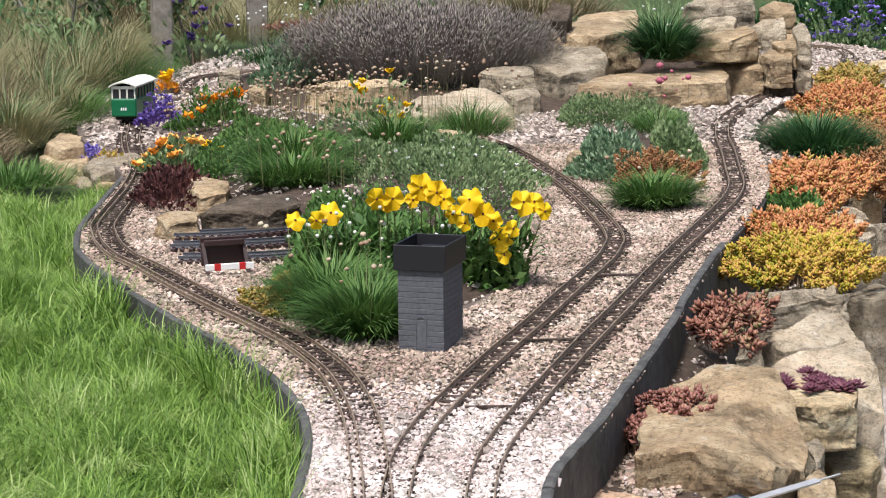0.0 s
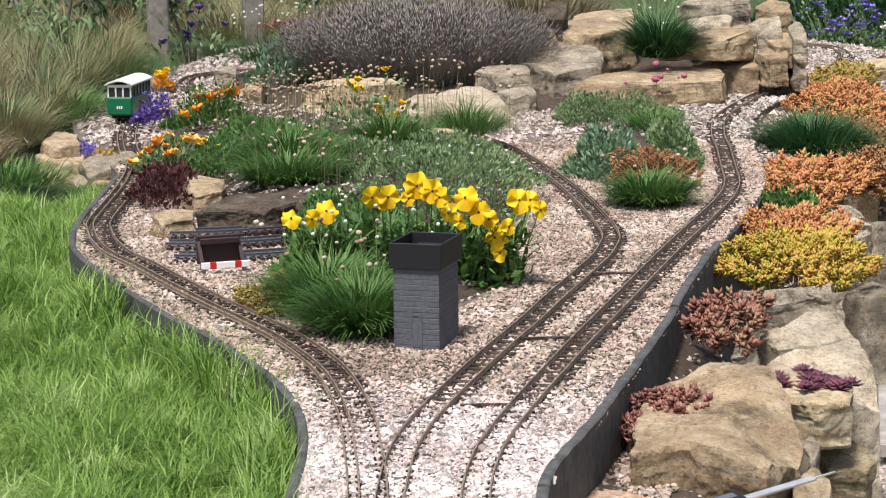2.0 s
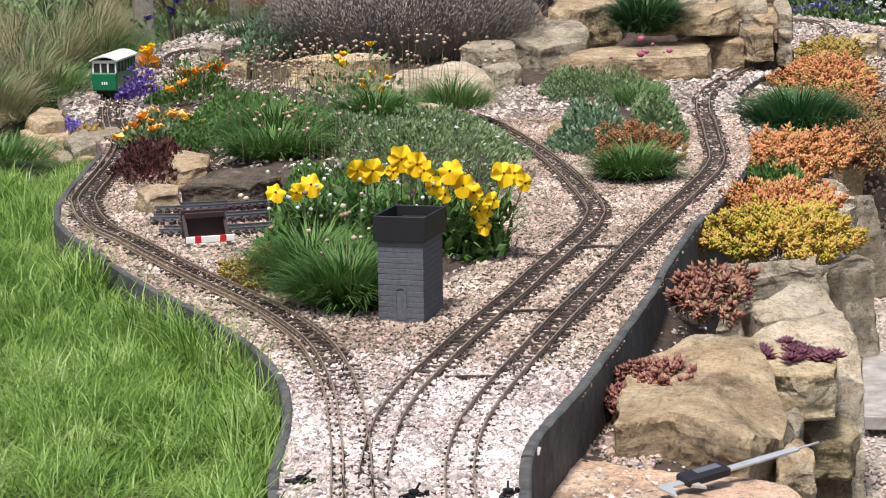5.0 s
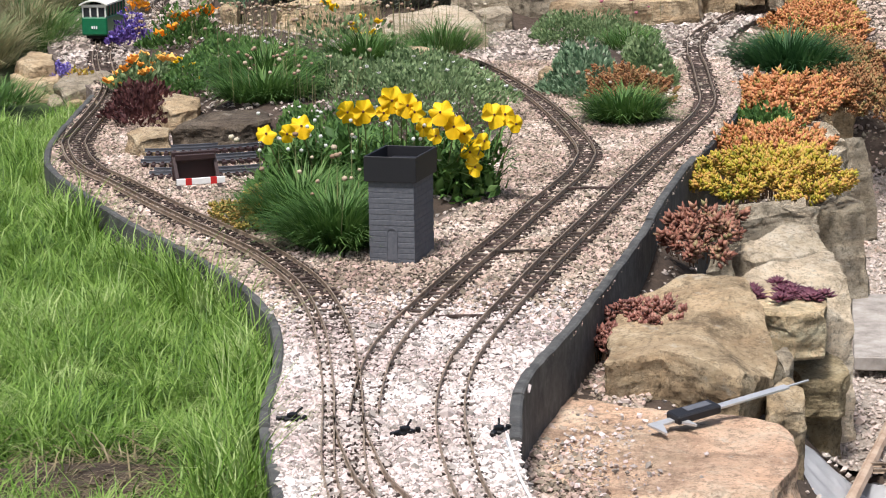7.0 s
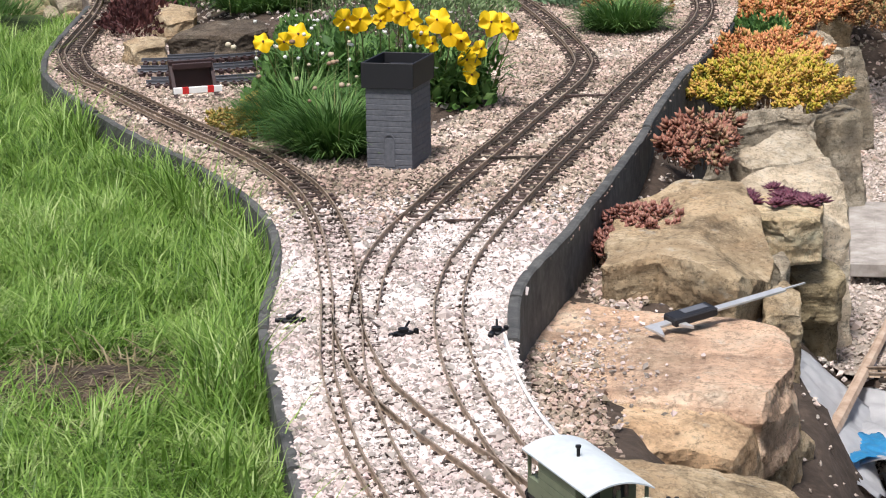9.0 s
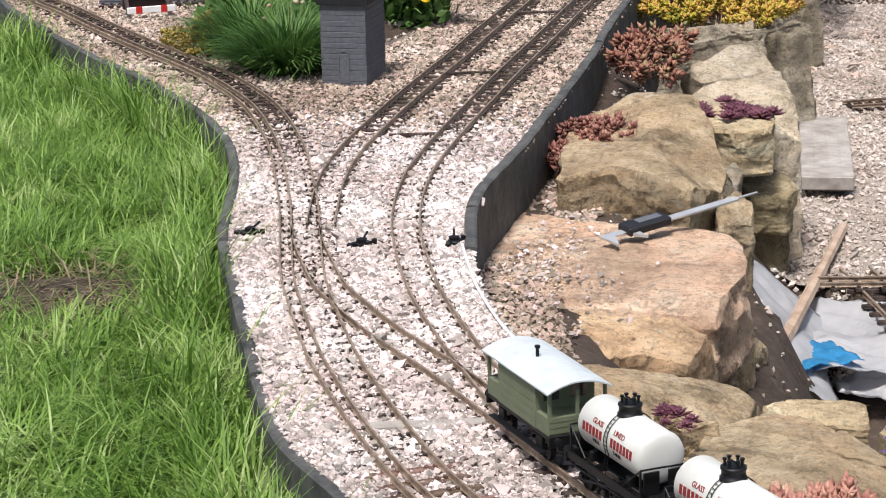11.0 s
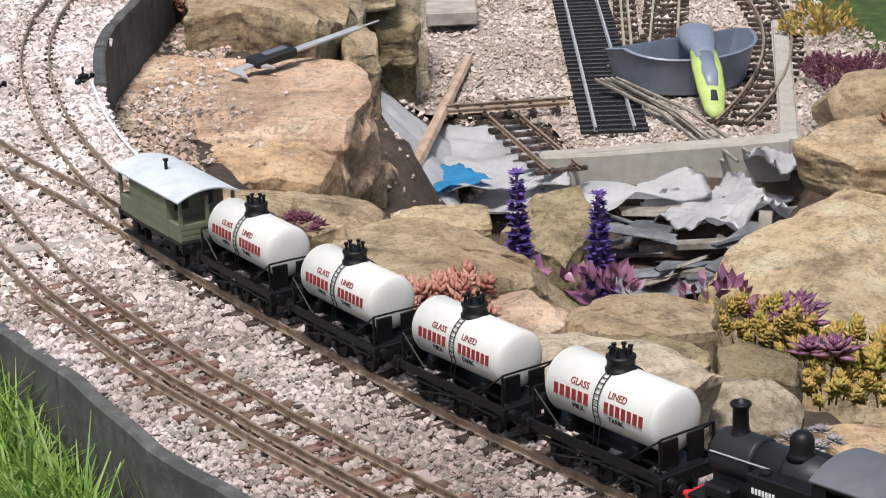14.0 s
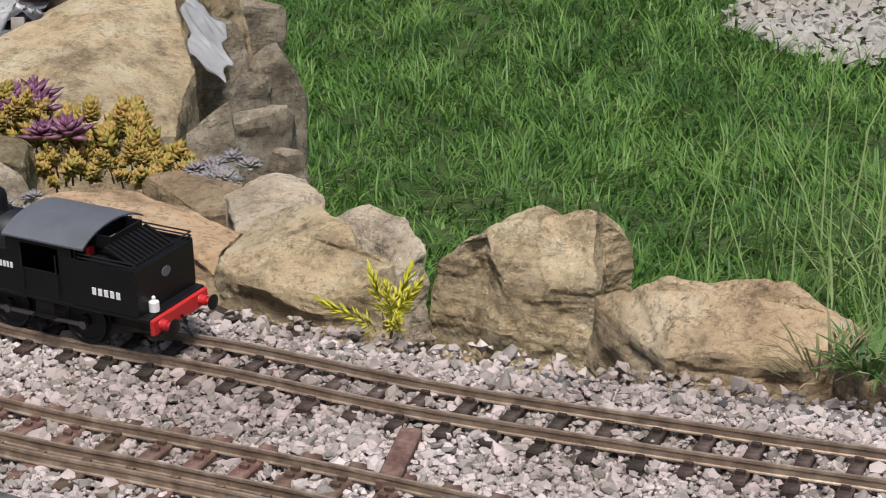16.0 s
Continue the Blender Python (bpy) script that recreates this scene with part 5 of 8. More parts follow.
            bm = bmesh.new()
        bm.free()
        bm = bmesh.new()
        rod(bm, (-0.060, s * 0.0262, 0.020), (0.060, s * 0.0262, 0.020), 0.0007, 5)
        rod(bm, (-0.020, s * 0.0262, 0.024), (0.045, s * 0.0268, 0.011), 0.0008, 5)
        part("brake_lever", bm, M_BLACK, w)
        for x in (-0.043, 0.0, 0.043):
            bm = bmesh.new()
            prism(bm, [(s * 0.0225, 0.008), (s * 0.0235, 0.008), (s * 0.0235, 0.0240), (s * 0.0225, 0.0240)], x - 0.005, x + 0.005)
            box(bm, x, s * 0.0245, 0.0125, 0.006, 0.003, 0.007, 0.0006)
            box(bm, x, s * 0.0245, 0.0190, 0.020, 0.002, 0.002)
            part("axle_guard", bm, M_BLACK, w)
            wheel(w, x, s * 0.0172, 0.0112, None, False)
    for x in (-0.034, 0.034):
        part("saddle", box(bmesh.new(), x, 0, 0.0335, 0.006, 0.040, 0.009, 0.0005), M_BLACK, w)
    buffer_pair(w, 0.0680, 1, M_BLACK)
    buffer_pair(w, -0.0680, -1, M_BLACK)
    return w


def brake_van(m):
    v = thing("brake_van", m, "olive-green model brake van with pale grey roof and open verandas", "brake van")
    bm = bmesh.new()
    box(bm, 0, 0, 0.0275, 0.128, 0.054, 0.004)
    part("floor", bm, M_BLACK, v)
    bm = bmesh.new()
    box(bm, 0, 0, 0.0480, 0.078, 0.054, 0.038)
    for s in (-1, 1):
        box(bm, s * 0.0515, 0, 0.0370, 0.025, 0.054, 0.015)
    part("body", bm, M_VAN, v)
    for s in (-1, 1):
        for k in range(5):
            part("side_plank", box(bmesh.new(), 0, s * 0.0272, 0.0325 + 0.0073 * k, 0.0775, 0.0010, 0.0068, 0.0002), M_VAN, v)
        for y in (-0.0255, 0, 0.0255):
            bm = bmesh.new()
            box(bm, s * 0.0630, y, 0.0555, 0.002, 0.003, 0.024)
            part("post", bm, M_VAN, v)
        for y in (-0.013, 0.013):
            bm = bmesh.new()
            box(bm, s * 0.0392, y, 0.0580, 0.0012, 0.014, 0.012)
            part("window", bm, M_GLASS, v)
        bm = bmesh.new()
        for z in (0.033, 0.038, 0.043):
            box(bm, s * 0.0642, 0, z, 0.0010, 0.053, 0.0040)
        part("end_plank", bm, M_VAN, v)
        for x in (-0.040, 0.040):
            wheel(v, x, s * 0.0172, 0.0115, None, False)
            bm = bmesh.new()
            box(bm, x, s * 0.0235, 0.0150, 0.012, 0.003, 0.016, 0.0006)
            part("axle_guard", bm, M_BLACK, v)
        bm = bmesh.new()
        box(bm, 0, s * 0.0275, 0.0120, 0.110, 0.006, 0.0012)
        part("footboard", bm, M_BLACK, v)
    bm = bmesh.new()
    n = 12
    arc = [(0.0300 * (2 * i / n - 1), 0.0680 + 0.0080 * (1 - (2 * i / n - 1) ** 2)) for i in range(n + 1)]
    prism(bm, arc + [(y, z - 0.0014) for y, z in arc[::-1]], -0.069, 0.069)
    roof = part("roof", bm, M_VANROOF, v, "pale grey curved roof")
    bm = bmesh.new()
    lathe(bm, [(0.0016, 0.074), (0.0016, 0.083), (0.0026, 0.0835), (0.0026, 0.0855)], 8, Matrix.Translation((0.008, 0.004, 0)))
    part("stove_pipe", bm, M_BLACK, roof)
    buffer_pair(v, 0.0650, 1, M_BLACK)
    buffer_pair(v, -0.0650, -1, M_BLACK)
    return v


# the train stands on the through track, bunker end leading
TRAIN = 0.95
full = np.vstack([SL[(SL[:, 1] > 2.62)], ST])
full_s = np.concatenate([[0], np.cumsum(np.linalg.norm(np.diff(full, axis=0), axis=1))])
s_rear = full_s[np.argmin(np.hypot(full[:, 0] - 0.507, full[:, 1] - 0.958))]


def on_track(s_mid, half):
    a = np.array([np.interp(s_mid - half, full_s, full[:, k]) for k in (0, 1)])
    b = np.array([np.interp(s_mid + half, full_s, full[:, k]) for k in (0, 1)])
    c = (a + b) / 2
    ang = math.atan2(a[1] - b[1], a[0] - b[0])
    return Matrix.Translation((c[0], c[1], 0.0)) @ Matrix.Rotation(ang, 4, "Z") @ Matrix.Scale(TRAIN, 4)


locomotive(on_track(s_rear - 0.1025 * TRAIN, 0.055))
s_now = s_rear - (0.205 + 0.025 + 0.068) * TRAIN
first = tank_wagon(on_track(s_now, 0.043))
for k in range(3):
    s_now -= 0.1605 * TRAIN
    copy_thing(first, on_track(s_now, 0.043))
s_now -= (0.068 + 0.026 + 0.065) * TRAIN
brake_van(on_track(s_now, 0.04))


# ---- water tower ----
def water_tower():
    t = thing("water_tower", pose(-0.0194, 3.408, -0.012, 0, 0, -17), "dark grey printed model water tower with a black tank top", "water tower")
    bm = bmesh.new()
    w, dp, h = 0.069, 0.098, 0.122
    # courses: each stands a hair proud of its joint
    for i in range(15):
        z0, z1 = h * i / 15, h * (i + 1) / 15
        part("brick_course", box(bmesh.new(), 0, 0, (z0 + z1) / 2, w + 0.0006 * (i % 2), dp + 0.0006 * (i % 2), z1 - z0 - 0.0007, 0.0004), M_TOWER, t)
    box(bm, 0, 0, h / 2, w - 0.001, dp - 0.001, h)
    part("shaft", bm, M_TOWER, t)
    bm = bmesh.new()
    n = 10
    arch = [(-0.0085, 0.0), (-0.0085, 0.040)] + [(-0.0085 * math.cos(math.pi * i / n), 0.040 + 0.0085 * math.sin(math.pi * i / n)) for i in range(1, n)] + [(0.0085, 0.040), (0.0085, 0.0)]
    inner = [(x * 0.82, z * 0.965) for x, z in arch]
    a = [bm.verts.new((x, -dp / 2 - 0.0012, z + 0.006)) for x, z in arch]
    b = [bm.verts.new((x, -dp / 2 - 0.0012, z + 0.006)) for x, z in inner]
    c = [bm.verts.new((x, -dp / 2 + 0.0005, z + 0.006)) for x, z in arch]
    e = [bm.verts.new((x, -dp / 2 + 0.0005, z + 0.006)) for x, z in inner]
    for i in range(len(a) - 1):
        bm.faces.new((a[i], a[i + 1], b[i + 1], b[i]))
        bm.faces.new((a[i], c[i], c[i + 1], a[i + 1]))
        bm.faces.new((b[i], b[i + 1], e[i + 1], e[i]))
    part("door_arch", bm, M_TOWER, t)
    bm = bmesh.new()
    box(bm, 0, -dp / 2 - 0.0003, 0.024, 0.0135, 0.0006, 0.036)
    part("door", bm, M_TOWER, t)
    bm = bmesh.new()
    c, e = w / 2 + 0.0035, dp / 2 + 0.0035
    for dx, dy, sx, sy in ((0, -e, 2 * c + 0.003, 0.003), (0, e, 2 * c + 0.003, 0.003), (-c, 0, 0.003, 2 * e - 0.003), (c, 0, 0.003, 2 * e - 0.003)):
        box(bm, dx, dy, h + 0.0185, sx, sy, 0.037, 0.0005)
    box(bm, 0, 0, h + 0.004, 2 * c, 2 * e, 0.006)
    cap = part("tank", bm, M_TOWERCAP, t, "black open-topped tank")
    bm = bmesh.new()
    box(bm, 0.004, 0.010, h + 0.016, 0.050, 0.046, 0.018, 0.001)
    part("float_box", bm, M_TOWERCAP, cap)
    return t


water_tower()


# ---- green tramcar on the far loop ----
def tramcar(m):
    t = thing("tramcar", m, "green and cream model tramcar with a white roof", "tramcar")
    bm = bmesh.new()
    box(bm, 0, 0, 0.045, 0.20, 0.070, 0.050, 0.004)
    part("lower_body", bm, M_TGREEN, t, "glossy green lower panels")
    bm = bmesh.new()
    box(bm, 0, 0, 0.017, 0.16, 0.056, 0.012)
    part("truck", bm, M_BLACK, t)
    for s in (-1, 1):
        for x in (-0.05, 0.05):
            wheel(t, x, s * 0.017, 0.012, None, False)
        for k in range(7):
            bm = bmesh.new()
            box(bm, -0.093 + 0.031 * k, s * 0.0335, 0.0850, 0.005, 0.0024, 0.032)
            part("pillar", bm, M_TGREEN, t)
        for k in range(6):
            bm = bmesh.new()
            box(bm, -0.0775 + 0.031 * k, s * 0.0325, 0.0850, 0.026, 0.001, 0.028)
            part("window", bm, M_GLASS, t)
        for y in (-0.031, -0.010, 0.010, 0.031):
            bm = bmesh.new()
            box(bm, s * 0.0975, y, 0.0850, 0.003, 0.004, 0.032)
            part("pillar", bm, M_CREAM, t)
        for y in (-0.0205, 0.0, 0.0205):
            bm = bmesh.new()
            box(bm, s * 0.0965, y, 0.0840, 0.001, 0.017, 0.026)
            part("window", bm, M_GLASS, t)
        bm = bmesh.new()
        box(bm, s * 0.0970, 0, 0.0990, 0.006, 0.068, 0.008, 0.001)
        part("header", bm, M_CREAM, t)
        bars(t, "number", M_WHITE, s * 0.1006, 0, 0.042, 3, 0.018, 0.008, (0, s, 0), (0, 0, 1), (s, 0, 0))
    bm = bmesh.new()
    n = 12
    arc = [(0.038 * (2 * i / n - 1), 0.1040 + 0.012 * (1 - (2 * i / n - 1) ** 2)) for i in range(n + 1)]
    prism(bm, arc + [(y, z - 0.004) for y, z in arc[::-1]], -0.108, 0.108)
    part("roof", bm, M_CREAM, t, "white curved roof")
    return t


tramcar(pose(-0.838, 6.40, -0.004, 0, 0, 82))


# ---- buffer stop and the track panels by the dark rocks ----
def flat_panel(name, p0, p1, z, gauge, nsl, sl, rail_mat, sl_mat, label, rails=(-1, 1), curve=0.0, cat="track panel", fat=2.0):
    """A loose length of track from p0 to p1."""
    p0, p1 = np.array(p0), np.array(p1)
    root = thing(name, Matrix.Translation((p0[0], p0[1], z)), label, cat)
    d = (p1 - p0)
    ln = np.linalg.norm(d)
    d = d / ln
    nr = np.array([d[1], -d[0]])
    us = np.linspace(0, 1, 24)
    line = np.array([d * ln * u + nr * curve * 4 * u * (1 - u) for u in us])
    for s in rails:
        v, f = rail_mesh(line, s * gauge / 2, 0.0135, fat)
        r = link_mesh("rail", v, f, rail_mat)
        r.parent = root
    me = sleeper_mesh("sleeper", sl, 0.0085, 0.006, sl_mat)
    dd, nn = frames_of(line)
    for k in range(nsl):
        u = (k + 0.5) / nsl
        i = min(int(u * 23), 22)
        p = line[i] + (line[i + 1] - line[i]) * (u * 23 - i)
        o = new("sleeper", me)
        o.matrix_basis = Matrix.Translation((p[0], p[1], 0.0135)) @ Matrix.Rotation(math.atan2(nn[i][1], nn[i][0]), 4, "Z")
        o.parent = root
    return root


for a, b, zz in (((-0.505, 4.38), (-0.265, 4.46), -0.004), ((-0.50, 4.28), (-0.25, 4.34), -0.008), ((-0.47, 4.16), (-0.235, 4.20), -0.010)):
    flat_panel("track_panel", a, b, zz, 0.036, 17, 0.066, M_ROOF, M_BROWNP, "spare length of black model track lying by the rocks", fat=1.0, curve=0.02)


def buffer_stop():
    b = thing("buffer_stop", pose(-0.372, 4.02, -0.008, 0, 0, 18), "brown model buffer stop with a red and white beam", "buffer stop")
    for s in (-1, 1):
        bm = bmesh.new()
        prism(bm, [(0.0, 0.0), (0.006, 0.0), (0.05, 0.052), (0.05, 0.060), (0.044, 0.060)], s * 0.036 - 0.003, s * 0.036 + 0.003)
        part("side_frame", bm, M_BROWNP, b)
    bm = bmesh.new()
    box(bm, 0, 0.040, 0.034, 0.078, 0.006, 0.050, 0.001)
    part("back_plate", bm, M_BROWNP, b)
    bm = bmesh.new()
    box(bm, 0, 0.030, 0.050, 0.070, 0.008, 0.010, 0.001)
    part("cross_beam", bm, M_BROWNP, b)
    bm = bmesh.new()
    box(bm, 0, -0.010, 0.014, 0.085, 0.006, 0.011, 0.0008)
    beam = part("beam", bm, M_WHITE, b, "white beam with red stripes")
    for x in (-0.022, 0.022):
        bm = bmesh.new()
        box(bm, x, -0.0102, 0.014, 0.011, 0.0068, 0.0114)
        part("stripe", bm, M_RED, beam)
    return b


buffer_stop()


# ---- tools and loose things on the slab and in the sunken yard ----
def caliper():
    c = thing("caliper", Matrix.Translation((0.274, 2.667, -0.074)) @ Euler((radians(4), radians(-6), radians(28))).to_matrix().to_4x4(), "steel digital caliper with a black display lying on the slab", "caliper")
    bm = bmesh.new()
    box(bm, 0.100, 0, 0.006, 0.200, 0.012, 0.003, 0.0004)
    part("beam", bm, M_STEEL, c, "brushed steel beam")
    bm = bmesh.new()
    box(bm, 0.062, -0.001, 0.0085, 0.062, 0.027, 0.011, 0.002)
    disp = part("slide_body", bm, M_TOWERCAP, c, "black plastic display body")
    bm = bmesh.new()
    box(bm, 0.068, 0.001, 0.0143, 0.034, 0.013, 0.0008)
    part("screen", bm, M_ROOF, disp)
    for x, s in ((0.006, 1), (0.040, -1)):
        bm = bmesh.new()
        a = [(x - s * 0.005, -0.004), (x + s * 0.008, -0.006), (x + s * 0.005, -0.014), (x - s * 0.003, -0.032), (x - s * 0.005, -0.032)]
        lo = [bm.verts.new((u, v, 0.0045)) for u, v in a]
        hi = [bm.verts.new((u, v, 0.0075)) for u, v in a]
        bm.faces.new(lo[::-1])
        bm.faces.new(hi)
        for i in range(len(a)):
            bm.faces.new((lo[i], lo[(i + 1) % len(a)], hi[(i + 1) % len(a)], hi[i]))
        bmesh.ops.recalc_face_normals(bm, faces=bm.faces)
        part("jaw", bm, M_STEEL, c)
    bm = bmesh.new()
    box(bm, 0.215, 0, 0.006, 0.035, 0.003, 0.0016)
    part("depth_rod", bm, M_STEEL, c)
    return c


caliper()

p = thing("paving_plank", pose(0.803, 3.98, -0.285, 0, 0, -10), "grey weathered board lying flat on gravel", "board")
bm = bmesh.new()
box(bm, 0, 0, 0.012, 0.088, 0.48, 0.024, 0.002)
for k in range(4):
    box(bm, -0.033 + 0.022 * k, 0, 0.0243, 0.019, 0.476, 0.001)
part("board", bm, M_WOOD, p)
part("batten", box(bmesh.new(), 0, -0.18, -0.008, 0.08, 0.03, 0.018), M_DRIFT, p)

bm = bmesh.new()
pts = [Vector((0.742, 3.515, -0.288)), Vector((0.66, 3.27, -0.287)), Vector((0.57, 3.01, -0.290)), Vector((0.493, 2.795, -0.292))]
for a, b, r0 in zip(pts, pts[1:], (0.008, 0.009, 0.010)):
    rod(bm, a, b, r0, 7)
tagged(part("wooden_stick", bm, M_STICK), "pale bare wooden stick leaning over the sheet", "stick")

# crossing of loose rails
flat_panel("track_panel", (0.640, 3.19), (0.822, 3.175), -0.292, 0.030, 5, 0.05, M_RAIL, M_SLEEPER, "short rusty length of model track lying across another")
flat_panel("track_panel", (0.715, 3.30), (0.742, 2.87), -0.305, 0.045, 11, 0.075, M_RAIL, M_SLEEPER, "rusty broken model track panel on the gravel")
flat_panel("track_panel", (1.085, 4.20), (0.850, 3.005), -0.293, 0.056, 46, 0.098, M_STEEL, M_TOWERCAP, "long straight black-sleepered model track on the gravel")
flat_panel("track_panel", (1.30, 4.25), (1.05, 3.45), -0.298, 0.045, 22, 0.08, M_BRASS, M_SLEEPER, "new pale-railed model track on brown sleepers")
flat_panel("track_panel", (1.19, 4.22), (0.985, 3.42), -0.296, 0.012, 16, 0.04, M_BRASS, M_SLEEPER, "pair of bare pale rails on wooden sleepers")
flat_panel("track_panel", (1.34, 3.95), (1.02, 3.00), -0.298, 0.045, 24, 0.085, M_RAIL, M_SLEEPER, "curved rusty model track at the edge of the yard", curve=-0.07)
flat_panel("track_panel", (0.94, 4.45), (1.16, 4.50), -0.298, 0.045, 10, 0.08, M_RAIL, M_SLEEPER, "rusty length of model track across the yard")

# kerb of the yard
for (x0, y0), (x1, y1), lab in (((0.72, 2.93), (1.075, 2.905), "grey concrete kerb along the sunken yard"), ((1.075, 2.905), (1.30, 3.60), "grey concrete kerb stepping back beside the rocks")):
    ln = math.hypot(x1 - x0, y1 - y0)
    bm = bmesh.new()
    box(bm, 0, 0, 0, ln, 0.03, 0.13, 0.004)
    bmesh.ops.subdivide_edges(bm, edges=bm.edges, cuts=3)
    for v in bm.verts:
        v.co += Vector((0, noise.noise(v.co * 30) * 0.003, noise.noise(v.co * 25) * 0.003))
    o = tagged(part("kerb", bm, M_CONC), lab, "kerb")
    o.matrix_basis = Matrix.Translation(((x0 + x1) / 2, (y0 + y1) / 2, -0.352)) @ Matrix.Rotation(math.atan2(y1 - y0, x1 - x0), 4, "Z")


def tube_of(rows_spec, seg=14):
    """A closed body through flat rings of (x, y, z, half width, half height)."""
    bm = bmesh.new()
    rows = [[bm.verts.new((x + w * math.cos(a), y, z + h * math.sin(a))) for a in [2 * math.pi * i / seg for i in range(seg)]] for x, y, z, w, h in rows_spec]
    for a, b in zip(rows, rows[1:]):
        for i in range(seg):
            bm.faces.new((a[i], a[(i + 1) % seg], b[(i + 1) % seg], b[i]))
    bm.faces.new(rows[0][::-1])
    bm.faces.new(rows[-1])
    bmesh.ops.recalc_face_normals(bm, faces=bm.faces)
    return bm


def dustpan():
    d = thing("dustpan", pose(1.035, 3.245, -0.284, 10, 0, 15), "blue-grey plastic dustpan with its brush lying on the track panels", "dustpan")
    bm = bmesh.new()
    # tray outline: straight mouth at the back, rounded heel towards the handle
    n = 20
    rim = [(-0.118, 0.062), (0.118, 0.062)] + [(0.112 * math.cos(a), 0.03 - 0.092 * abs(math.sin(a)) ** 0.8) for a in [-math.pi * (i + 0.5) / n for i in range(n)]]
    k = len(rim)
    lo = [bm.verts.new((x * 0.90, y * 0.90, 0.0)) for x, y in rim]
    hi = [bm.verts.new((x, y, 0.062 if y < 0.03 else 0.045)) for x, y in rim]
    lip = [bm.verts.new((x * 1.03, y * 1.03, 0.060 if y < 0.03 else 0.043)) for x, y in rim]
    hi2 = [bm.verts.new((x * 0.975, y * 0.975, 0.061 if y < 0.03 else 0.044)) for x, y in rim]
    lo2 = [bm.verts.new((x * 0.87, y * 0.87, 0.004)) for x, y in rim]
    for r0, r1 in ((lo, hi), (hi, lip), (lip, hi2), (hi2, lo2)):
        for i in range(k):
            bm.faces.new((r0[i], r0[(i + 1) % k], r1[(i + 1) % k], r1[i]))
    bm.faces.new(lo[::-1])
    bm.faces.new(lo2)
    bmesh.ops.recalc_face_normals(bm, faces=bm.faces)
    part("tray", bm, M_PAN, d, "deep blue-grey tray with a straight mouth")
    for j in range(4):
        part("rib", box(bmesh.new(), 0, 0.040 - 0.020 * j, 0.0052, 0.17 - 0.012 * j, 0.003, 0.0024), M_PAN, d)
    askew = Matrix.Rotation(radians(-26), 4, "Z")
    neck = part("brush_neck", tube_of([(0.004, 0.055, 0.052, 0.024, 0.012), (0.004, 0.03, 0.066, 0.030, 0.016), (0.004, -0.02, 0.068, 0.027, 0.015), (0.006, -0.06, 0.070, 0.018, 0.012), (0.008, -0.085, 0.068, 0.016, 0.009)]), M_PAN, d, "", True)
    neck.matrix_basis = askew
    grip = part("grip", tube_of([(0.007, -0.060, 0.069, 0.021, 0.010), (0.009, -0.10, 0.062, 0.023, 0.010), (0.012, -0.15, 0.046, 0.021, 0.009), (0.014, -0.185, 0.030, 0.015, 0.008), (0.015, -0.197, 0.025, 0.006, 0.004)]), M_LIME, d, "lime green rubber grip", True)
    grip.matrix_basis = askew
    part("grip_inlay", tube_of([(0.008, -0.075, 0.074, 0.012, 0.006), (0.011, -0.12, 0.062, 0.013, 0.006), (0.013, -0.150, 0.052, 0.009, 0.005)]), M_PAN, grip, "grey inlay", True)
    # no opening is cut: a black plug paints the dark inside of the hanging hole
    part("hanging_hole", tube_of([(0.0135, -0.158, 0.047, 0.007, 0.005), (0.014, -0.176, 0.039, 0.007, 0.005)]), M_TOWERCAP, grip)
    return d


dustpan()

rr = random.Random(5)
for k in range(5):
    bm = bmesh.new()
    a = Vector((0.881 + 0.005 * k, 3.235 - 0.012 * k, -0.268 + 0.003 * k))
    b = Vector((0.972 + 0.007 * k + rr.uniform(-0.01, 0.01), 2.86 + rr.uniform(-0.06, 0.06), -0.312 + 0.003 * k))
    mid = (a + b) / 2 + Vector((0.01, 0, 0.006))
    for u, v in ((a, mid), (mid, b)):
        rod(bm, u, v, 0.0027, 5)
    tagged(part("wooden_strip", bm, M_DRIFT), "grey weathered wooden strip leaning over the kerb", "wood strip", "loose wooden strips")


def sheet(name, cx, cy, cz, sx, sy, yaw, mat, label, amp=0.03, n=34, seed=0, slope=(0, 0), cat="plastic sheet"):
    bm = bmesh.new()
    g = [[bm.verts.new(((i / n - 0.5) * sx, (j / n - 0.5) * sy, 0)) for i in range(n + 1)] for j in range(n + 1)]
    for j in range(n):
        for i in range(n):
            bm.faces.new((g[j][i], g[j][i + 1], g[j + 1][i + 1], g[j + 1][i]))
    s = max(sx, sy)
    for v in bm.verts:
        p = v.co / s
        f1 = noise.noise(Vector((p.x * 3 + seed, p.y * 3, 1)))
        f2 = 1 - abs(noise.noise(Vector((p.x * 5 + seed * 2, p.y * 9 + p.x * 4, 4)))) * 2
        v.co.x += 0.10 * s * noise.noise(Vector((p.y * 4, seed, 2)))
        v.co.y += 0.10 * s * noise.noise(Vector((p.x * 4, seed, 7)))
        v.co.z += amp * (f1 + 0.45 * f2) + slope[0] * v.co.x + slope[1] * v.co.y
    bmesh.ops.solidify(bm, geom=bm.faces[:], thickness=0.0012)
    ob = tagged(part(name, bm, mat, smooth=True), label, cat)
    ob.matrix_basis = Matrix.Translation((cx, cy, cz)) @ Matrix.Rotation(radians(yaw), 4, "Z")
    return ob


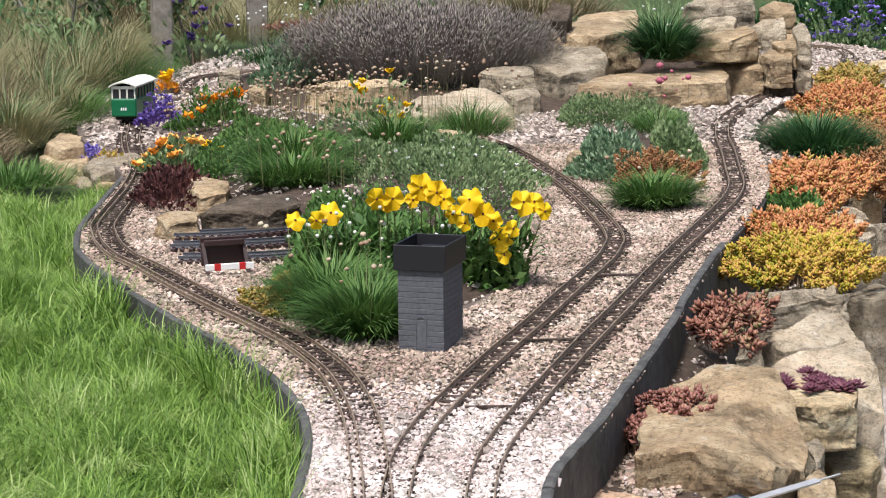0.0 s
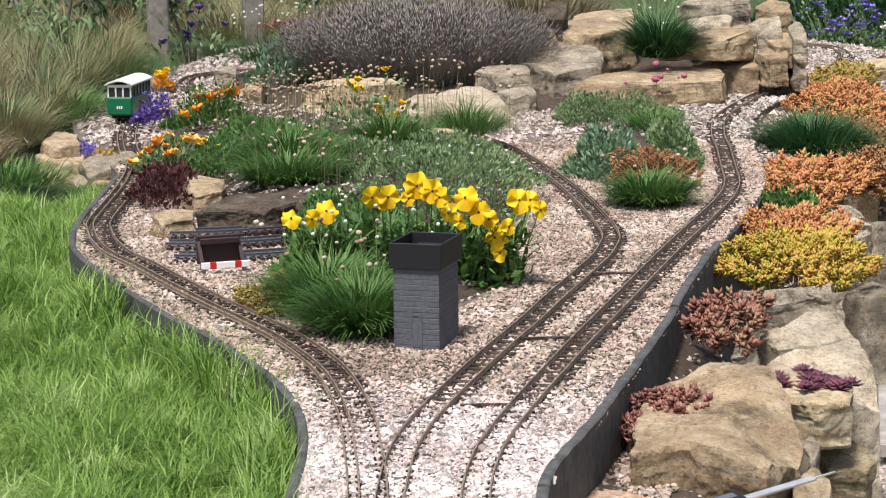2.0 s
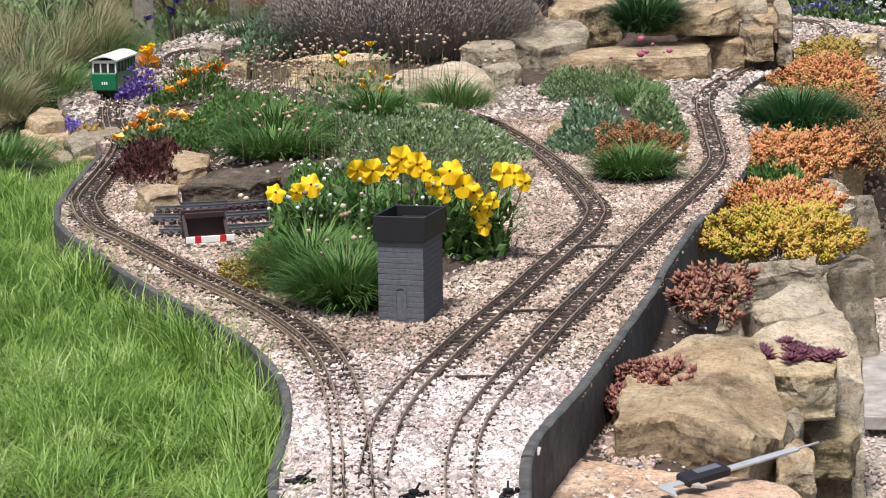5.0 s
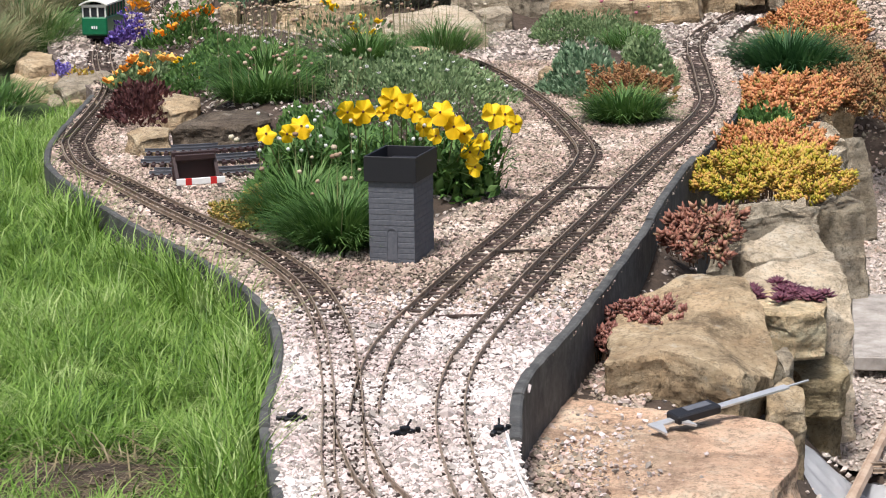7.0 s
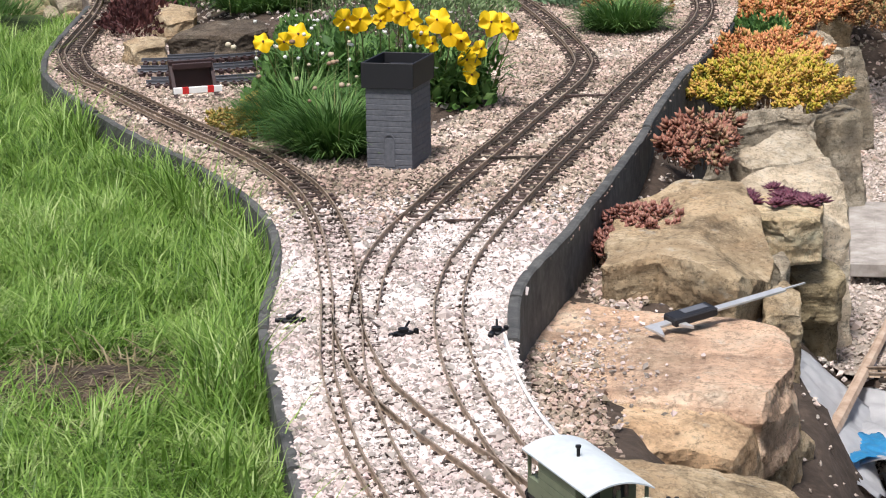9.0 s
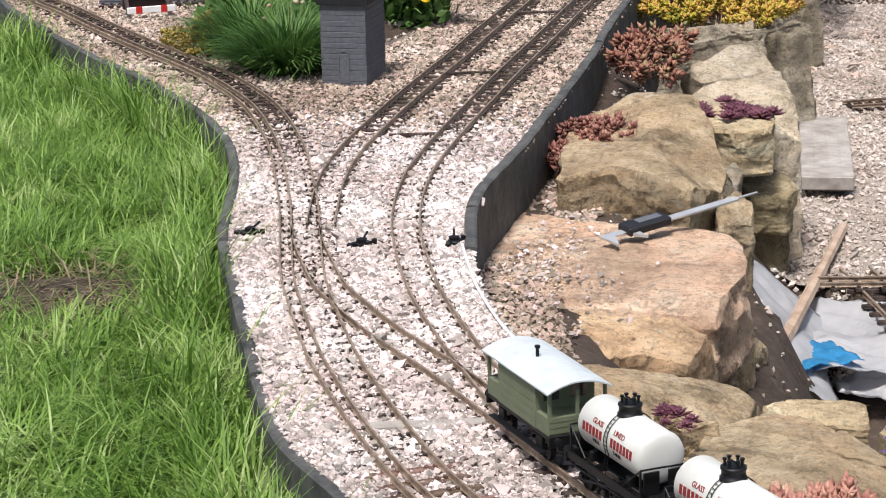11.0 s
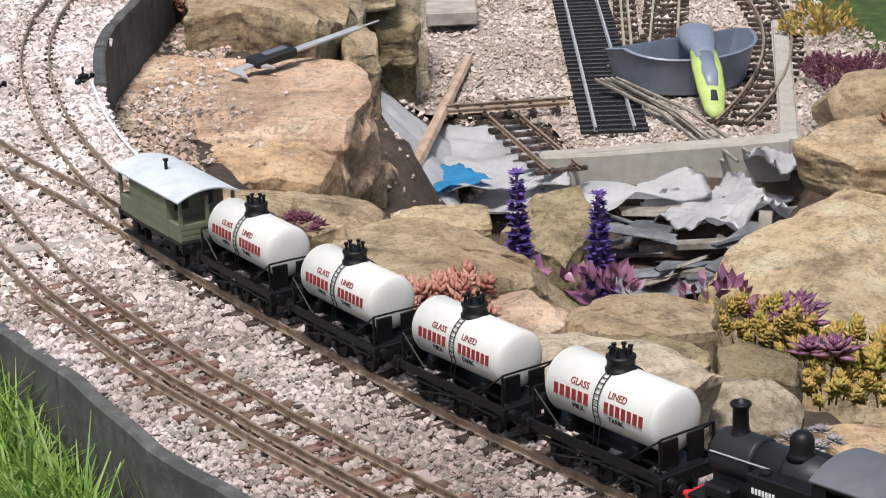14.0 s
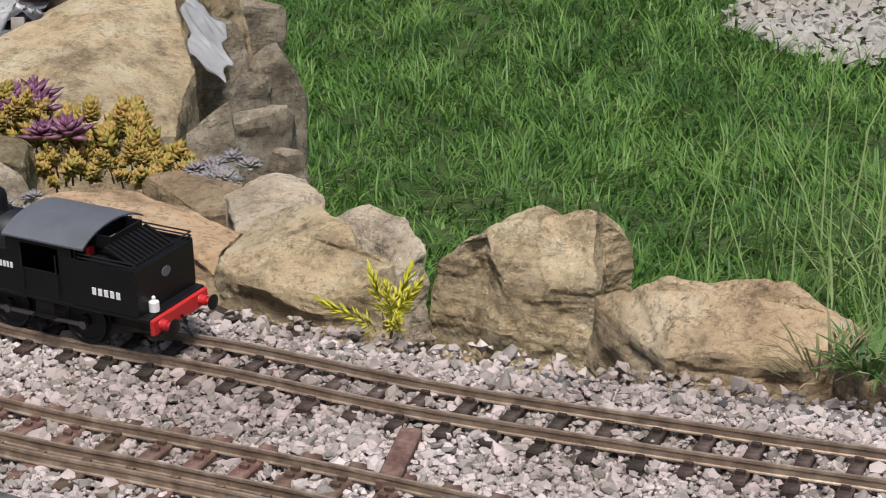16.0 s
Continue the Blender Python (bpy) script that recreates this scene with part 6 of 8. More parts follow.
sheet("plastic_sheet", 0.625, 3.03, -0.322, 0.30, 0.30, -10, M_FELT, "crumpled translucent white plastic sheet below the yard", 0.022, seed=1)
sheet("plastic_sheet", 0.77, 2.89, -0.345, 0.32, 0.14, -4, M_FELT, "crumpled grey-white plastic sheet against the kerb", 0.03, seed=4)
sheet("felt_sheet", 0.935, 2.80, -0.350, 0.17, 0.13, 20, M_FELT, "rumpled dirty white felt sheet over slates", 0.03, seed=2, cat="felt sheet")
sheet("felt_sheet", 1.09, 2.90, -0.315, 0.17, 0.10, 25, M_FELT, "folded white felt tucked behind the big boulder", 0.03, seed=7, cat="felt sheet")
sheet("felt_sheet", 1.128, 2.44, -0.315, 0.05, 0.12, -25, M_FELT, "torn white felt strip draped between boulders", 0.012, seed=9, slope=(-0.9, 0.35), cat="felt sheet")
sheet("plastic_sheet", 0.548, 2.99, -0.285, 0.16, 0.34, -14, M_FELT, "crumpled white plastic sheet against the slab", 0.014, seed=11, slope=(-0.75, 0.0))
sheet("blue_sheet", 0.585, 2.935, -0.312, 0.10, 0.10, 15, M_BLUE, "bright blue plastic bag scrap in the hollow", 0.008, seed=3)

for k in range(40):
    bm = bmesh.new()
    sx, sy, sz = rr.uniform(0.03, 0.09), rr.uniform(0.008, 0.028), rr.uniform(0.003, 0.007)
    box(bm, 0, 0, 0, sx, sy, sz, 0.001)
    for v in bm.verts:
        v.co += Vector((rr.uniform(-1, 1) * sx * 0.12, rr.uniform(-1, 1) * sy * 0.18, 0))
    o = tagged(part("slate_shard", bm, M_SLATE if rr.random() < 0.75 else M_DRIFT), "broken piece of dark slate in the hollow", "slate", "slate shards")
    o.matrix_basis = Matrix.Translation((rr.uniform(0.72, 1.02), rr.uniform(2.55, 2.88), -0.385 + 0.012 * (k % 4))) @ Euler((rr.uniform(-0.35, 0.35), rr.uniform(-0.35, 0.35), rr.uniform(-0.9, 0.9))).to_matrix().to_4x4()
for x, y, z, ln, yw, tl in ((0.955, 2.66, -0.36, 0.09, 60, 65), (0.93, 2.63, -0.37, 0.16, 35, 8), (0.90, 2.70, -0.365, 0.2, -25, 5), (0.87, 2.60, -0.37, 0.15, -35, 5)):
    o = tagged(part("wood_offcut", box(bmesh.new(), 0, 0, 0, ln, 0.018, 0.010, 0.001), M_DRIFT), "short grey wood offcut among the slates", "wood offcut")
    o.matrix_basis = Matrix.Translation((x, y, z)) @ Euler((0, radians(-tl), radians(yw))).to_matrix().to_4x4()

# point levers and the white cable
for x, y, yw in ((-0.137, 2.50, 10), (-0.013, 2.437, 40), (0.088, 2.435, 70)):
    lv = thing("point_lever", pose(x, y, -0.010, 0, 0, yw), "small black point lever half buried in ballast", "point lever", "point levers")
    part("base", box(bmesh.new(), 0, 0, 0.004, 0.020, 0.014, 0.007, 0.001), M_BLACK, lv)
    bm = bmesh.new()
    lathe(bm, [(0.006, 0.007), (0.006, 0.011), (0.003, 0.012)], 10)
    part("weight", bm, M_BLACK, lv)
    bm = bmesh.new()
    rod(bm, (0, 0, 0.008), (0.012, 0.004, 0.016), 0.0014, 6)
    part("handle", bm, M_BLACK, lv)
    part("bracket", box(bmesh.new(), -0.012, 0.002, 0.004, 0.012, 0.006, 0.008, 0.001), M_BLACK, lv)
    part("stud", lathe(bmesh.new(), [(0.003, 0.0), (0.003, 0.009), (0.0012, 0.010)], 8, Matrix.Translation((0.013, -0.006, 0))), M_BLACK, lv)
tagged(part("throw_bar", box(bmesh.new(), -0.095, 2.478, -0.008, 0.095, 0.008, 0.003, 0.0005), M_SLEEPER), "brown wooden throw bar under the rails", "throw bar")

for x, y, ln in ((0.300, 3.937, 0.085), (0.157, 3.406, 0.090), (0.056, 2.986, 0.062)):
    o = tagged(part("tie_bar", box(bmesh.new(), 0, 0, 0, ln, 0.005, 0.004, 0.0006), M_SLEEPER), "thin brown bar lying across the ballast between tracks", "tie bar", "tie bars")
    o.matrix_basis = pose(x, y, -0.0045, 0, 0, 1)
bm = bmesh.new()
box(bm, 0, 0, 0, 0.100, 0.014, 0.005, 0.001)
bmesh.ops.subdivide_edges(bm, edges=[e for e in bm.edges if e.calc_length() > 0.05], cuts=6)
for v in bm.verts:
    v.co += Vector((0, noise.noise(v.co * 60) * 0.0012, noise.noise(v.co * 50) * 0.0006))
o = tagged(part("timber_strip", bm, M_WOOD), "pale bleached timber strip bedded in the ballast", "timber strip")
o.matrix_basis = pose(0.040, 1.843, -0.0072, 0, 0, 2)


def wire(name, pts, r, mat, label, cat):
    line = spline(pts, 0.012)
    bm = bmesh.new()
    prev = None
    for i, p in enumerate(line):
        d = line[min(i + 1, len(line) - 1)] - line[max(i - 1, 0)]
        m = Matrix.Translation(p) @ Vector(d).to_track_quat("Z", "Y").to_matrix().to_4x4()
        ring = [bm.verts.new(m @ Vector((r * math.cos(a), r * math.sin(a), 0))) for a in [math.pi * k / 3 for k in range(6)]]
        if prev:
            for k in range(6):
                bm.faces.new((prev[k], prev[(k + 1) % 6], ring[(k + 1) % 6], ring[k]))
        prev = ring
    return tagged(part(name, bm, mat, smooth=True), label, cat)


wire("cable", [(0.096, 2.42, -0.004), (0.099, 2.33, -0.003), (0.104, 2.235, -0.002), (0.123, 2.10, -0.004), (0.150, 1.99, -0.003), (0.185, 1.84, -0.004), (0.215, 1.70, -0.006)], 0.0016, M_WHITE, "thin white cable along the ballast edge", "cable")
wire("cable", [(0.094, 2.40, -0.005), (0.108, 2.20, -0.004), (0.140, 2.03, -0.005), (0.170, 1.90, -0.006), (0.20, 1.76, -0.008)], 0.0012, M_STEEL, "thin grey cable along the ballast edge", "cable")
o = thing("loose_sleeper", pose(0.560, 0.790, -0.006, 0, 0, 50), "loose reddish wooden sleeper across the ballast", "sleeper")
part("plank", box(bmesh.new(), 0, 0, 0, 0.060, 0.012, 0.007, 0.001), M_SLEEPER_RED, o)

# fence posts and stake
for x, y, h, w, lean in ((-1.01, 8.6, 0.75, 0.070, 0), (-1.31, 8.9, 0.60, 0.045, 4), (-1.05, 8.75, 0.75, 0.04, 0), (-0.72, 9.3, 0.75, 0.08, 0), (-1.02, 5.82, 0.10, 0.022, 3)):
    bm = bmesh.new()
    box(bm, 0, 0, h / 2, w, w * 0.9, h, w * 0.08)
    bmesh.ops.subdivide_edges(bm, edges=[e for e in bm.edges if e.calc_length() > 0.06], cuts=6)
    for v in bm.verts:
        v.co += Vector((noise.noise(v.co * 9) * w * 0.06, noise.noise(v.co * 11 + Vector((3, 0, 0))) * w * 0.06, 0))
    o = tagged(part("fence_post", bm, M_POST), "weathered grey timber fence post", "fence post", "fence posts")
    o.matrix_basis = pose(x, y, -0.17, 0, lean, 12)


# ---- plants ----
BLADE_V = np.array([(-0.5, 0, 0), (0.5, 0, 0), (-0.38, 0.12, 0.6), (0.38, 0.12, 0.6), (0, 0.5, 1.0)])
BLADE_F = np.array([(0, 1, 3), (0, 3, 2), (2, 3, 4)])
LEAF_V = np.array([(0, 0, 0), (-0.45, 0.0, 0.5), (0, -0.10, 0.55), (0.45, 0.0, 0.5), (0, 0.12, 1.0)])
LEAF_F = np.array([(0, 2, 1), (0, 3, 2), (1, 2, 4), (2, 3, 4)])
FAT_V = np.array([(0, 0, 0), (0.5, -0.2, 0.5), (0, 0.38, 0.5), (-0.5, -0.2, 0.5), (0, 0, 1.0)])
FAT_F = np.array([(0, 2, 1), (0, 3, 2), (0, 1, 3), (4, 1, 2), (4, 2, 3), (4, 3, 1)])
g = (1 + 5 ** 0.5) / 2
ICO_V = np.array([(-1, g, 0), (1, g, 0), (-1, -g, 0), (1, -g, 0), (0, -1, g), (0, 1, g), (0, -1, -g), (0, 1, -g), (g, 0, -1), (g, 0, 1), (-g, 0, -1), (-g, 0, 1)]) / math.hypot(1, g)
ICO_F = np.array([(0, 11, 5), (0, 5, 1), (0, 1, 7), (0, 7, 10), (0, 10, 11), (1, 5, 9), (5, 11, 4), (11, 10, 2), (10, 7, 6), (7, 1, 8), (3, 9, 4), (3, 4, 2), (3, 2, 6), (3, 6, 8), (3, 8, 9), (4, 9, 5), (2, 4, 11), (6, 2, 10), (8, 6, 7), (9, 8, 1)])
OCT_V = np.array([(1, 0, 0), (-1, 0, 0), (0, 1, 0), (0, -1, 0), (0, 0, 1), (0, 0, -1)], float)
OCT_F = np.array([(0, 2, 4), (2, 1, 4), (1, 3, 4), (3, 0, 4), (2, 0, 5), (1, 2, 5), (3, 1, 5), (0, 3, 5)])


def aim(az, tilt, roll=None):
    """Turns that lean +z by tilt towards azimuth az."""
    ca, sa, ct, st = np.cos(az), np.sin(az), np.cos(tilt), np.sin(tilt)
    z = np.stack([ca * st, sa * st, ct], 1)
    y = np.stack([ca * ct, sa * ct, -st], 1)
    x = np.cross(y, z)
    if roll is not None:
        c, s = np.cos(roll)[:, None], np.sin(roll)[:, None]
        x, y = c * x + s * y, c * y - s * x
    return np.stack([x, y, z], 2)


def inst(bv, bf, R, scale, pos):
    """Many copies of a small shape in one mesh."""
    n, k = len(pos), len(bv)
    v = np.einsum("nij,nkj->nki", R, bv[None] * scale[:, None, :]) + pos[:, None, :]
    f = (bf[None] + (np.arange(n) * k)[:, None, None]).reshape(-1, bf.shape[1])
    return v.reshape(-1, 3), f


def tri_only(f):
    """Splits mixed quads, of which some repeat their last corner, into triangles."""
    if f.shape[1] == 3:
        return f
    a = f[:, [0, 1, 2]]
    b = f[f[:, 2] != f[:, 3]][:, [0, 2, 3]]
    return np.vstack([a, b])


def leaves(name, parts, mat, parent, label=""):
    vs, fs, o = [], [], 0
    for v, f in parts:
        vs.append(v)
        fs.append(tri_only(f) + o)
        o += len(v)
    ob = link_mesh(name, np.vstack(vs), np.vstack(fs), mat, True)
    ob.parent = parent
    if label:
        ob["label"] = label
    ob["kind"] = "stuff"
    return ob


def dome(n, rx, ry, h, rng, inner=0.35):
    """Points and outward leanings inside a low dome."""
    a = rng.uniform(0, 2 * math.pi, n)
    r = np.sqrt(rng.uniform(0, 1, n))
    wob = 1 + 0.18 * np.sin(3 * a + rng.uniform(0, 6)) + 0.10 * np.sin(7 * a + rng.uniform(0, 6))
    top = h * np.sqrt(np.clip(1 - r ** 2, 0.02, 1)) * (0.75 + 0.35 * np.sin(r * 5 + a * 2))
    z = top * rng.uniform(inner, 1, n)
    return np.stack([rx * r * wob * np.cos(a), ry * r * wob * np.sin(a), z], 1), a, r


def on_soil(x, y, z):
    return max(z, float(mound_z(np.array([[x, y]]))[0]) - 0.005) if y > 3.35 and x < 0.62 else z


def tuft(name, x, y, z, rx, ry, h, n, mat, label, cat="plant", width=0.0022, seed=0, flowers=0, fmat=None, fh=1.3):
    rng = np.random.default_rng(seed + 100)
    root = thing(name, Matrix.Translation((x, y, on_soil(x, y, z))), label, cat)
    a = rng.uniform(0, 2 * math.pi, n)
    r = np.sqrt(rng.uniform(0, 1, n))
    pos = np.stack([rx * 0.75 * r * np.cos(a), ry * 0.75 * r * np.sin(a), rng.uniform(0, 0.12 * h, n)], 1)
    tilt = 0.15 + 0.85 * r * rng.uniform(0.5, 1.2, n)
    ln = h * rng.uniform(0.6, 1.12, n) * (1.08 - 0.15 * r)
    sc = np.stack([np.full(n, width) * rng.uniform(0.7, 1.3, n), ln, ln], 1)
    sc[:, 1] *= rng.uniform(0.4, 1.2, n)
    blades = [inst(BLADE_V, BLADE_F, aim(a + rng.normal(0, 0.5, n), tilt), sc, pos)]
    leaves("leaves", blades, mat, root)
    if flowers:
        stems_and_heads(root, rng, flowers, rx, ry, h * fh, fmat)
    return root


def stems_and_heads(root, rng, n, rx, ry, h, fmat, head=0.0048, stem_mat=None):
    a = rng.uniform(0, 2 * math.pi, n)
    r = np.sqrt(rng.uniform(0, 1, n))
    pos = np.stack([rx * r * np.cos(a), ry * r * np.sin(a), np.zeros(n)], 1)
    tilt = rng.uniform(0, 0.28, n)
    az = a + rng.normal(0, 0.8, n)
    ln = h * rng.uniform(0.65, 1.1, n)
    R = aim(az, tilt)
    leaves("stem", [inst(BLADE_V * (1, 0.05, 1), BLADE_F, R, np.stack([np.full(n, 0.0016), ln, ln], 1), pos)], stem_mat or M_STEM, root)
    tip = pos + R[:, :, 2] * ln[:, None] + R[:, :, 1] * (ln * 0.02)[:, None]
    hs = head * rng.uniform(0.7, 1.25, n)
    leaves("flower_head", [inst(ICO_V * (1, 1, 0.85), ICO_F, aim(az, tilt), np.stack([hs] * 3, 1), tip)], fmat, root)


def bush(name, x, y, z, rx, ry, h, n, leaf, mat, label, cat="plant", seed=0, upright=0.4, inner=0.3, flowers=0, fmat=None, fsize=0.006, stems=0, yaw=0):
    rng = np.random.default_rng(seed + 300)
    root = thing(name, pose(x, y, on_soil(x, y, z), 0, 0, yaw), label, cat)
    pos, a, r = dome(n, rx, ry, h, rng, inner)
    tilt = np.clip(r * 1.1 + rng.normal(0, 0.45, n), 0, 2.0) * (1 - upright) + 0.1
    ln = leaf * rng.uniform(0.6, 1.3, n)
    sc = np.stack([ln * 0.55, ln * 0.8, ln], 1)
    leaves("leaves", [inst(LEAF_V, LEAF_F, aim(a + rng.normal(0, 0.9, n), tilt, rng.uniform(0, 6, n)), sc, pos)], mat, root)
    if stems:
        p2, a2, r2 = dome(stems, rx * 0.9, ry * 0.9, h * 0.9, rng)
        base = p2 * (0.5, 0.5, 0)
        d = p2 - base
        ln = np.linalg.norm(d, axis=1)
        R = aim(np.arctan2(d[:, 1], d[:, 0]), np.arccos(np.clip(d[:, 2] / ln, -1, 1)))
        leaves("stem", [inst(BLADE_V * (1, 0.1, 1), BLADE_F, R, np.stack([np.full(stems, 0.003), ln, ln], 1), base)], M_STEM_BROWN, root)
    if flowers:
        p3, a3, r3 = dome(flowers, rx, ry, h * 1.06, rng, 0.9)
        hs = fsize * rng.uniform(0.7, 1.3, flowers)
        k = flowers * 5
        q5 = np.repeat(p3, 5, 0)
        az = np.tile(np.arange(5) * 2 * math.pi / 5, flowers) + np.repeat(rng.uniform(0, 6, flowers), 5)
        leaves("flower", [inst(LEAF_V, LEAF_F, aim(az, rng.uniform(0.35, 0.95, k)), np.stack([np.repeat(hs, 5) * 1.25, np.repeat(hs, 5), np.repeat(hs, 5)], 1), q5)], fmat, root)
    return root


def sedum(name, x, y, z, rx, ry, h, n, mat, label, cat="sedum", seed=0, head=0.010, leaf=0.006, per=16, yaw=0, spiky=False):
    """A mat of upright shoots, each a whorl of fat little leaves."""
    rng = np.random.default_rng(seed + 500)
    root = thing(name, pose(x, y, on_soil(x, y, z), 0, 0, yaw), label, cat)
    per = per if spiky else int(per * 1.35)
    pos, a, r = dome(n, rx, ry, h, rng, 0.55)
    pos[:, 2] = h * (0.35 + 0.65 * (1 - r ** 3)) * rng.uniform(0.6, 1.0, n) * (0.8 + 0.35 * np.sin(pos[:, 0] * 60 + seed) * np.sin(pos[:, 1] * 50))
    tilt = np.clip(0.9 * r + rng.normal(0, 0.25, n), 0, 1.3)
    R = aim(a + rng.normal(0, 0.6, n), tilt)
    k = n * per
    i = np.tile(np.arange(per), n)
    Rr = np.repeat(R, per, 0)
    size = np.repeat(rng.uniform(0.7, 1.25, n), per)
    u = i / per
    ang = i * 2.4 + np.repeat(rng.uniform(0, 6, n), per)
    local = aim(ang, (1.25 if not spiky else 1.0) - 0.95 * u + rng.normal(0, 0.1, k))
    p = np.repeat(pos, per, 0) + np.einsum("nij,nj->ni", Rr, np.stack([0 * u, 0 * u, head * (u * (1.6 if not spiky else 3.2))], 1)) * size[:, None]
    ln = (leaf if spiky else leaf * 0.82) * size * rng.uniform(0.8, 1.2, k)
    wd = ln * (0.60 if not spiky else 0.22)
    leaves("shoot_mass", [inst(FAT_V, FAT_F, np.einsum("nij,njk->nik", Rr, local), np.stack([wd, wd, ln], 1), p)], mat, root)
    base = pos * (0.9, 0.9, 0)
    d = pos - base
    ln = np.linalg.norm(d, axis=1) + 1e-4
    leaves("stem", [inst(BLADE_V * (1, 0.1, 1), BLADE_F, aim(np.arctan2(d[:, 1], d[:, 0]), np.arccos(np.clip(d[:, 2] / ln, -1, 1))), np.stack([np.full(n, 0.002), ln, ln], 1), base)], M_STEM_BROWN, root)
    return root


def rosettes(name, x, y, z, rx, ry, n, size, mat, label, cat="houseleek", seed=0, yaw=0):
    """Houseleeks: flat rosettes of pointed leaves."""
    rng = np.random.default_rng(seed + 700)
    root = thing(name, pose(x, y, on_soil(x, y, z), 0, 0, yaw), label, cat)
    for j in range(n):
        a, r = rng.uniform(0, 6.28), math.sqrt(rng.uniform(0, 1))
        s = size * rng.uniform(0.65, 1.3)
        per = 26
        i = np.arange(per)
        u = i / per
        tl = 1.35 - 1.15 * u + rng.normal(0, 0.05, per)
        ln = s * (1.0 - 0.62 * u)
        c = np.tile((rx * r * math.cos(a), ry * r * math.sin(a), s * 0.12 * rng.uniform(0, 1.5)), (per, 1)) + np.stack([0 * u, 0 * u, s * 0.25 * u], 1)
        leaves("rosette", [inst(FAT_V, FAT_F, aim(i * 2.4 + a, tl), np.stack([ln * 0.42, ln * 0.30, ln], 1), c)], mat, root)
    return root


def spike(x, y, z, h, label, seed=0):
    """Bugle: dense purple whorls up a square stem over bronze leaves."""
    rng = np.random.default_rng(seed)
    root = thing("bugle_flower", Matrix.Translation((x, y, z)), label, "flower", "bugle flower spikes")
    bm = bmesh.new()
    rod(bm, (0, 0, 0), (0, 0, h), 0.0016, 5)
    part("stem", bm, M_PURPLE_LEAF, root)
    n = 430
    u = rng.uniform(0.12, 1.0, n)
    az = rng.uniform(0, 6.28, n)
    rad = 0.0085 * (1.15 - 0.75 * u)
    pos = np.stack([rad * np.cos(az) * 0.4, rad * np.sin(az) * 0.4, h * np.round(u * 13) / 13 + rng.normal(0, 0.001, n)], 1)
    ln = 0.0125 * (1.25 - 0.6 * u) * rng.uniform(0.7, 1.2, n)
    leaves("petals", [inst(LEAF_V, LEAF_F, aim(az, 1.05 + rng.normal(0, 0.25, n)), np.stack([ln * 0.6, ln, ln], 1), pos)], M_VIOLET, root)
    n = 14
    az = rng.uniform(0, 6.28, n)
    ln = 0.035 * rng.uniform(0.6, 1.2, n)
    leaves("leaves", [inst(LEAF_V, LEAF_F, aim(az, rng.uniform(0.9, 1.45, n)), np.stack([ln * 0.9, ln, ln], 1), np.zeros((n, 3)) + (0, 0, 0.004))], M_PURPLE_LEAF, root)


M_STEM = leafy("pale_green_stem", [(0.16, 0.18, 0.07), (0.26, 0.25, 0.12)], trans=0.1)
M_STEM_BROWN = leafy("brown_stem", [(0.10, 0.06, 0.04), (0.20, 0.13, 0.08)], trans=0.0)
M_GREEN = leafy("fresh_green_leaf", [(0.03, 0.08, 0.02), (0.08, 0.17, 0.04), (0.17, 0.29, 0.08)])
M_DEEP = leafy("deep_green_leaf", [(0.016, 0.05, 0.018), (0.04, 0.11, 0.035), (0.10, 0.20, 0.07)])
M_GREYGREEN = leafy("grey_green_leaf", [(0.05, 0.10, 0.035), (0.16, 0.24, 0.10), (0.31, 0.39, 0.20)])
M_BLUEGREEN = leafy("blue_green_leaf", [(0.04, 0.10, 0.045), (0.17, 0.27, 0.15), (0.38, 0.47, 0.32)])
M_LAVENDER = leafy("faded_lavender", [(0.085, 0.085, 0.06), (0.20, 0.175, 0.15), (0.30, 0.255, 0.25), (0.36, 0.36, 0.26)], trans=0.1)
M_LAVBASE = leafy("lavender_leaf", [(0.05, 0.07, 0.045), (0.11, 0.14, 0.10), (0.17, 0.19, 0.15)], trans=0.1)
M_SED_RED = leafy("red_sedum", [(0.11, 0.05, 0.03), (0.25, 0.10, 0.07), (0.37, 0.19, 0.13), (0.22, 0.21, 0.09)], rough=0.5, trans=0.1)
M_SED_PINK = leafy("pink_sedum", [(0.24, 0.09, 0.07), (0.42, 0.20, 0.15), (0.52, 0.32, 0.24)], rough=0.5, trans=0.1)
M_SED_BROWN = leafy("russet_sedum", [(0.14, 0.055, 0.025), (0.28, 0.12, 0.05), (0.36, 0.20, 0.09), (0.17, 0.18, 0.06)], trans=0.1)
M_SED_ORANGE = leafy("orange_sedum", [(0.15, 0.20, 0.04), (0.44, 0.165, 0.06), (0.60, 0.27, 0.13), (0.42, 0.37, 0.08)], trans=0.12)
M_SED_YELLOW = leafy("golden_sedum", [(0.16, 0.19, 0.03), (0.40, 0.33, 0.03), (0.55, 0.30, 0.09), (0.50, 0.46, 0.06)], trans=0.12)
M_SED_GOLD = leafy("olive_gold_sedum", [(0.12, 0.14, 0.03), (0.29, 0.24, 0.05), (0.46, 0.28, 0.09), (0.27, 0.30, 0.07)], trans=0.12)
M_SED_LIME = leafy("bright_yellow_sedum", [(0.45, 0.42, 0.03), (0.62, 0.58, 0.05), (0.70, 0.66, 0.14)], trans=0.15)
M_SEMP_PURPLE = leafy("purple_houseleek", [(0.07, 0.02, 0.035), (0.15, 0.045, 0.075), (0.24, 0.10, 0.13)], rough=0.4, trans=0.05)
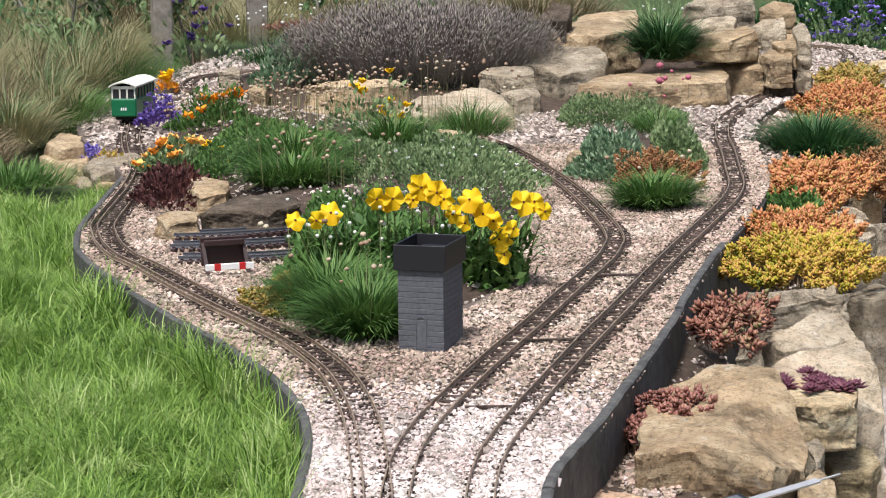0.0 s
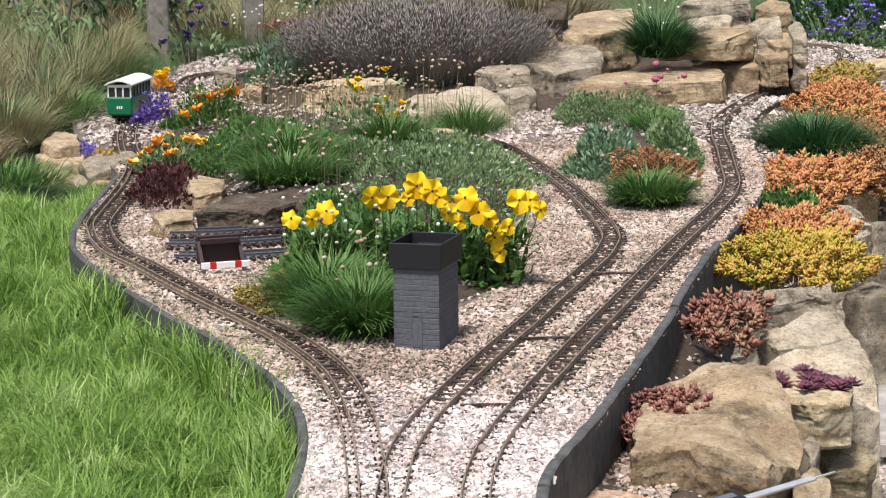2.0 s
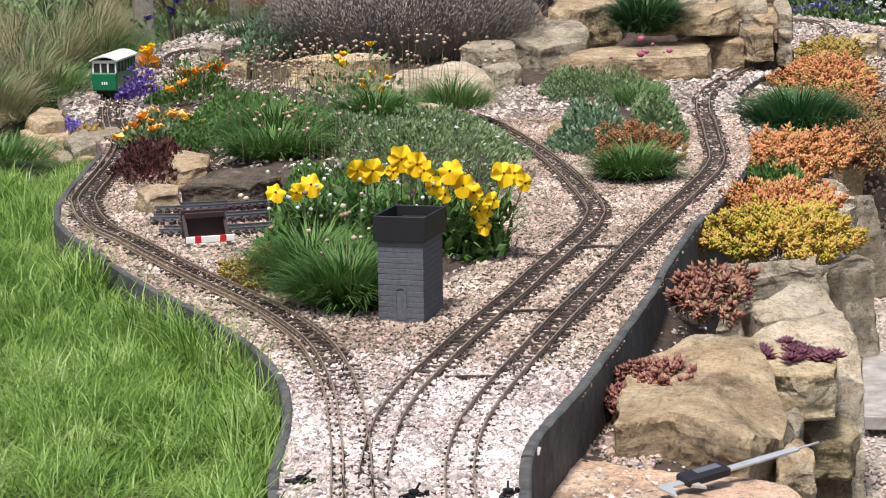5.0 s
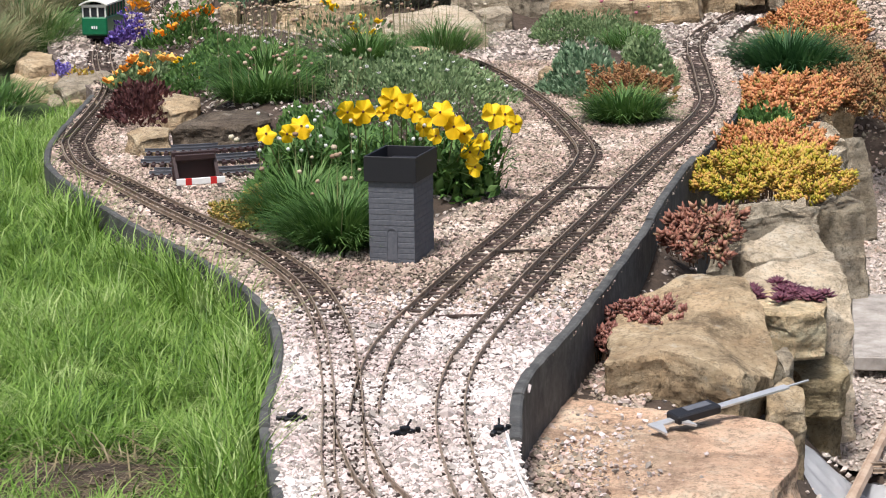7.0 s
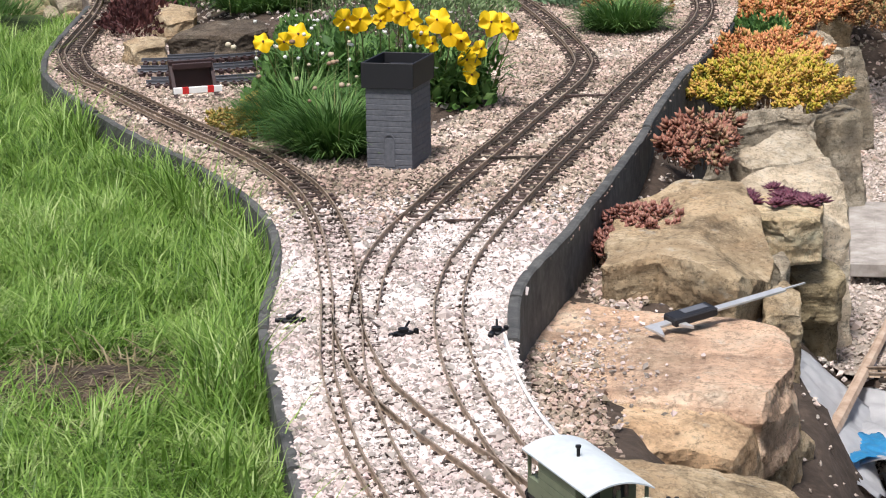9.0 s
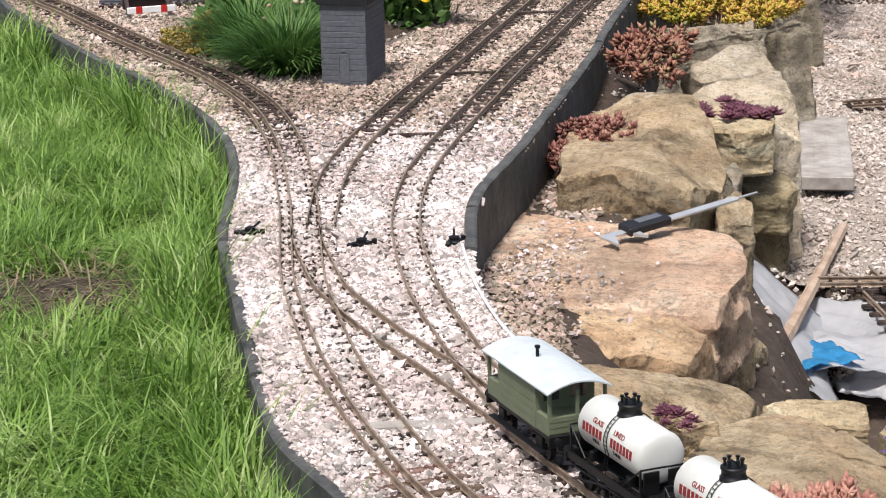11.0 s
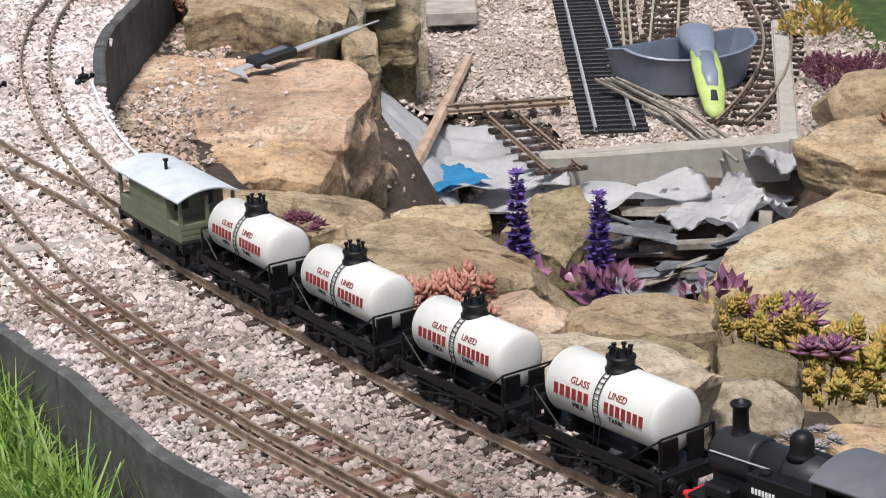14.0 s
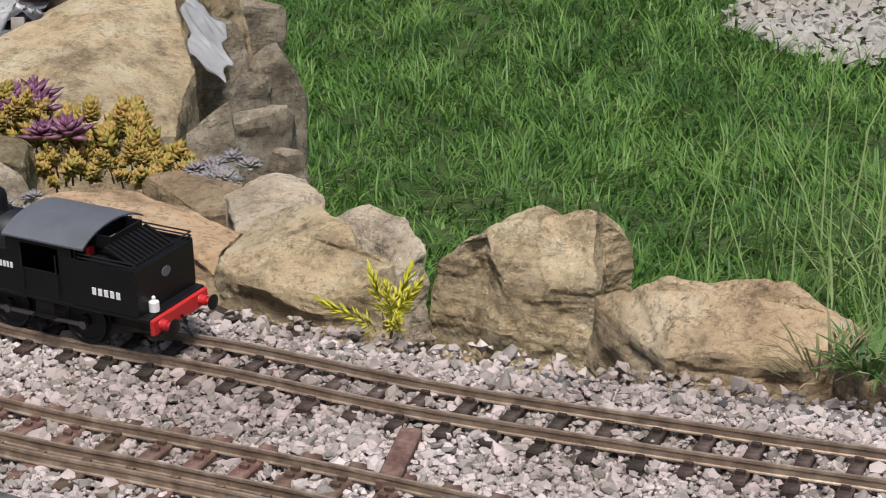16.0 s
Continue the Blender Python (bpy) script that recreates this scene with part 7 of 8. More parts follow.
M_SEMP_RED = leafy("red_houseleek", [(0.12, 0.05, 0.04), (0.26, 0.11, 0.085), (0.37, 0.20, 0.15)], rough=0.4, trans=0.05)
M_SEMP_GREY = leafy("silver_houseleek", [(0.20, 0.17, 0.18), (0.34, 0.30, 0.32), (0.40, 0.42, 0.36)], rough=0.5, trans=0.05)
M_PURPLE_LEAF = leafy("bronze_purple_leaf", [(0.07, 0.022, 0.05), (0.18, 0.065, 0.13), (0.36, 0.17, 0.26), (0.16, 0.09, 0.08)], rough=0.35, trans=0.1)
M_HEUCHERA = leafy("wine_red_leaf", [(0.03, 0.012, 0.012), (0.085, 0.03, 0.03), (0.15, 0.06, 0.05)], trans=0.1)
M_VIOLET = leafy("violet_petal", [(0.05, 0.03, 0.14), (0.11, 0.06, 0.26), (0.19, 0.12, 0.38)], trans=0.15)
M_LILAC = leafy("lilac_petal", [(0.14, 0.10, 0.38), (0.26, 0.20, 0.60), (0.36, 0.30, 0.68)], trans=0.2)
M_YELLOW = leafy("yellow_petal", [(0.70, 0.40, 0.004), (0.84, 0.56, 0.008), (0.88, 0.64, 0.02)], trans=0.2)
M_ORANGE = leafy("orange_petal", [(0.75, 0.22, 0.015), (0.85, 0.33, 0.02), (0.85, 0.45, 0.05)], trans=0.2)
M_APRICOT = leafy("apricot_petal", [(0.75, 0.24, 0.03), (0.85, 0.42, 0.08), (0.86, 0.58, 0.18)], trans=0.2)
M_WHITEPETAL = leafy("white_petal", [(0.7, 0.7, 0.66), (0.8, 0.8, 0.76)], trans=0.2)
M_SEEDHEAD = leafy("dry_cream_head", [(0.20, 0.115, 0.075), (0.36, 0.25, 0.17), (0.60, 0.53, 0.40)], trans=0.1)
M_PINKHEAD = leafy("pink_flower_head", [(0.35, 0.08, 0.12), (0.5, 0.16, 0.22)], trans=0.1)
M_STRAW = leafy("dry_straw", [(0.08, 0.085, 0.035), (0.20, 0.185, 0.085), (0.36, 0.32, 0.18), (0.15, 0.18, 0.065)], trans=0.2)
M_HAY = leafy("brown_hay", [(0.05, 0.045, 0.022), (0.12, 0.095, 0.05), (0.24, 0.19, 0.11), (0.34, 0.29, 0.19)], trans=0.15)
M_GRASS = leafy("lawn_grass", [(0.030, 0.075, 0.012), (0.115, 0.225, 0.030), (0.25, 0.385, 0.085), (0.47, 0.56, 0.25)], rough=0.5, trans=0.35)
# darker copy of the lawn grass, with shade put into the blade colours
M_GRASS_DARK = leafy("lawn_grass_painted_shade", [(0.025, 0.075, 0.014), (0.065, 0.16, 0.028), (0.13, 0.255, 0.05), (0.22, 0.34, 0.10)], rough=0.5, trans=0.3)
M_GRASS_PALE = leafy("pale_long_grass", [(0.16, 0.25, 0.07), (0.28, 0.36, 0.14)], trans=0.3)
M_EYE = plain("dark_petal_eye", (0.10, 0.03, 0.01), 0.7)


# garden between the left and middle tracks
tuft("thrift_clump", -0.118, 3.50, -0.012, 0.075, 0.09, 0.105, 1700, M_GREEN, "dense grassy green thrift clump beside the water tower", "thrift", seed=1, flowers=10, fmat=M_SEEDHEAD, fh=1.15, width=0.0030)
tuft("thrift_clump", -0.178, 3.68, -0.012, 0.075, 0.10, 0.105, 1500, M_GREEN, "grassy green thrift clump in front of the pansies", "thrift", seed=51, flowers=8, fmat=M_SEEDHEAD, fh=1.3, width=0.0030)
tuft("thrift_clump", -0.315, 4.98, 0.02, 0.120, 0.11, 0.105, 1300, M_GREEN, "grassy green thrift clump among the rocks", "thrift", seed=2, flowers=22, fmat=M_SEEDHEAD, fh=1.6, width=0.0032)
tuft("thrift_clump", -0.30, 4.77, 0.0, 0.115, 0.08, 0.085, 1000, M_GREEN, "grassy thrift clump behind the dark rock", "thrift", seed=61, flowers=8, fmat=M_SEEDHEAD, fh=1.5, width=0.0032)
tuft("thrift_clump", -0.110, 5.35, 0.03, 0.105, 0.09, 0.095, 1000, M_GREEN, "grassy green thrift clump with pale heads", "thrift", seed=3, flowers=12, fmat=M_SEEDHEAD, fh=1.4, width=0.0034)
tuft("thrift_clump", 0.070, 5.66, 0.03, 0.105, 0.08, 0.095, 700, M_GREEN, "green thrift clump in front of a grey boulder", "thrift", seed=4, flowers=24, fmat=M_SEEDHEAD, fh=1.8)
tuft("thrift_clump", 0.428, 4.74, -0.010, 0.085, 0.07, 0.085, 1100, M_GREEN, "bright green thrift clump on the gravel", "thrift", seed=5, flowers=7, fmat=M_SEEDHEAD, fh=1.3, width=0.0034)
tuft("thrift_clump", 0.652, 6.90, 0.10, 0.075, 0.06, 0.15, 1200, M_DEEP, "dark green grassy clump hanging over stacked stones", "thrift", seed=6, width=0.0045, flowers=6, fmat=M_WHITEPETAL, fh=1.0)
tuft("thrift_clump", 0.935, 5.82, -0.055, 0.130, 0.19, 0.125, 2000, M_DEEP, "large dark green thrift cushion beyond the track edge", "thrift", seed=7, width=0.0042)
tuft("thrift_clump", 0.55, 5.95, -0.0, 0.09, 0.10, 0.07, 500, M_GREEN, "low green thrift patch beside the track", "thrift", seed=8, flowers=6, fmat=M_PINKHEAD, fh=2.0)
tuft("thrift_clump", -0.52, 7.35, 0.06, 0.13, 0.10, 0.11, 600, M_DEEP, "dark green clump with pale flower heads at the back", "thrift", seed=9, flowers=26, fmat=M_WHITEPETAL, fh=1.7)


def pansies():
    root = thing("pansy_clump", pose(-0.045, 3.90, -0.012), "clump of bright yellow pansies in flower behind the water tower", "pansies")
    rng = np.random.default_rng(11)
    parts_l = []
    for cx, cy, rx, ry, h, n in ((-0.02, 0.0, 0.16, 0.10, 0.12, 1300), (0.10, 0.02, 0.085, 0.09, 0.115, 700), (-0.16, 0.0, 0.075, 0.08, 0.09, 500)):
        p, a, r = dome(n, rx, ry, h, rng, 0.25)
        ln = 0.024 * rng.uniform(0.5, 1.25, n)
        parts_l.append(inst(LEAF_V, LEAF_F, aim(a + rng.normal(0, 1.0, n), np.clip(r + rng.normal(0, 0.5, n), 0, 2), rng.uniform(0, 6, n)), np.stack([ln * 0.6, ln, ln], 1), p + (cx, cy, 0)))
    leaves("leaves", parts_l, M_GREEN, root)
    n = 1500
    a, r = rng.uniform(0, 6.28, n), np.sqrt(rng.uniform(0, 1, n))
    base = np.stack([0.01 + 0.19 * r * np.cos(a), 0.09 * r * np.sin(a), rng.uniform(0.01, 0.09, n)], 1)
    ln = rng.uniform(0.025, 0.055, n)
    leaves("shoot_mass", [inst(BLADE_V, BLADE_F, aim(rng.uniform(0, 6.28, n), rng.uniform(0.1, 1.1, n)), np.stack([np.full(n, 0.0065), ln, ln], 1), base)], M_GREEN, root)
    n = 30
    az, ti = rng.uniform(0, 6.28, n), rng.uniform(0, 0.25, n)
    base = np.stack([rng.uniform(-0.22, 0.08, n), rng.uniform(-0.12, 0.02, n), np.full(n, 0.02)], 1)
    ln = rng.uniform(0.05, 0.13, n)
    R = aim(az, ti)
    leaves("bud_stem", [inst(BLADE_V * (1, 0.05, 1), BLADE_F, R, np.stack([np.full(n, 0.0016), ln, ln], 1), base)], M_STEM, root)
    leaves("bud", [inst(ICO_V, ICO_F, R, np.full((n, 3), 0.0037), base + R[:, :, 2] * ln[:, None])], M_WHITEPETAL, root)
    spots = [(-0.184, 0.125), (-0.109, 0.150), (-0.081, 0.150), (-0.035, 0.166), (-0.010, 0.160), (0.018, 0.121), (0.045, 0.148), (0.067, 0.124), (0.131, 0.140), (0.150, 0.138), (0.094, 0.078), (0.098, 0.052), (-0.243, 0.112), (-0.205, 0.118), (0.113, 0.10), (-0.05, 0.145), (0.004, 0.150), (0.056, 0.136)]
    spots += [(x + 0.016, z - 0.012) for x, z in spots[1:10:2]]
    for j, (fx, fz) in enumerate(spots):
        c = Vector((fx + 0.045, -0.085 + 0.02 * rng.uniform(-1, 1), fz + 0.012))
        face = Vector((rng.uniform(-0.7, 0.7), -1, rng.uniform(-0.1, 0.7))).normalized()
        m = Matrix.Translation(c) @ face.to_track_quat("Z", "Y").to_matrix().to_4x4()
        bm = bmesh.new()
        s = 0.0185 * rng.uniform(0.85, 1.2) * (0.8 if j > 12 else 1)
        for k, (ang, ln, wd) in enumerate(((115, 1.0, 1.25), (62, 1.0, 1.25), (-8, 0.95, 1.2), (188, 0.95, 1.2), (-90, 1.05, 1.5))):
            a = radians(ang)
            ctr = bm.verts.new(m @ Vector((0, 0, 0.001 * k)))
            ring = []
            for q in range(9):
                b = -0.9 + 1.8 * q / 8
                rad = s * ln * (0.72 + 0.30 * math.cos(b * 1.5)) * (1 + 0.05 * math.sin(7 * b + k))
                px, py = rad * math.cos(a + b * wd * 0.7), rad * math.sin(a + b * wd * 0.7)
                ring.append(bm.verts.new(m @ Vector((px, py, 0.001 * k + s * 0.26 * math.sin(b * 4 + k + j) - 0.22 * s * abs(math.cos(k + j))))))
            for u, v in zip(ring, ring[1:]):
                bm.faces.new((ctr, u, v))
        fl = part("flower", bm, M_YELLOW, root, "", True)
        bm = bmesh.new()
        lathe(bm, [(0.0024, 0.0042), (0.0008, 0.0056)], 7, m)
        part("eye", bm, M_EYE, fl)
        bm = bmesh.new()
        rod(bm, (c.x * 0.85, c.y * 0.2, 0.03), c, 0.0011, 5)
        part("stalk", bm, M_STEM, root)


pansies()
bush("herb_carpet", 0.02, 4.70, -0.02, 0.20, 0.42, 0.085, 7000, 0.0105, M_GREYGREEN, "spreading grey-green herb carpet with small white flowers", "herb", seed=1, flowers=24, fmat=M_WHITEPETAL, fsize=0.007)
bush("herb_carpet", -0.16, 4.30, -0.02, 0.13, 0.24, 0.085, 3400, 0.013, M_GREEN, "low green herb growing among the stones", "herb", seed=2, flowers=12, fmat=M_WHITEPETAL, fsize=0.006)
bush("herb_carpet", -0.14, 5.02, 0.0, 0.13, 0.22, 0.055, 2600, 0.013, M_GREYGREEN, "low grey-green herb between thrift clumps", "herb", seed=52)
bush("herb_carpet", -0.40, 5.45, 0.0, 0.15, 0.25, 0.055, 2400, 0.014, M_GREEN, "low ferny green growth between the rocks", "herb", seed=53, flowers=8, fmat=M_WHITEPETAL, fsize=0.008)
bush("herb_carpet", 0.02, 5.15, -0.01, 0.13, 0.25, 0.06, 3000, 0.012, M_GREYGREEN, "grey-green creeping herb beside the middle track", "herb", seed=54, flowers=10, fmat=M_WHITEPETAL, fsize=0.006)
bush("marigold_clump", -0.60, 5.40, 0.0, 0.09, 0.20, 0.06, 2200, 0.014, M_GREYGREEN, "orange and yellow poppies over ferny green leaves", "flowers", seed=3, flowers=26, fmat=M_APRICOT, fsize=0.019)
bush("marigold_clump", -0.55, 5.72, 0.01, 0.10, 0.14, 0.11, 1500, 0.014, M_GREEN, "orange poppies over green ferny leaves", "flowers", seed=4, flowers=5, fmat=M_ORANGE, fsize=0.036)
bush("marigold_clump", -0.47, 5.15, 0.01, 0.09, 0.16, 0.07, 1500, 0.012, M_GREEN, "feathery green foliage with small yellow flowers", "flowers", seed=5, flowers=8, fmat=M_YELLOW, fsize=0.011)
bush("marigold_clump", -0.17, 5.62, 0.03, 0.14, 0.12, 0.15, 400, 0.018, M_GREYGREEN, "loose stems with small yellow flowers", "flowers", seed=6, flowers=9, fmat=M_YELLOW, fsize=0.022)
bush("lobelia_clump", -0.742, 6.20, 0.0, 0.062, 0.08, 0.085, 900, 0.012, M_VIOLET, "rounded clump of lilac-blue flowers by the tramcar", "flowers", seed=7, flowers=60, fmat=M_LILAC, fsize=0.009)
bush("lobelia_clump", -0.855, 5.70, -0.02, 0.034, 0.05, 0.035, 300, 0.009, M_LILAC, "small mound of lilac flowers on the stones", "flowers", seed=8, flowers=30, fmat=M_LILAC, fsize=0.008)
bush("alyssum_clump", -0.80, 5.62, -0.02, 0.04, 0.06, 0.03, 300, 0.010, M_SED_YELLOW, "yellowish low cushion plant on the stones", "cushion plant", seed=9)
bush("yellow_flower_clump", -0.815, 7.0, 0.01, 0.030, 0.04, 0.07, 120, 0.014, M_ORANGE, "tall golden orange flower behind the tramcar", "flowers", seed=10, flowers=8, fmat=M_YELLOW, fsize=0.018)
bush("heuchera_clump", -0.555, 4.86, 0.0, 0.085, 0.19, 0.07, 2200, 0.014, M_HEUCHERA, "dark wine-red creeping foliage over stones", "foliage plant", seed=11)
sedum("stonecrop_mat", -0.262, 3.72, -0.015, 0.062, 0.10, 0.040, 150, M_SED_GOLD, "olive-gold stonecrop mat at the ballast edge", seed=1, head=0.008, leaf=0.009, per=12)

# dried flower heads on tall stems
rng0 = np.random.default_rng(21)
for cx, cy, rx, ry, h, n, z in ((-0.42, 5.75, 0.16, 0.22, 0.13, 60, 0.03), (-0.28, 6.0, 0.16, 0.18, 0.13, 50, 0.03), (-0.05, 5.80, 0.10, 0.08, 0.16, 24, 0.03), (-0.62, 5.9, 0.09, 0.15, 0.10, 22, 0.0), (-0.22, 4.75, 0.14, 0.14, 0.11, 22, 0.03)):
    root = thing("thrift_seedheads", Matrix.Translation((cx, cy, z)), "dried cream thrift seed heads on thin stems", "seed heads")
    stems_and_heads(root, rng0, int(n * 1.5), rx, ry, h, M_SEEDHEAD, 0.0045, M_STRAW)
root = thing("pink_thrift", Matrix.Translation((0.64, 6.52, 0.0)), "a few deep pink thrift heads on tall stems", "thrift")
stems_and_heads(root, rng0, 4, 0.05, 0.05, 0.12, M_PINKHEAD, 0.011)

# island between the tracks
bush("herb_carpet", 0.47, 6.28, -0.01, 0.17, 0.22, 0.07, 5500, 0.0105, M_GREYGREEN, "mounded grey-green thyme spilling by the stones", "herb", seed=12)
bush("herb_carpet", 0.385, 5.27, -0.01, 0.085, 0.30, 0.10, 6000, 0.013, M_BLUEGREEN, "blue-green mounded herb between two tracks", "herb", seed=13, flowers=6, fmat=M_WHITEPETAL, fsize=0.006)
bush("herb_carpet", 0.545, 5.45, -0.01, 0.055, 0.30, 0.085, 3800, 0.013, M_GREYGREEN, "grey-green herb leaning towards the track", "herb", seed=14)
sedum("stonecrop_mat", 0.455, 4.97, -0.015, 0.085, 0.17, 0.085, 330, M_SED_BROWN, "russet stonecrop mat on the gravel island", seed=2, head=0.011, leaf=0.010, per=12)

# lavender at the back
rngl = np.random.default_rng(31)
lav = thing("lavender_bush", pose(-0.06, 6.95, 0.02), "big faded grey-purple lavender bush at the back", "lavender")
n = 13000
a = rngl.uniform(0, 6.28, n)
r = np.sqrt(rngl.uniform(0, 1, n))
base = np.stack([0.33 * r * np.cos(a), 0.20 * r * np.sin(a), rngl.uniform(0, 0.05, n)], 1)
ln = 0.235 * rngl.uniform(0.6, 1.08, n) * (1 - 0.28 * r ** 2)
R = aim(a + rngl.normal(0, 0.4, n), 0.75 * r ** 1.2 * rngl.uniform(0.3, 1.2, n) + 0.05 + 0.3 * rngl.uniform(0, 1, n) ** 3)
leaves("stem_mass", [inst(BLADE_V * (1, 0.15, 1), BLADE_F, R, np.stack([np.full(n, 0.0017), ln, ln], 1), base)], M_LAVENDER, lav)
tip = base + R[:, :, 2] * (ln * 0.86)[:, None]
leaves("flower_mass", [inst(FAT_V, FAT_F, R, np.stack([np.full(n, 0.0028), np.full(n, 0.0028), ln * 0.14], 1), tip)], M_LAVENDER, lav)
p, a2, r2 = dome(3500, 0.33, 0.22, 0.13, rngl, 0.2)
leaves("leaves", [inst(LEAF_V, LEAF_F, aim(a2 + rngl.normal(0, 0.6, 3500), np.clip(r2 * 0.9, 0, 1.4)), np.tile((0.004, 0.02, 0.026), (3500, 1)), p)], M_LAVBASE, lav)
bush("curry_plant", -0.42, 6.95, 0.03, 0.15, 0.16, 0.14, 1500, 0.020, M_BLUEGREEN, "silvery blue-green bush beside the lavender", "bush", seed=15, upright=0.7)
sedum("stonecrop_mat", -0.40, 7.35, 0.16, 0.14, 0.08, 0.03, 160, M_SED_RED, "reddish stonecrop behind the bush", seed=3)

# rockery side
sedum("stonecrop_mat", 0.655, 4.24, -0.062, 0.125, 0.24, 0.05, 420, M_SED_YELLOW, "golden yellow stonecrop mat tinged with orange", seed=4, head=0.015, leaf=0.015, per=15, yaw=-12)
sedum("stonecrop_mat", 0.70, 4.55, -0.055, 0.11, 0.15, 0.045, 220, M_SED_ORANGE, "orange stonecrop mat beside the edging", seed=5, head=0.015, leaf=0.016, per=13)
sedum("stonecrop_mat", 0.835, 5.22, -0.06, 0.12, 0.27, 0.05, 420, M_SED_ORANGE, "salmon-orange stonecrop mat below the edging", seed=6, head=0.016, leaf=0.017, per=13, yaw=-10)
bush("green_cushion", 0.74, 4.86, -0.055, 0.07, 0.10, 0.055, 700, 0.016, M_GREEN, "small bright green cushion plant", "cushion plant", seed=16)
sedum("stonecrop_mat", 1.03, 5.55, -0.08, 0.10, 0.35, 0.05, 380, M_SED_BROWN, "russet stonecrop growing down the bank", seed=7, head=0.016, leaf=0.016, per=11)
sedum("stonecrop_mat", 1.16, 6.72, -0.05, 0.13, 0.45, 0.055, 620, M_SED_ORANGE, "orange and olive stonecrop bank beside the far track", seed=8, head=0.017, leaf=0.017, per=12, yaw=-8)
sedum("stonecrop_mat", 1.27, 7.30, -0.04, 0.09, 0.35, 0.05, 380, M_SED_GOLD, "olive stonecrop tinged pink near the far bend", seed=58, head=0.017, leaf=0.017, per=11, yaw=-12)
sedum("stonecrop_mat", 1.10, 6.15, -0.08, 0.12, 0.30, 0.05, 380, M_SED_BROWN, "russet stonecrop hanging down the bank", seed=59, head=0.017, leaf=0.017, per=11)
sedum("stonecrop_mat", 0.95, 6.05, -0.06, 0.06, 0.25, 0.06, 250, M_SED_GOLD, "olive stonecrop beside the far track", seed=9, head=0.012, leaf=0.012, per=10)
bush("dry_heath", 1.18, 5.6, -0.10, 0.10, 0.35, 0.08, 700, 0.020, M_HEUCHERA, "dark red low heath plant on the bank", "heath", seed=17)
sedum("stonecrop_mat", 0.445, 3.55, -0.105, 0.045, 0.17, 0.040, 80, M_SED_RED, "red fleshy stonecrop beside the edging board", seed=10, head=0.014, leaf=0.018, per=10, yaw=-15)
sedum("stonecrop_mat", 0.252, 3.07, -0.085, 0.030, 0.09, 0.026, 42, M_SEMP_RED, "reddish fleshy stonecrop in a rock crevice", seed=11, head=0.012, leaf=0.015, per=12)
sedum("stonecrop_mat", 0.325, 3.11, -0.052, 0.045, 0.055, 0.020, 46, M_SEMP_RED, "reddish fleshy stonecrop creeping over a boulder", seed=55, head=0.012, leaf=0.015, per=12)
rosettes("houseleek_patch", 0.542, 3.33, -0.062, 0.055, 0.06, 26, 0.019, M_SEMP_PURPLE, "dark purple houseleek rosettes on a stone block", seed=1)
rosettes("houseleek_patch", 0.318, 3.22, -0.065, 0.03, 0.05, 10, 0.016, M_SEMP_PURPLE, "purple houseleek rosettes beside the edging", seed=2)
rosettes("houseleek_patch", 0.205, 2.93, -0.10, 0.02, 0.05, 8, 0.013, M_SEMP_RED, "small red houseleeks among stones", seed=3)
rosettes("houseleek_patch", 0.255, 1.845, -0.012, 0.016, 0.026, 8, 0.013, M_SEMP_PURPLE, "dark houseleek rosettes between boulder and ballast", seed=4)
sedum("stonecrop_mat", 0.325, 1.66, -0.042, 0.060, 0.06, 0.018, 60, M_SED_PINK, "pinkish dried stonecrop beside the ballast", seed=12, head=0.007, leaf=0.014, per=12, yaw=-30)
tuft("dry_plant", 0.315, 1.66, -0.04, 0.05, 0.06, 0.03, 110, M_SED_PINK, "curled pinkish dry stems", "dry plant", width=0.0030, seed=13)
spike(0.473, 1.965, -0.135, 0.115, "purple bugle flower spike behind the boulder", 1)
spike(0.530, 1.875, -0.135, 0.115, "tall purple bugle flower spike over bronze leaves", 2)
for x, y, z, rx, ry, n, sd in ((0.525, 1.84, -0.10, 0.03, 0.04, 34, 1), (0.62, 1.80, -0.105, 0.03, 0.03, 18, 3)):
    bush("bugle_leaves", x, y, z, rx, ry, 0.018, int(n * 2.2), 0.017, M_PURPLE_LEAF, "glossy bronze-purple bugle leaves", "foliage plant", seed=20 + sd, upright=0.1)
sedum("stonecrop_mat", 0.700, 1.72, -0.165, 0.045, 0.07, 0.036, 52, M_SED_GOLD, "olive-gold stonecrop between boulders", seed=13, head=0.010, leaf=0.013, per=26, yaw=-30)
sedum("stonecrop_mat", 0.742, 1.655, -0.160, 0.035, 0.06, 0.034, 40, M_SED_GOLD, "golden-green stonecrop between boulders", seed=14, head=0.010, leaf=0.013, per=26)
sedum("stonecrop_mat", 0.645, 1.76, -0.135, 0.04, 0.05, 0.03, 34, M_SED_GOLD, "small olive stonecrop cushion", seed=15, head=0.009, leaf=0.011, per=20)
rosettes("bugle_leaves", 0.690, 1.775, -0.130, 0.045, 0.030, 6, 0.030, M_PURPLE_LEAF, "ruffled glossy bronze-purple bugle leaves", "foliage plant", seed=21)
rosettes("bugle_leaves", 0.688, 1.69, -0.128, 0.018, 0.012, 2, 0.028, M_PURPLE_LEAF, "ruffled pinkish purple bugle leaves", "foliage plant", seed=22)
rosettes("houseleek_patch", 0.735, 1.435, -0.090, 0.032, 0.028, 14, 0.012, M_SEMP_GREY, "silvery pink houseleek rosettes on a flat stone", seed=5)
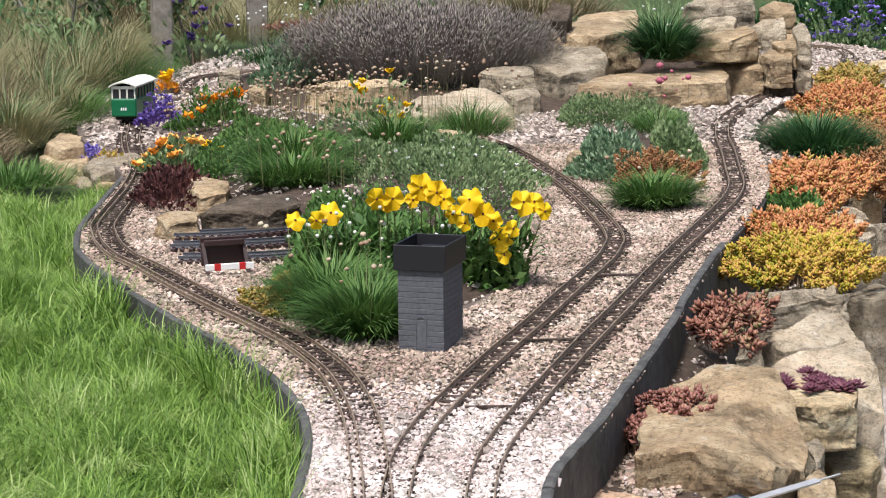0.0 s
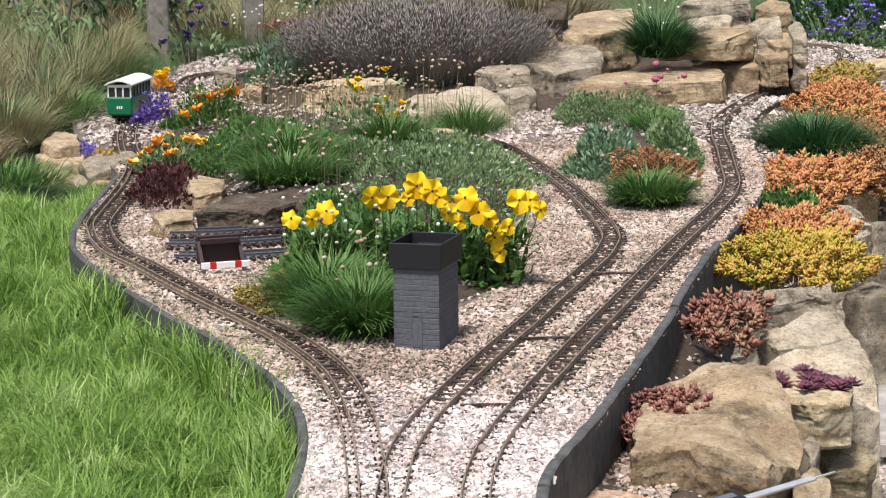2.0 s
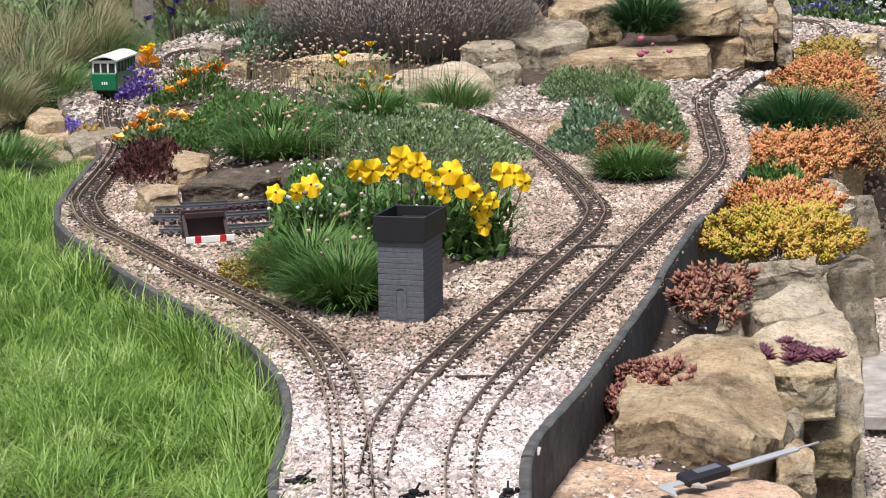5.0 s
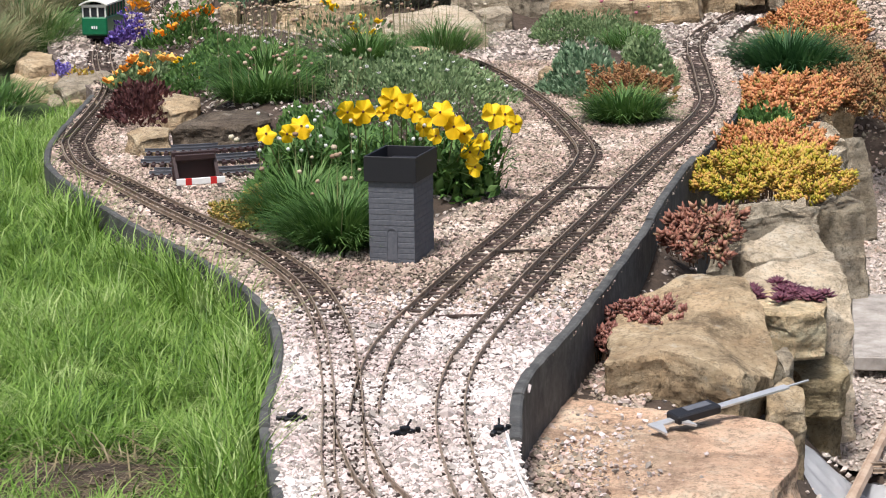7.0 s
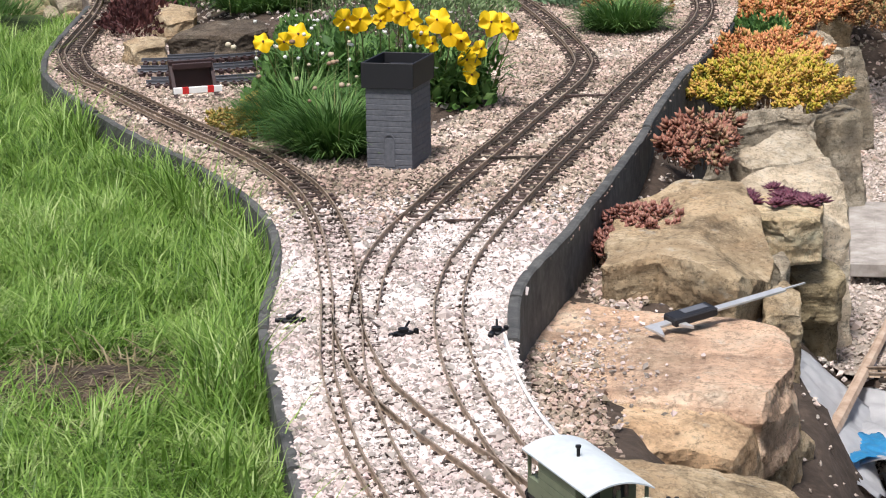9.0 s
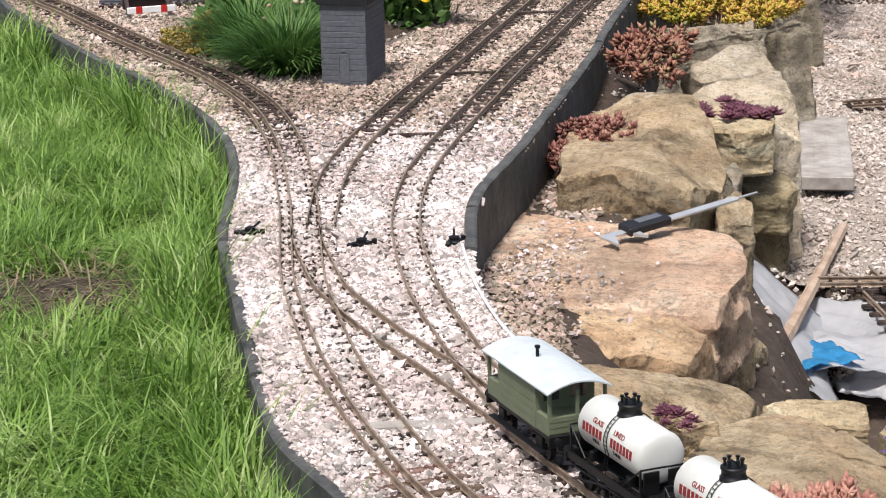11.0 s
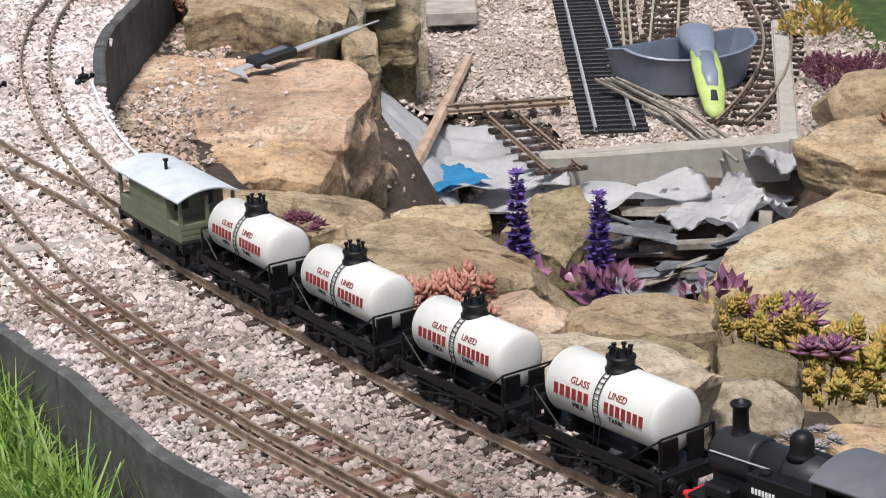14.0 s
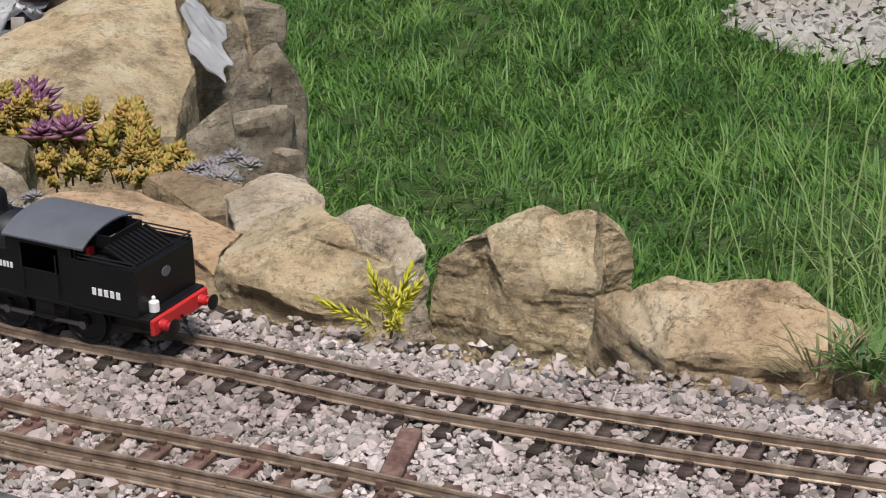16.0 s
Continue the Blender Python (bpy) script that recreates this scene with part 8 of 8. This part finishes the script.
sedum("stonecrop_mat", 0.641, 0.962, -0.020, 0.008, 0.016, 0.016, 9, M_SED_LIME, "bright yellow spiky stonecrop beside the track", seed=16, head=0.008, leaf=0.0085, per=34, spiky=True)
rosettes("houseleek_patch", 0.515, 1.27, -0.015, 0.02, 0.03, 7, 0.010, M_SEMP_GREY, "small pinkish grey houseleeks at the ballast edge", seed=6)
tuft("dry_plant", 0.815, 0.765, -0.01, 0.035, 0.02, 0.03, 60, M_STRAW, "tangle of dry straw stems by the stones", "dry plant", width=0.002, seed=14)
tuft("dry_plant", 0.835, 0.75, -0.01, 0.02, 0.02, 0.03, 60, M_GREEN, "small green weed among dry stems", "weed", width=0.003, seed=15)
sedum("stonecrop_mat", 1.265, 3.17, -0.29, 0.07, 0.09, 0.035, 300, M_SEMP_PURPLE, "purple-pink stonecrop mat beside the kerb", seed=17, head=0.006, leaf=0.006, per=10)
bush("green_cushion", 1.34, 3.50, -0.29, 0.06, 0.09, 0.05, 400, 0.014, M_SED_GOLD, "lime-green cushion plant beside the yard", "cushion plant", seed=28)
sedum("stonecrop_mat", 1.16, 2.62, -0.215, 0.05, 0.03, 0.03, 60, M_SED_RED, "reddish dry stonecrop on top of the wall", seed=18)

# background: rough grass, saplings and flowers behind the fence
rngb = np.random.default_rng(41)
for cx, cy, rx, ry, h, n, sd, mt in (*[(-1.56 + 0.5 * (0.618 * i % 1), 5.9 + 2.9 * i / 34, 0.045, 0.09, 0.15 + 0.16 * (0.414 * i % 1), 420, 10 + i, (M_STRAW, M_STRAW, M_HAY, M_GREYGREEN)[i % 4]) for i in range(34)], (-0.80, 9.6, 0.40, 0.5, 0.20, 1500, 3, M_STRAW), (-0.35, 9.8, 0.5, 0.4, 0.16, 1500, 4, M_STRAW), (-1.34, 6.4, 0.14, 0.4, 0.16, 1200, 5, M_STRAW), (-1.05, 7.7, 0.2, 0.5, 0.14, 1200, 7, M_GREEN), (-1.15, 7.6, 0.16, 0.5, 0.16, 900, 6, M_GREYGREEN)):
    tuft("rough_grass", cx, cy, -0.15, rx, ry, h, n, mt, "tall dry straw-coloured rough grass by the fence", "grass", width=0.0024, seed=40 + sd)
for j, (fx, fy, frx, fry, fh, fn, fm) in enumerate(((-1.9, 9.6, 0.45, 0.5, 0.30, 1600, M_STRAW), (-1.3, 10.2, 0.5, 0.5, 0.28, 1600, M_HAY), (-0.6, 10.6, 0.5, 0.4, 0.24, 1500, M_STRAW), (0.4, 10.4, 0.5, 0.4, 0.20, 1300, M_HAY), (1.0, 10.6, 0.4, 0.4, 0.26, 1200, M_GREYGREEN), (-1.75, 7.6, 0.25, 0.6, 0.30, 1800, M_HAY), (-1.62, 6.6, 0.2, 0.5, 0.26, 1600, M_STRAW), (-1.16, 5.55, 0.16, 0.25, 0.13, 900, M_HAY), (-1.12, 6.1, 0.12, 0.3, 0.15, 900, M_STRAW), (-1.32, 5.85, 0.14, 0.35, 0.20, 1000, M_HAY), (-1.02, 6.6, 0.07, 0.4, 0.12, 700, M_GREEN), (-1.0, 5.33, 0.2, 0.12, 0.08, 700, M_GREEN))):
    tuft("rough_grass", fx, fy, -0.17, frx, fry, fh, fn, fm, "rough tangled field grass beyond the garden", "grass", width=0.0034, seed=140 + j)
bush("hedge_plant", 1.75, 9.9, -0.2, 0.45, 0.4, 0.75, 3500, 0.05, M_DEEP, "dark green leafy shrub beyond the far bend", "shrub", seed=29, stems=60)
bush("catmint_clump", 1.58, 9.35, -0.1, 0.22, 0.20, 0.22, 900, 0.02, M_GREYGREEN, "blue-flowered clump beyond the far bend", "flowers", seed=30, flowers=110, fmat=M_LILAC, fsize=0.016)
bush("white_flower_clump", 1.72, 8.75, -0.08, 0.10, 0.10, 0.13, 300, 0.02, M_GREEN, "white flowers beside the far bend", "flowers", seed=31, flowers=24, fmat=M_WHITEPETAL, fsize=0.018)
bush("iris_clump", -0.86, 8.3, -0.12, 0.16, 0.2, 0.26, 120, 0.03, M_GREYGREEN, "purple flowers on tall stems by the fence", "flowers", seed=32, flowers=16, fmat=M_VIOLET, fsize=0.028, stems=30)


def sapling(x, y, h, seed, label):
    rng = np.random.default_rng(seed)
    root = thing("sapling", Matrix.Translation((x, y, -0.16)), label, "sapling")
    tips = []
    bm = bmesh.new()
    p = Vector((0, 0, 0))
    d = Vector((rng.uniform(-0.25, 0.25), 0, 1))
    for k in range(8):
        q = p + d * h / 8
        rod(bm, p, q, 0.009 * (1 - k / 10), 6)
        if k > 1:
            for _ in range(2):
                e = Vector((rng.uniform(-1, 1), rng.uniform(-0.6, 0.6), rng.uniform(0.0, 0.8))) * h * 0.28
                limb = bmesh.new()
                rod(limb, q, q + e, 0.0035, 5)
                part("limb", limb, M_POST, root)
                tips += [q + e * u for u in (0.4, 0.6, 0.8, 1.0)]
        p = q
        d = (d + Vector((rng.uniform(-0.2, 0.2), rng.uniform(-0.2, 0.2), 0))).normalized()
    part("trunk", bm, M_POST, root)
    tips = np.array([tuple(t) for t in tips])
    n = len(tips) * 14
    pos = np.repeat(tips, 14, 0) + rng.normal(0, h * 0.035, (n, 3))
    ln = rng.uniform(0.03, 0.06, n)
    leaves("leaves", [inst(LEAF_V, LEAF_F, aim(rng.uniform(0, 6.28, n), rng.uniform(1.6, 2.8, n)), np.stack([ln * 0.4, ln, ln], 1), pos)], M_GREYGREEN if seed % 2 else M_DEEP, root)


sapling(-1.30, 7.9, 0.62, 1, "young narrow-leaved sapling by the fence")
sapling(-1.48, 8.8, 0.80, 2, "bare-stemmed young tree with drooping leaves")
sapling(-0.98, 9.4, 0.75, 3, "young tree with drooping leaves behind the posts")
sapling(-0.55, 9.8, 0.70, 4, "young tree with hanging dark leaves at the back")
sapling(-1.15, 9.3, 0.70, 5, "slim young tree with grey-green leaves")


# ---- loose stones ----
CUBE_V = np.array([(x, y, z) for x in (-0.75, 0.75) for y in (-0.75, 0.75) for z in (-0.75, 0.75)])
CUBE_F = np.array([(0, 1, 3), (0, 3, 2), (4, 6, 7), (4, 7, 5), (0, 4, 5), (0, 5, 1), (2, 3, 7), (2, 7, 6), (0, 2, 6), (0, 6, 4), (1, 5, 7), (1, 7, 3)])
def stones(name, P, z0, size, spread, mat, label, ico=True, seed=0, flat=0.72, dz=0.0):
    rng = np.random.default_rng(seed + 900)
    n = len(P)
    s = size * np.exp(rng.normal(0, spread, n))
    bv, bf = (ICO_V, ICO_F) if ico else (OCT_V, OCT_F)
    if ico == 2:
        bv, bf = CUBE_V, CUBE_F
    R = aim(rng.uniform(0, 6.28, n), rng.uniform(0, 0.9, n), rng.uniform(0, 6.28, n))
    sc = np.stack([s * rng.uniform(0.7, 1.35, n), s * rng.uniform(0.7, 1.2, n), s * rng.uniform(0.5, 0.95, n)], 1) * 0.5
    k = len(bv)
    jit = 1 + rng.normal(0, 0.22, (n, k, 1))
    v = np.einsum("nij,nkj->nki", R, bv[None] * jit * sc[:, None, :])
    zz = (z0 if np.ndim(z0) else np.full(n, z0)) + s * 0.16 + rng.uniform(-0.5, 0.5, n) * dz
    v += np.column_stack([P, zz])[:, None, :]
    f = (bf[None] + (np.arange(n) * k)[:, None, None]).reshape(-1, 3)
    return tagged(link_mesh(name, v.reshape(-1, 3), f, mat, False), label, "gravel", kind="stuff")


def scatter(n, x0, x1, y0, y1, rng):
    return np.column_stack([rng.uniform(x0, x1, n), rng.uniform(y0, y1, n)])


def rail_gap(P):
    """Distance to the nearest running rail."""
    d = np.full(len(P), 9.0)
    order = np.argsort(P[:, 1])
    ys = P[order, 1]
    for line, offs in ((SR, (-0.016, 0.016)), (SM, (-0.016, 0.016)), (SL, (-0.016, 0.016, 0.029)), (ST, (-0.016, 0.016))):
        _, nr = frames_of(line)
        for o in offs:
            q = line + nr * o
            for a in range(0, len(q), 1):
                if -0.2 < q[a, 1] < 6.5:
                    i, j = np.searchsorted(ys, (q[a, 1] - 0.02, q[a, 1] + 0.02))
                    if j > i:
                        k = order[i:j]
                        d[k] = np.minimum(d[k], np.hypot(P[k, 0] - q[a, 0], P[k, 1] - q[a, 1]))
    return d


def off_sleeper(P, share):
    """True where a stone does not lie on a sleeper; share of those on sleepers are swept off."""
    keep = np.ones(len(P), bool)
    order = np.argsort(P[:, 1])
    ys = P[order, 1]
    rnd = np.random.default_rng(5).uniform(0, 1, len(P))
    for line in (SR, SM, SL, ST):
        best, at = np.full(len(P), 9.0), np.zeros(len(P), int)
        for a in range(len(line)):
            i, j = np.searchsorted(ys, (line[a, 1] - 0.04, line[a, 1] + 0.04))
            if j > i:
                k = order[i:j]
                d = np.hypot(P[k, 0] - line[a, 0], P[k, 1] - line[a, 1])
                k, d = k[d < best[k]], d[d < best[k]]
                best[k], at[k] = d, a
        keep &= ~((best < 0.034) & (at % 2 == 0) & (rnd < np.where(P[:, 1] < 1.7, 0.80, np.where(P[:, 1] < 2.9, 0.22, share))))
    return keep


RS = np.random.default_rng(77)
# near ballast, coarse: pale by the turnouts, duller and pinker towards the near end
PY = RS.uniform(0.3, 3.2, 190000)
oL, oR = np.argsort(EL[:, 1]), np.argsort(ER[:, 1])
PX = RS.uniform(-0.22, 1.15, len(PY))
wide = (PX > np.interp(PY, EL[oL, 1], EL[oL, 0]) - 0.02) & (PX < np.interp(PY, ER[oR, 1], ER[oR, 0]) + 0.02)
PX = np.where(wide, PX, RS.uniform(0, 1, len(PY)) * (np.interp(PY, ER[oR, 1], ER[oR, 0]) - np.interp(PY, EL[oL, 1], EL[oL, 0])) + np.interp(PY, EL[oL, 1], EL[oL, 0]))
P = np.column_stack([PX, PY])
P = P[(side_dist(P, EL[::2]) > 0.002) & (side_dist(P, ER[::2]) < 0.004)]
P = P[P[:, 1] + RS.normal(0, 0.12, len(P)) < 2.95][:160000]
P = P[rail_gap(P) > 0.0034]
P = P[off_sleeper(P, 0.38)]
td = track_dist(P)
dull = P[:, 1] + RS.normal(0, 0.12, len(P)) < 1.75
zz = np.where(P[:, 1] < 1.75, -0.0102, -0.0088) - 0.0004 * (td < 0.03)
stones("ballast_pale", P[~dull], zz[~dull], 0.0047, 0.36, M_CHIP, "pale crushed stone ballast round the turnouts", False, 1, dz=0.002)
stones("ballast_dull", P[dull], zz[dull] - 0.0006, 0.0039, 0.34, M_CHIP_DULL, "dull pinkish-grey crushed stone ballast", True, 11, dz=0.0045)
# farther ballast, finer
P = scatter(260000, -0.75, 0.9, 2.75, 5.8, RS)
P = P[(side_dist(P, EL[::2]) > 0.004) & (side_dist(P, ER[::2]) < 0.006)]
td = track_dist(P)
keep = (mound_z(P) < -0.018) | (td < 0.075)
P, td = P[keep][:78000], td[keep][:78000]
P = P[P[:, 1] + RS.normal(0, 0.12, len(P)) > 2.9]
P = P[rail_gap(P) > 0.0036]
P = P[off_sleeper(P, 0.8)]
stones("ballast_far", P, -0.0105 - 0.0013 * (track_dist(P) < 0.031), 0.0056, 0.32, M_CHIP_BUFF, "fine buff crushed stone ballast", False, 2, dz=0.002)
P = scatter(40000, -1.0, 1.6, 5.8, 8.9, RS)
P = P[(side_dist(P, EL[::2]) > 0.01) & (side_dist(P, ER[::2]) < 0.006)]
keep = (mound_z(P) < -0.015) | (track_dist(P) < 0.08)
P = P[keep][:17000]
stones("ballast_back", P, -0.0115, 0.0105, 0.3, M_CHIP_PINK, "coarse pinkish gravel at the back of the bed", False, 3, dz=0.002)
# gravel of the sunken yard and chips on the rockery soil
P = scatter(42000, 0.58, 1.42, 2.95, 5.9, RS)
z = slope_z(P)
P, z = P[z < -0.27], z[z < -0.27]
stones("yard_gravel", P, z + 0.006, 0.0068, 0.32, M_CHIP_PINK, "fine buff gravel on the sunken yard floor", False, 4, dz=0.004)
P = scatter(30000, 0.1, 1.5, 0.6, 7.0, RS)
s1 = side_dist(P, ER[::2])
ok = (s1 > 0.005) & (s1 < 0.5) & (side_dist(P, OUTER) < -0.06)
P, s1 = P[ok], s1[ok]
P = P[(s1 < 0.09) | (RS.uniform(0, 1, len(P)) < 0.25)][:8000]
stones("rockery_chips", P, slope_z(P), 0.0065, 0.3, M_CHIP_PINK, "stray pinkish chips between the rockery stones", False, 5, dz=0.004)
# chips spilt on the flat slab, along its foot and down the bank
P = np.column_stack([RS.normal(0.20, 0.05, 420), RS.normal(2.64, 0.13, 420)])
P = P[(side_dist(P, ER[::2]) > 0.03) & (P[:, 0] > 0.15)]
stones("slab_chips", P, -0.086 + 0.03 * (P[:, 0] - 0.15), 0.0052, 0.35, M_CHIP, "pale chips scattered over the flat slab", False, 13, dz=0.001)
P3 = scatter(14000, 0.40, 1.0, 0.55, 1.45, RS)
d3 = side_dist(P3, ER[::2])
P = scatter(22000, 0.10, 0.34, 1.8, 3.4, RS)
d = side_dist(P, ER[::2])
P = P[(d > 0.004) & (d < 0.10)]
P3 = P3[(d3 > 0.004) & (d3 < 0.06)]
stones("verge_chips", P3, slope_z(P3) + 0.004, 0.0046, 0.34, M_CHIP_DULL, "dull chips spilt beside the near track", True, 17, dz=0.004)
stones("foot_chips", P, slope_z(P), 0.0062, 0.34, M_CHIP_BUFF, "buff chips along the foot of the edging boards", False, 14, dz=0.004)
P = scatter(26000, 0.72, 1.75, 4.3, 8.6, RS)
d = side_dist(P, ER[::2])
P = P[(d > 0.02) & (side_dist(P, OUTER) < -0.03)][:13000]
stones("bank_chips", P, slope_z(P), 0.0105, 0.35, M_CHIP_BUFF, "buff gravel among the plants of the bank", False, 15, dz=0.004)


P2 = scatter(16000, -0.6, 0.15, 3.5, 6.4, RS)
P2 = P2[(mound_z(P2) > -0.02)]
stones("soil_chips", P2[:2400], mound_z(P2[:2400]), 0.008, 0.35, M_CHIP_PINK, "scattered pinkish stones on the garden soil", False, 12, dz=0.003)


# ---- grass ----
def lawn(name, P, z, ln0, ln1, width, mat, label, seed, lie=0.9):
    rng = np.random.default_rng(seed)
    n = len(P)
    # neighbouring blades lie the same way
    az = np.array([noise.noise((p[0] * 10, p[1] * 10, seed)) for p in P]) * 9.0 + rng.normal(0, 0.9, n)
    lump = np.array([noise.noise((p[0] * 7, p[1] * 7, seed + 9)) for p in P])
    ln = rng.uniform(ln0, ln1, n) * (1 + 0.5 * lump)
    tilt = np.clip(rng.normal(lie * 0.6, 0.28, n), 0.05, 1.3)
    sc = np.stack([np.full(n, width) * rng.uniform(0.6, 1.3, n), ln * rng.uniform(0.5, 1.5, n), ln], 1)
    v, f = inst(BLADE_V, BLADE_F, aim(az, tilt), sc, np.column_stack([P, z - 0.004]))
    return tagged(link_mesh(name, v, f, mat, True), label, "grass", kind="stuff")


RG = np.random.default_rng(88)
PY = RG.uniform(0.85, 5.3, 165000)
P = np.column_stack([np.interp(PY, EL[oL, 1], EL[oL, 0]) + 0.02 - 0.85 * RG.uniform(0, 1, len(PY)), PY])
s = side_dist(P, EL[::2])
soil_hole = ((P[:, 0] + 0.36) / 0.19) ** 2 + ((P[:, 1] - 2.44) / 0.11) ** 2
keep = (s < -0.005) & (s > -0.95) & (P[:, 1] < 5.15 + 0.08 * np.sin(P[:, 0] * 31)) & (P[:, 0] > -0.21 * P[:, 1] - 0.12) & ((soil_hole > 1) | (RG.uniform(0, 1, len(P)) < 0.06))
P = P[keep][:115000]
lawn("lawn_long_grass", P, ground_z(P), 0.030, 0.080, 0.0022, M_GRASS, "long bright green lawn grass beside the raised bed", 3, 1.2)
bm = bmesh.new()
bmesh.ops.create_grid(bm, x_segments=26, y_segments=14, size=0.5)
for v in bm.verts:
    r = min(1, math.hypot(v.co.x * 2, v.co.y * 2))
    v.co = Vector((v.co.x * 0.46, v.co.y * 0.22, 0.022 * (1 - r * r) + 0.010 * noise.noise(v.co * 14) - 0.006))
o = tagged(part("bare_soil", bm, M_SOIL, smooth=True), "patch of bare brown soil in the lawn", "soil", kind="structure")
o.matrix_basis = Matrix.Translation((-0.36, 2.44, -0.062))
P = np.column_stack([RG.normal(-0.36, 0.11, 900), RG.normal(2.42, 0.07, 900)])
lawn("dead_grass", P, ground_z(P) + 0.012, 0.03, 0.07, 0.0020, M_HAY, "dry brown cut grass on the bare soil", 12, 2.0)
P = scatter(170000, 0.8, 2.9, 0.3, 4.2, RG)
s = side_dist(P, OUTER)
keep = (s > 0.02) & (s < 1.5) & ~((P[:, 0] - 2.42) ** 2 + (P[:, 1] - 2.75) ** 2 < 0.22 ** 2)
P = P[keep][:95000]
lawn("lawn_short_grass", P, ground_z(P), 0.022, 0.055, 0.0030, M_GRASS_DARK, "shorter lawn grass below the rock wall, deep green with shade painted in", 5)
P = np.column_stack([RG.normal(1.68, 0.08, 120), RG.normal(1.74, 0.12, 120)])
lawn("tall_grass_stems", P, ground_z(P), 0.16, 0.34, 0.0028, M_GRASS_PALE, "tall pale grass stems standing above the lawn", 6, 0.5)
P = np.column_stack([RG.uniform(0.25, 0.55, 70), RG.uniform(0.62, 1.0, 70)])
P = P[np.abs(side_dist(P, EL[::2]) + 0.02) < 0.03]
lawn("edge_grass", P, np.full(len(P), -0.05), 0.05, 0.11, 0.0026, M_GRASS_PALE, "sparse grass stems along the edging board", 7, 0.4)
PY = RG.uniform(0.72, 4.6, 6500)
P = np.column_stack([np.interp(PY, EL[oL, 1], EL[oL, 0]) - 0.008 - 0.07 * RG.uniform(0, 1, len(PY)), PY])
P = P[(lumps(P, 3.5, 21.0) + RG.normal(0, 0.25, len(P)) > 0) | (P[:, 1] < 1.75)]
P = P[side_dist(P, EL[::2]) < -0.006]
lawn("lawn_fringe", P, ground_z(P), 0.05, 0.115, 0.0026, M_GRASS, "long grass leaning against the edging boards", 9, 0.55)
P = scatter(2500, 2.2, 2.75, 2.5, 3.1, RG)
P = P[(P[:, 0] - 2.42) ** 2 + (P[:, 1] - 2.75) ** 2 < 0.24 ** 2]
stones("grey_gravel_patch", P, ground_z(P) + 0.004, 0.018, 0.3, M_CONC, "pale grey gravel at the edge of the lawn", False, 8)
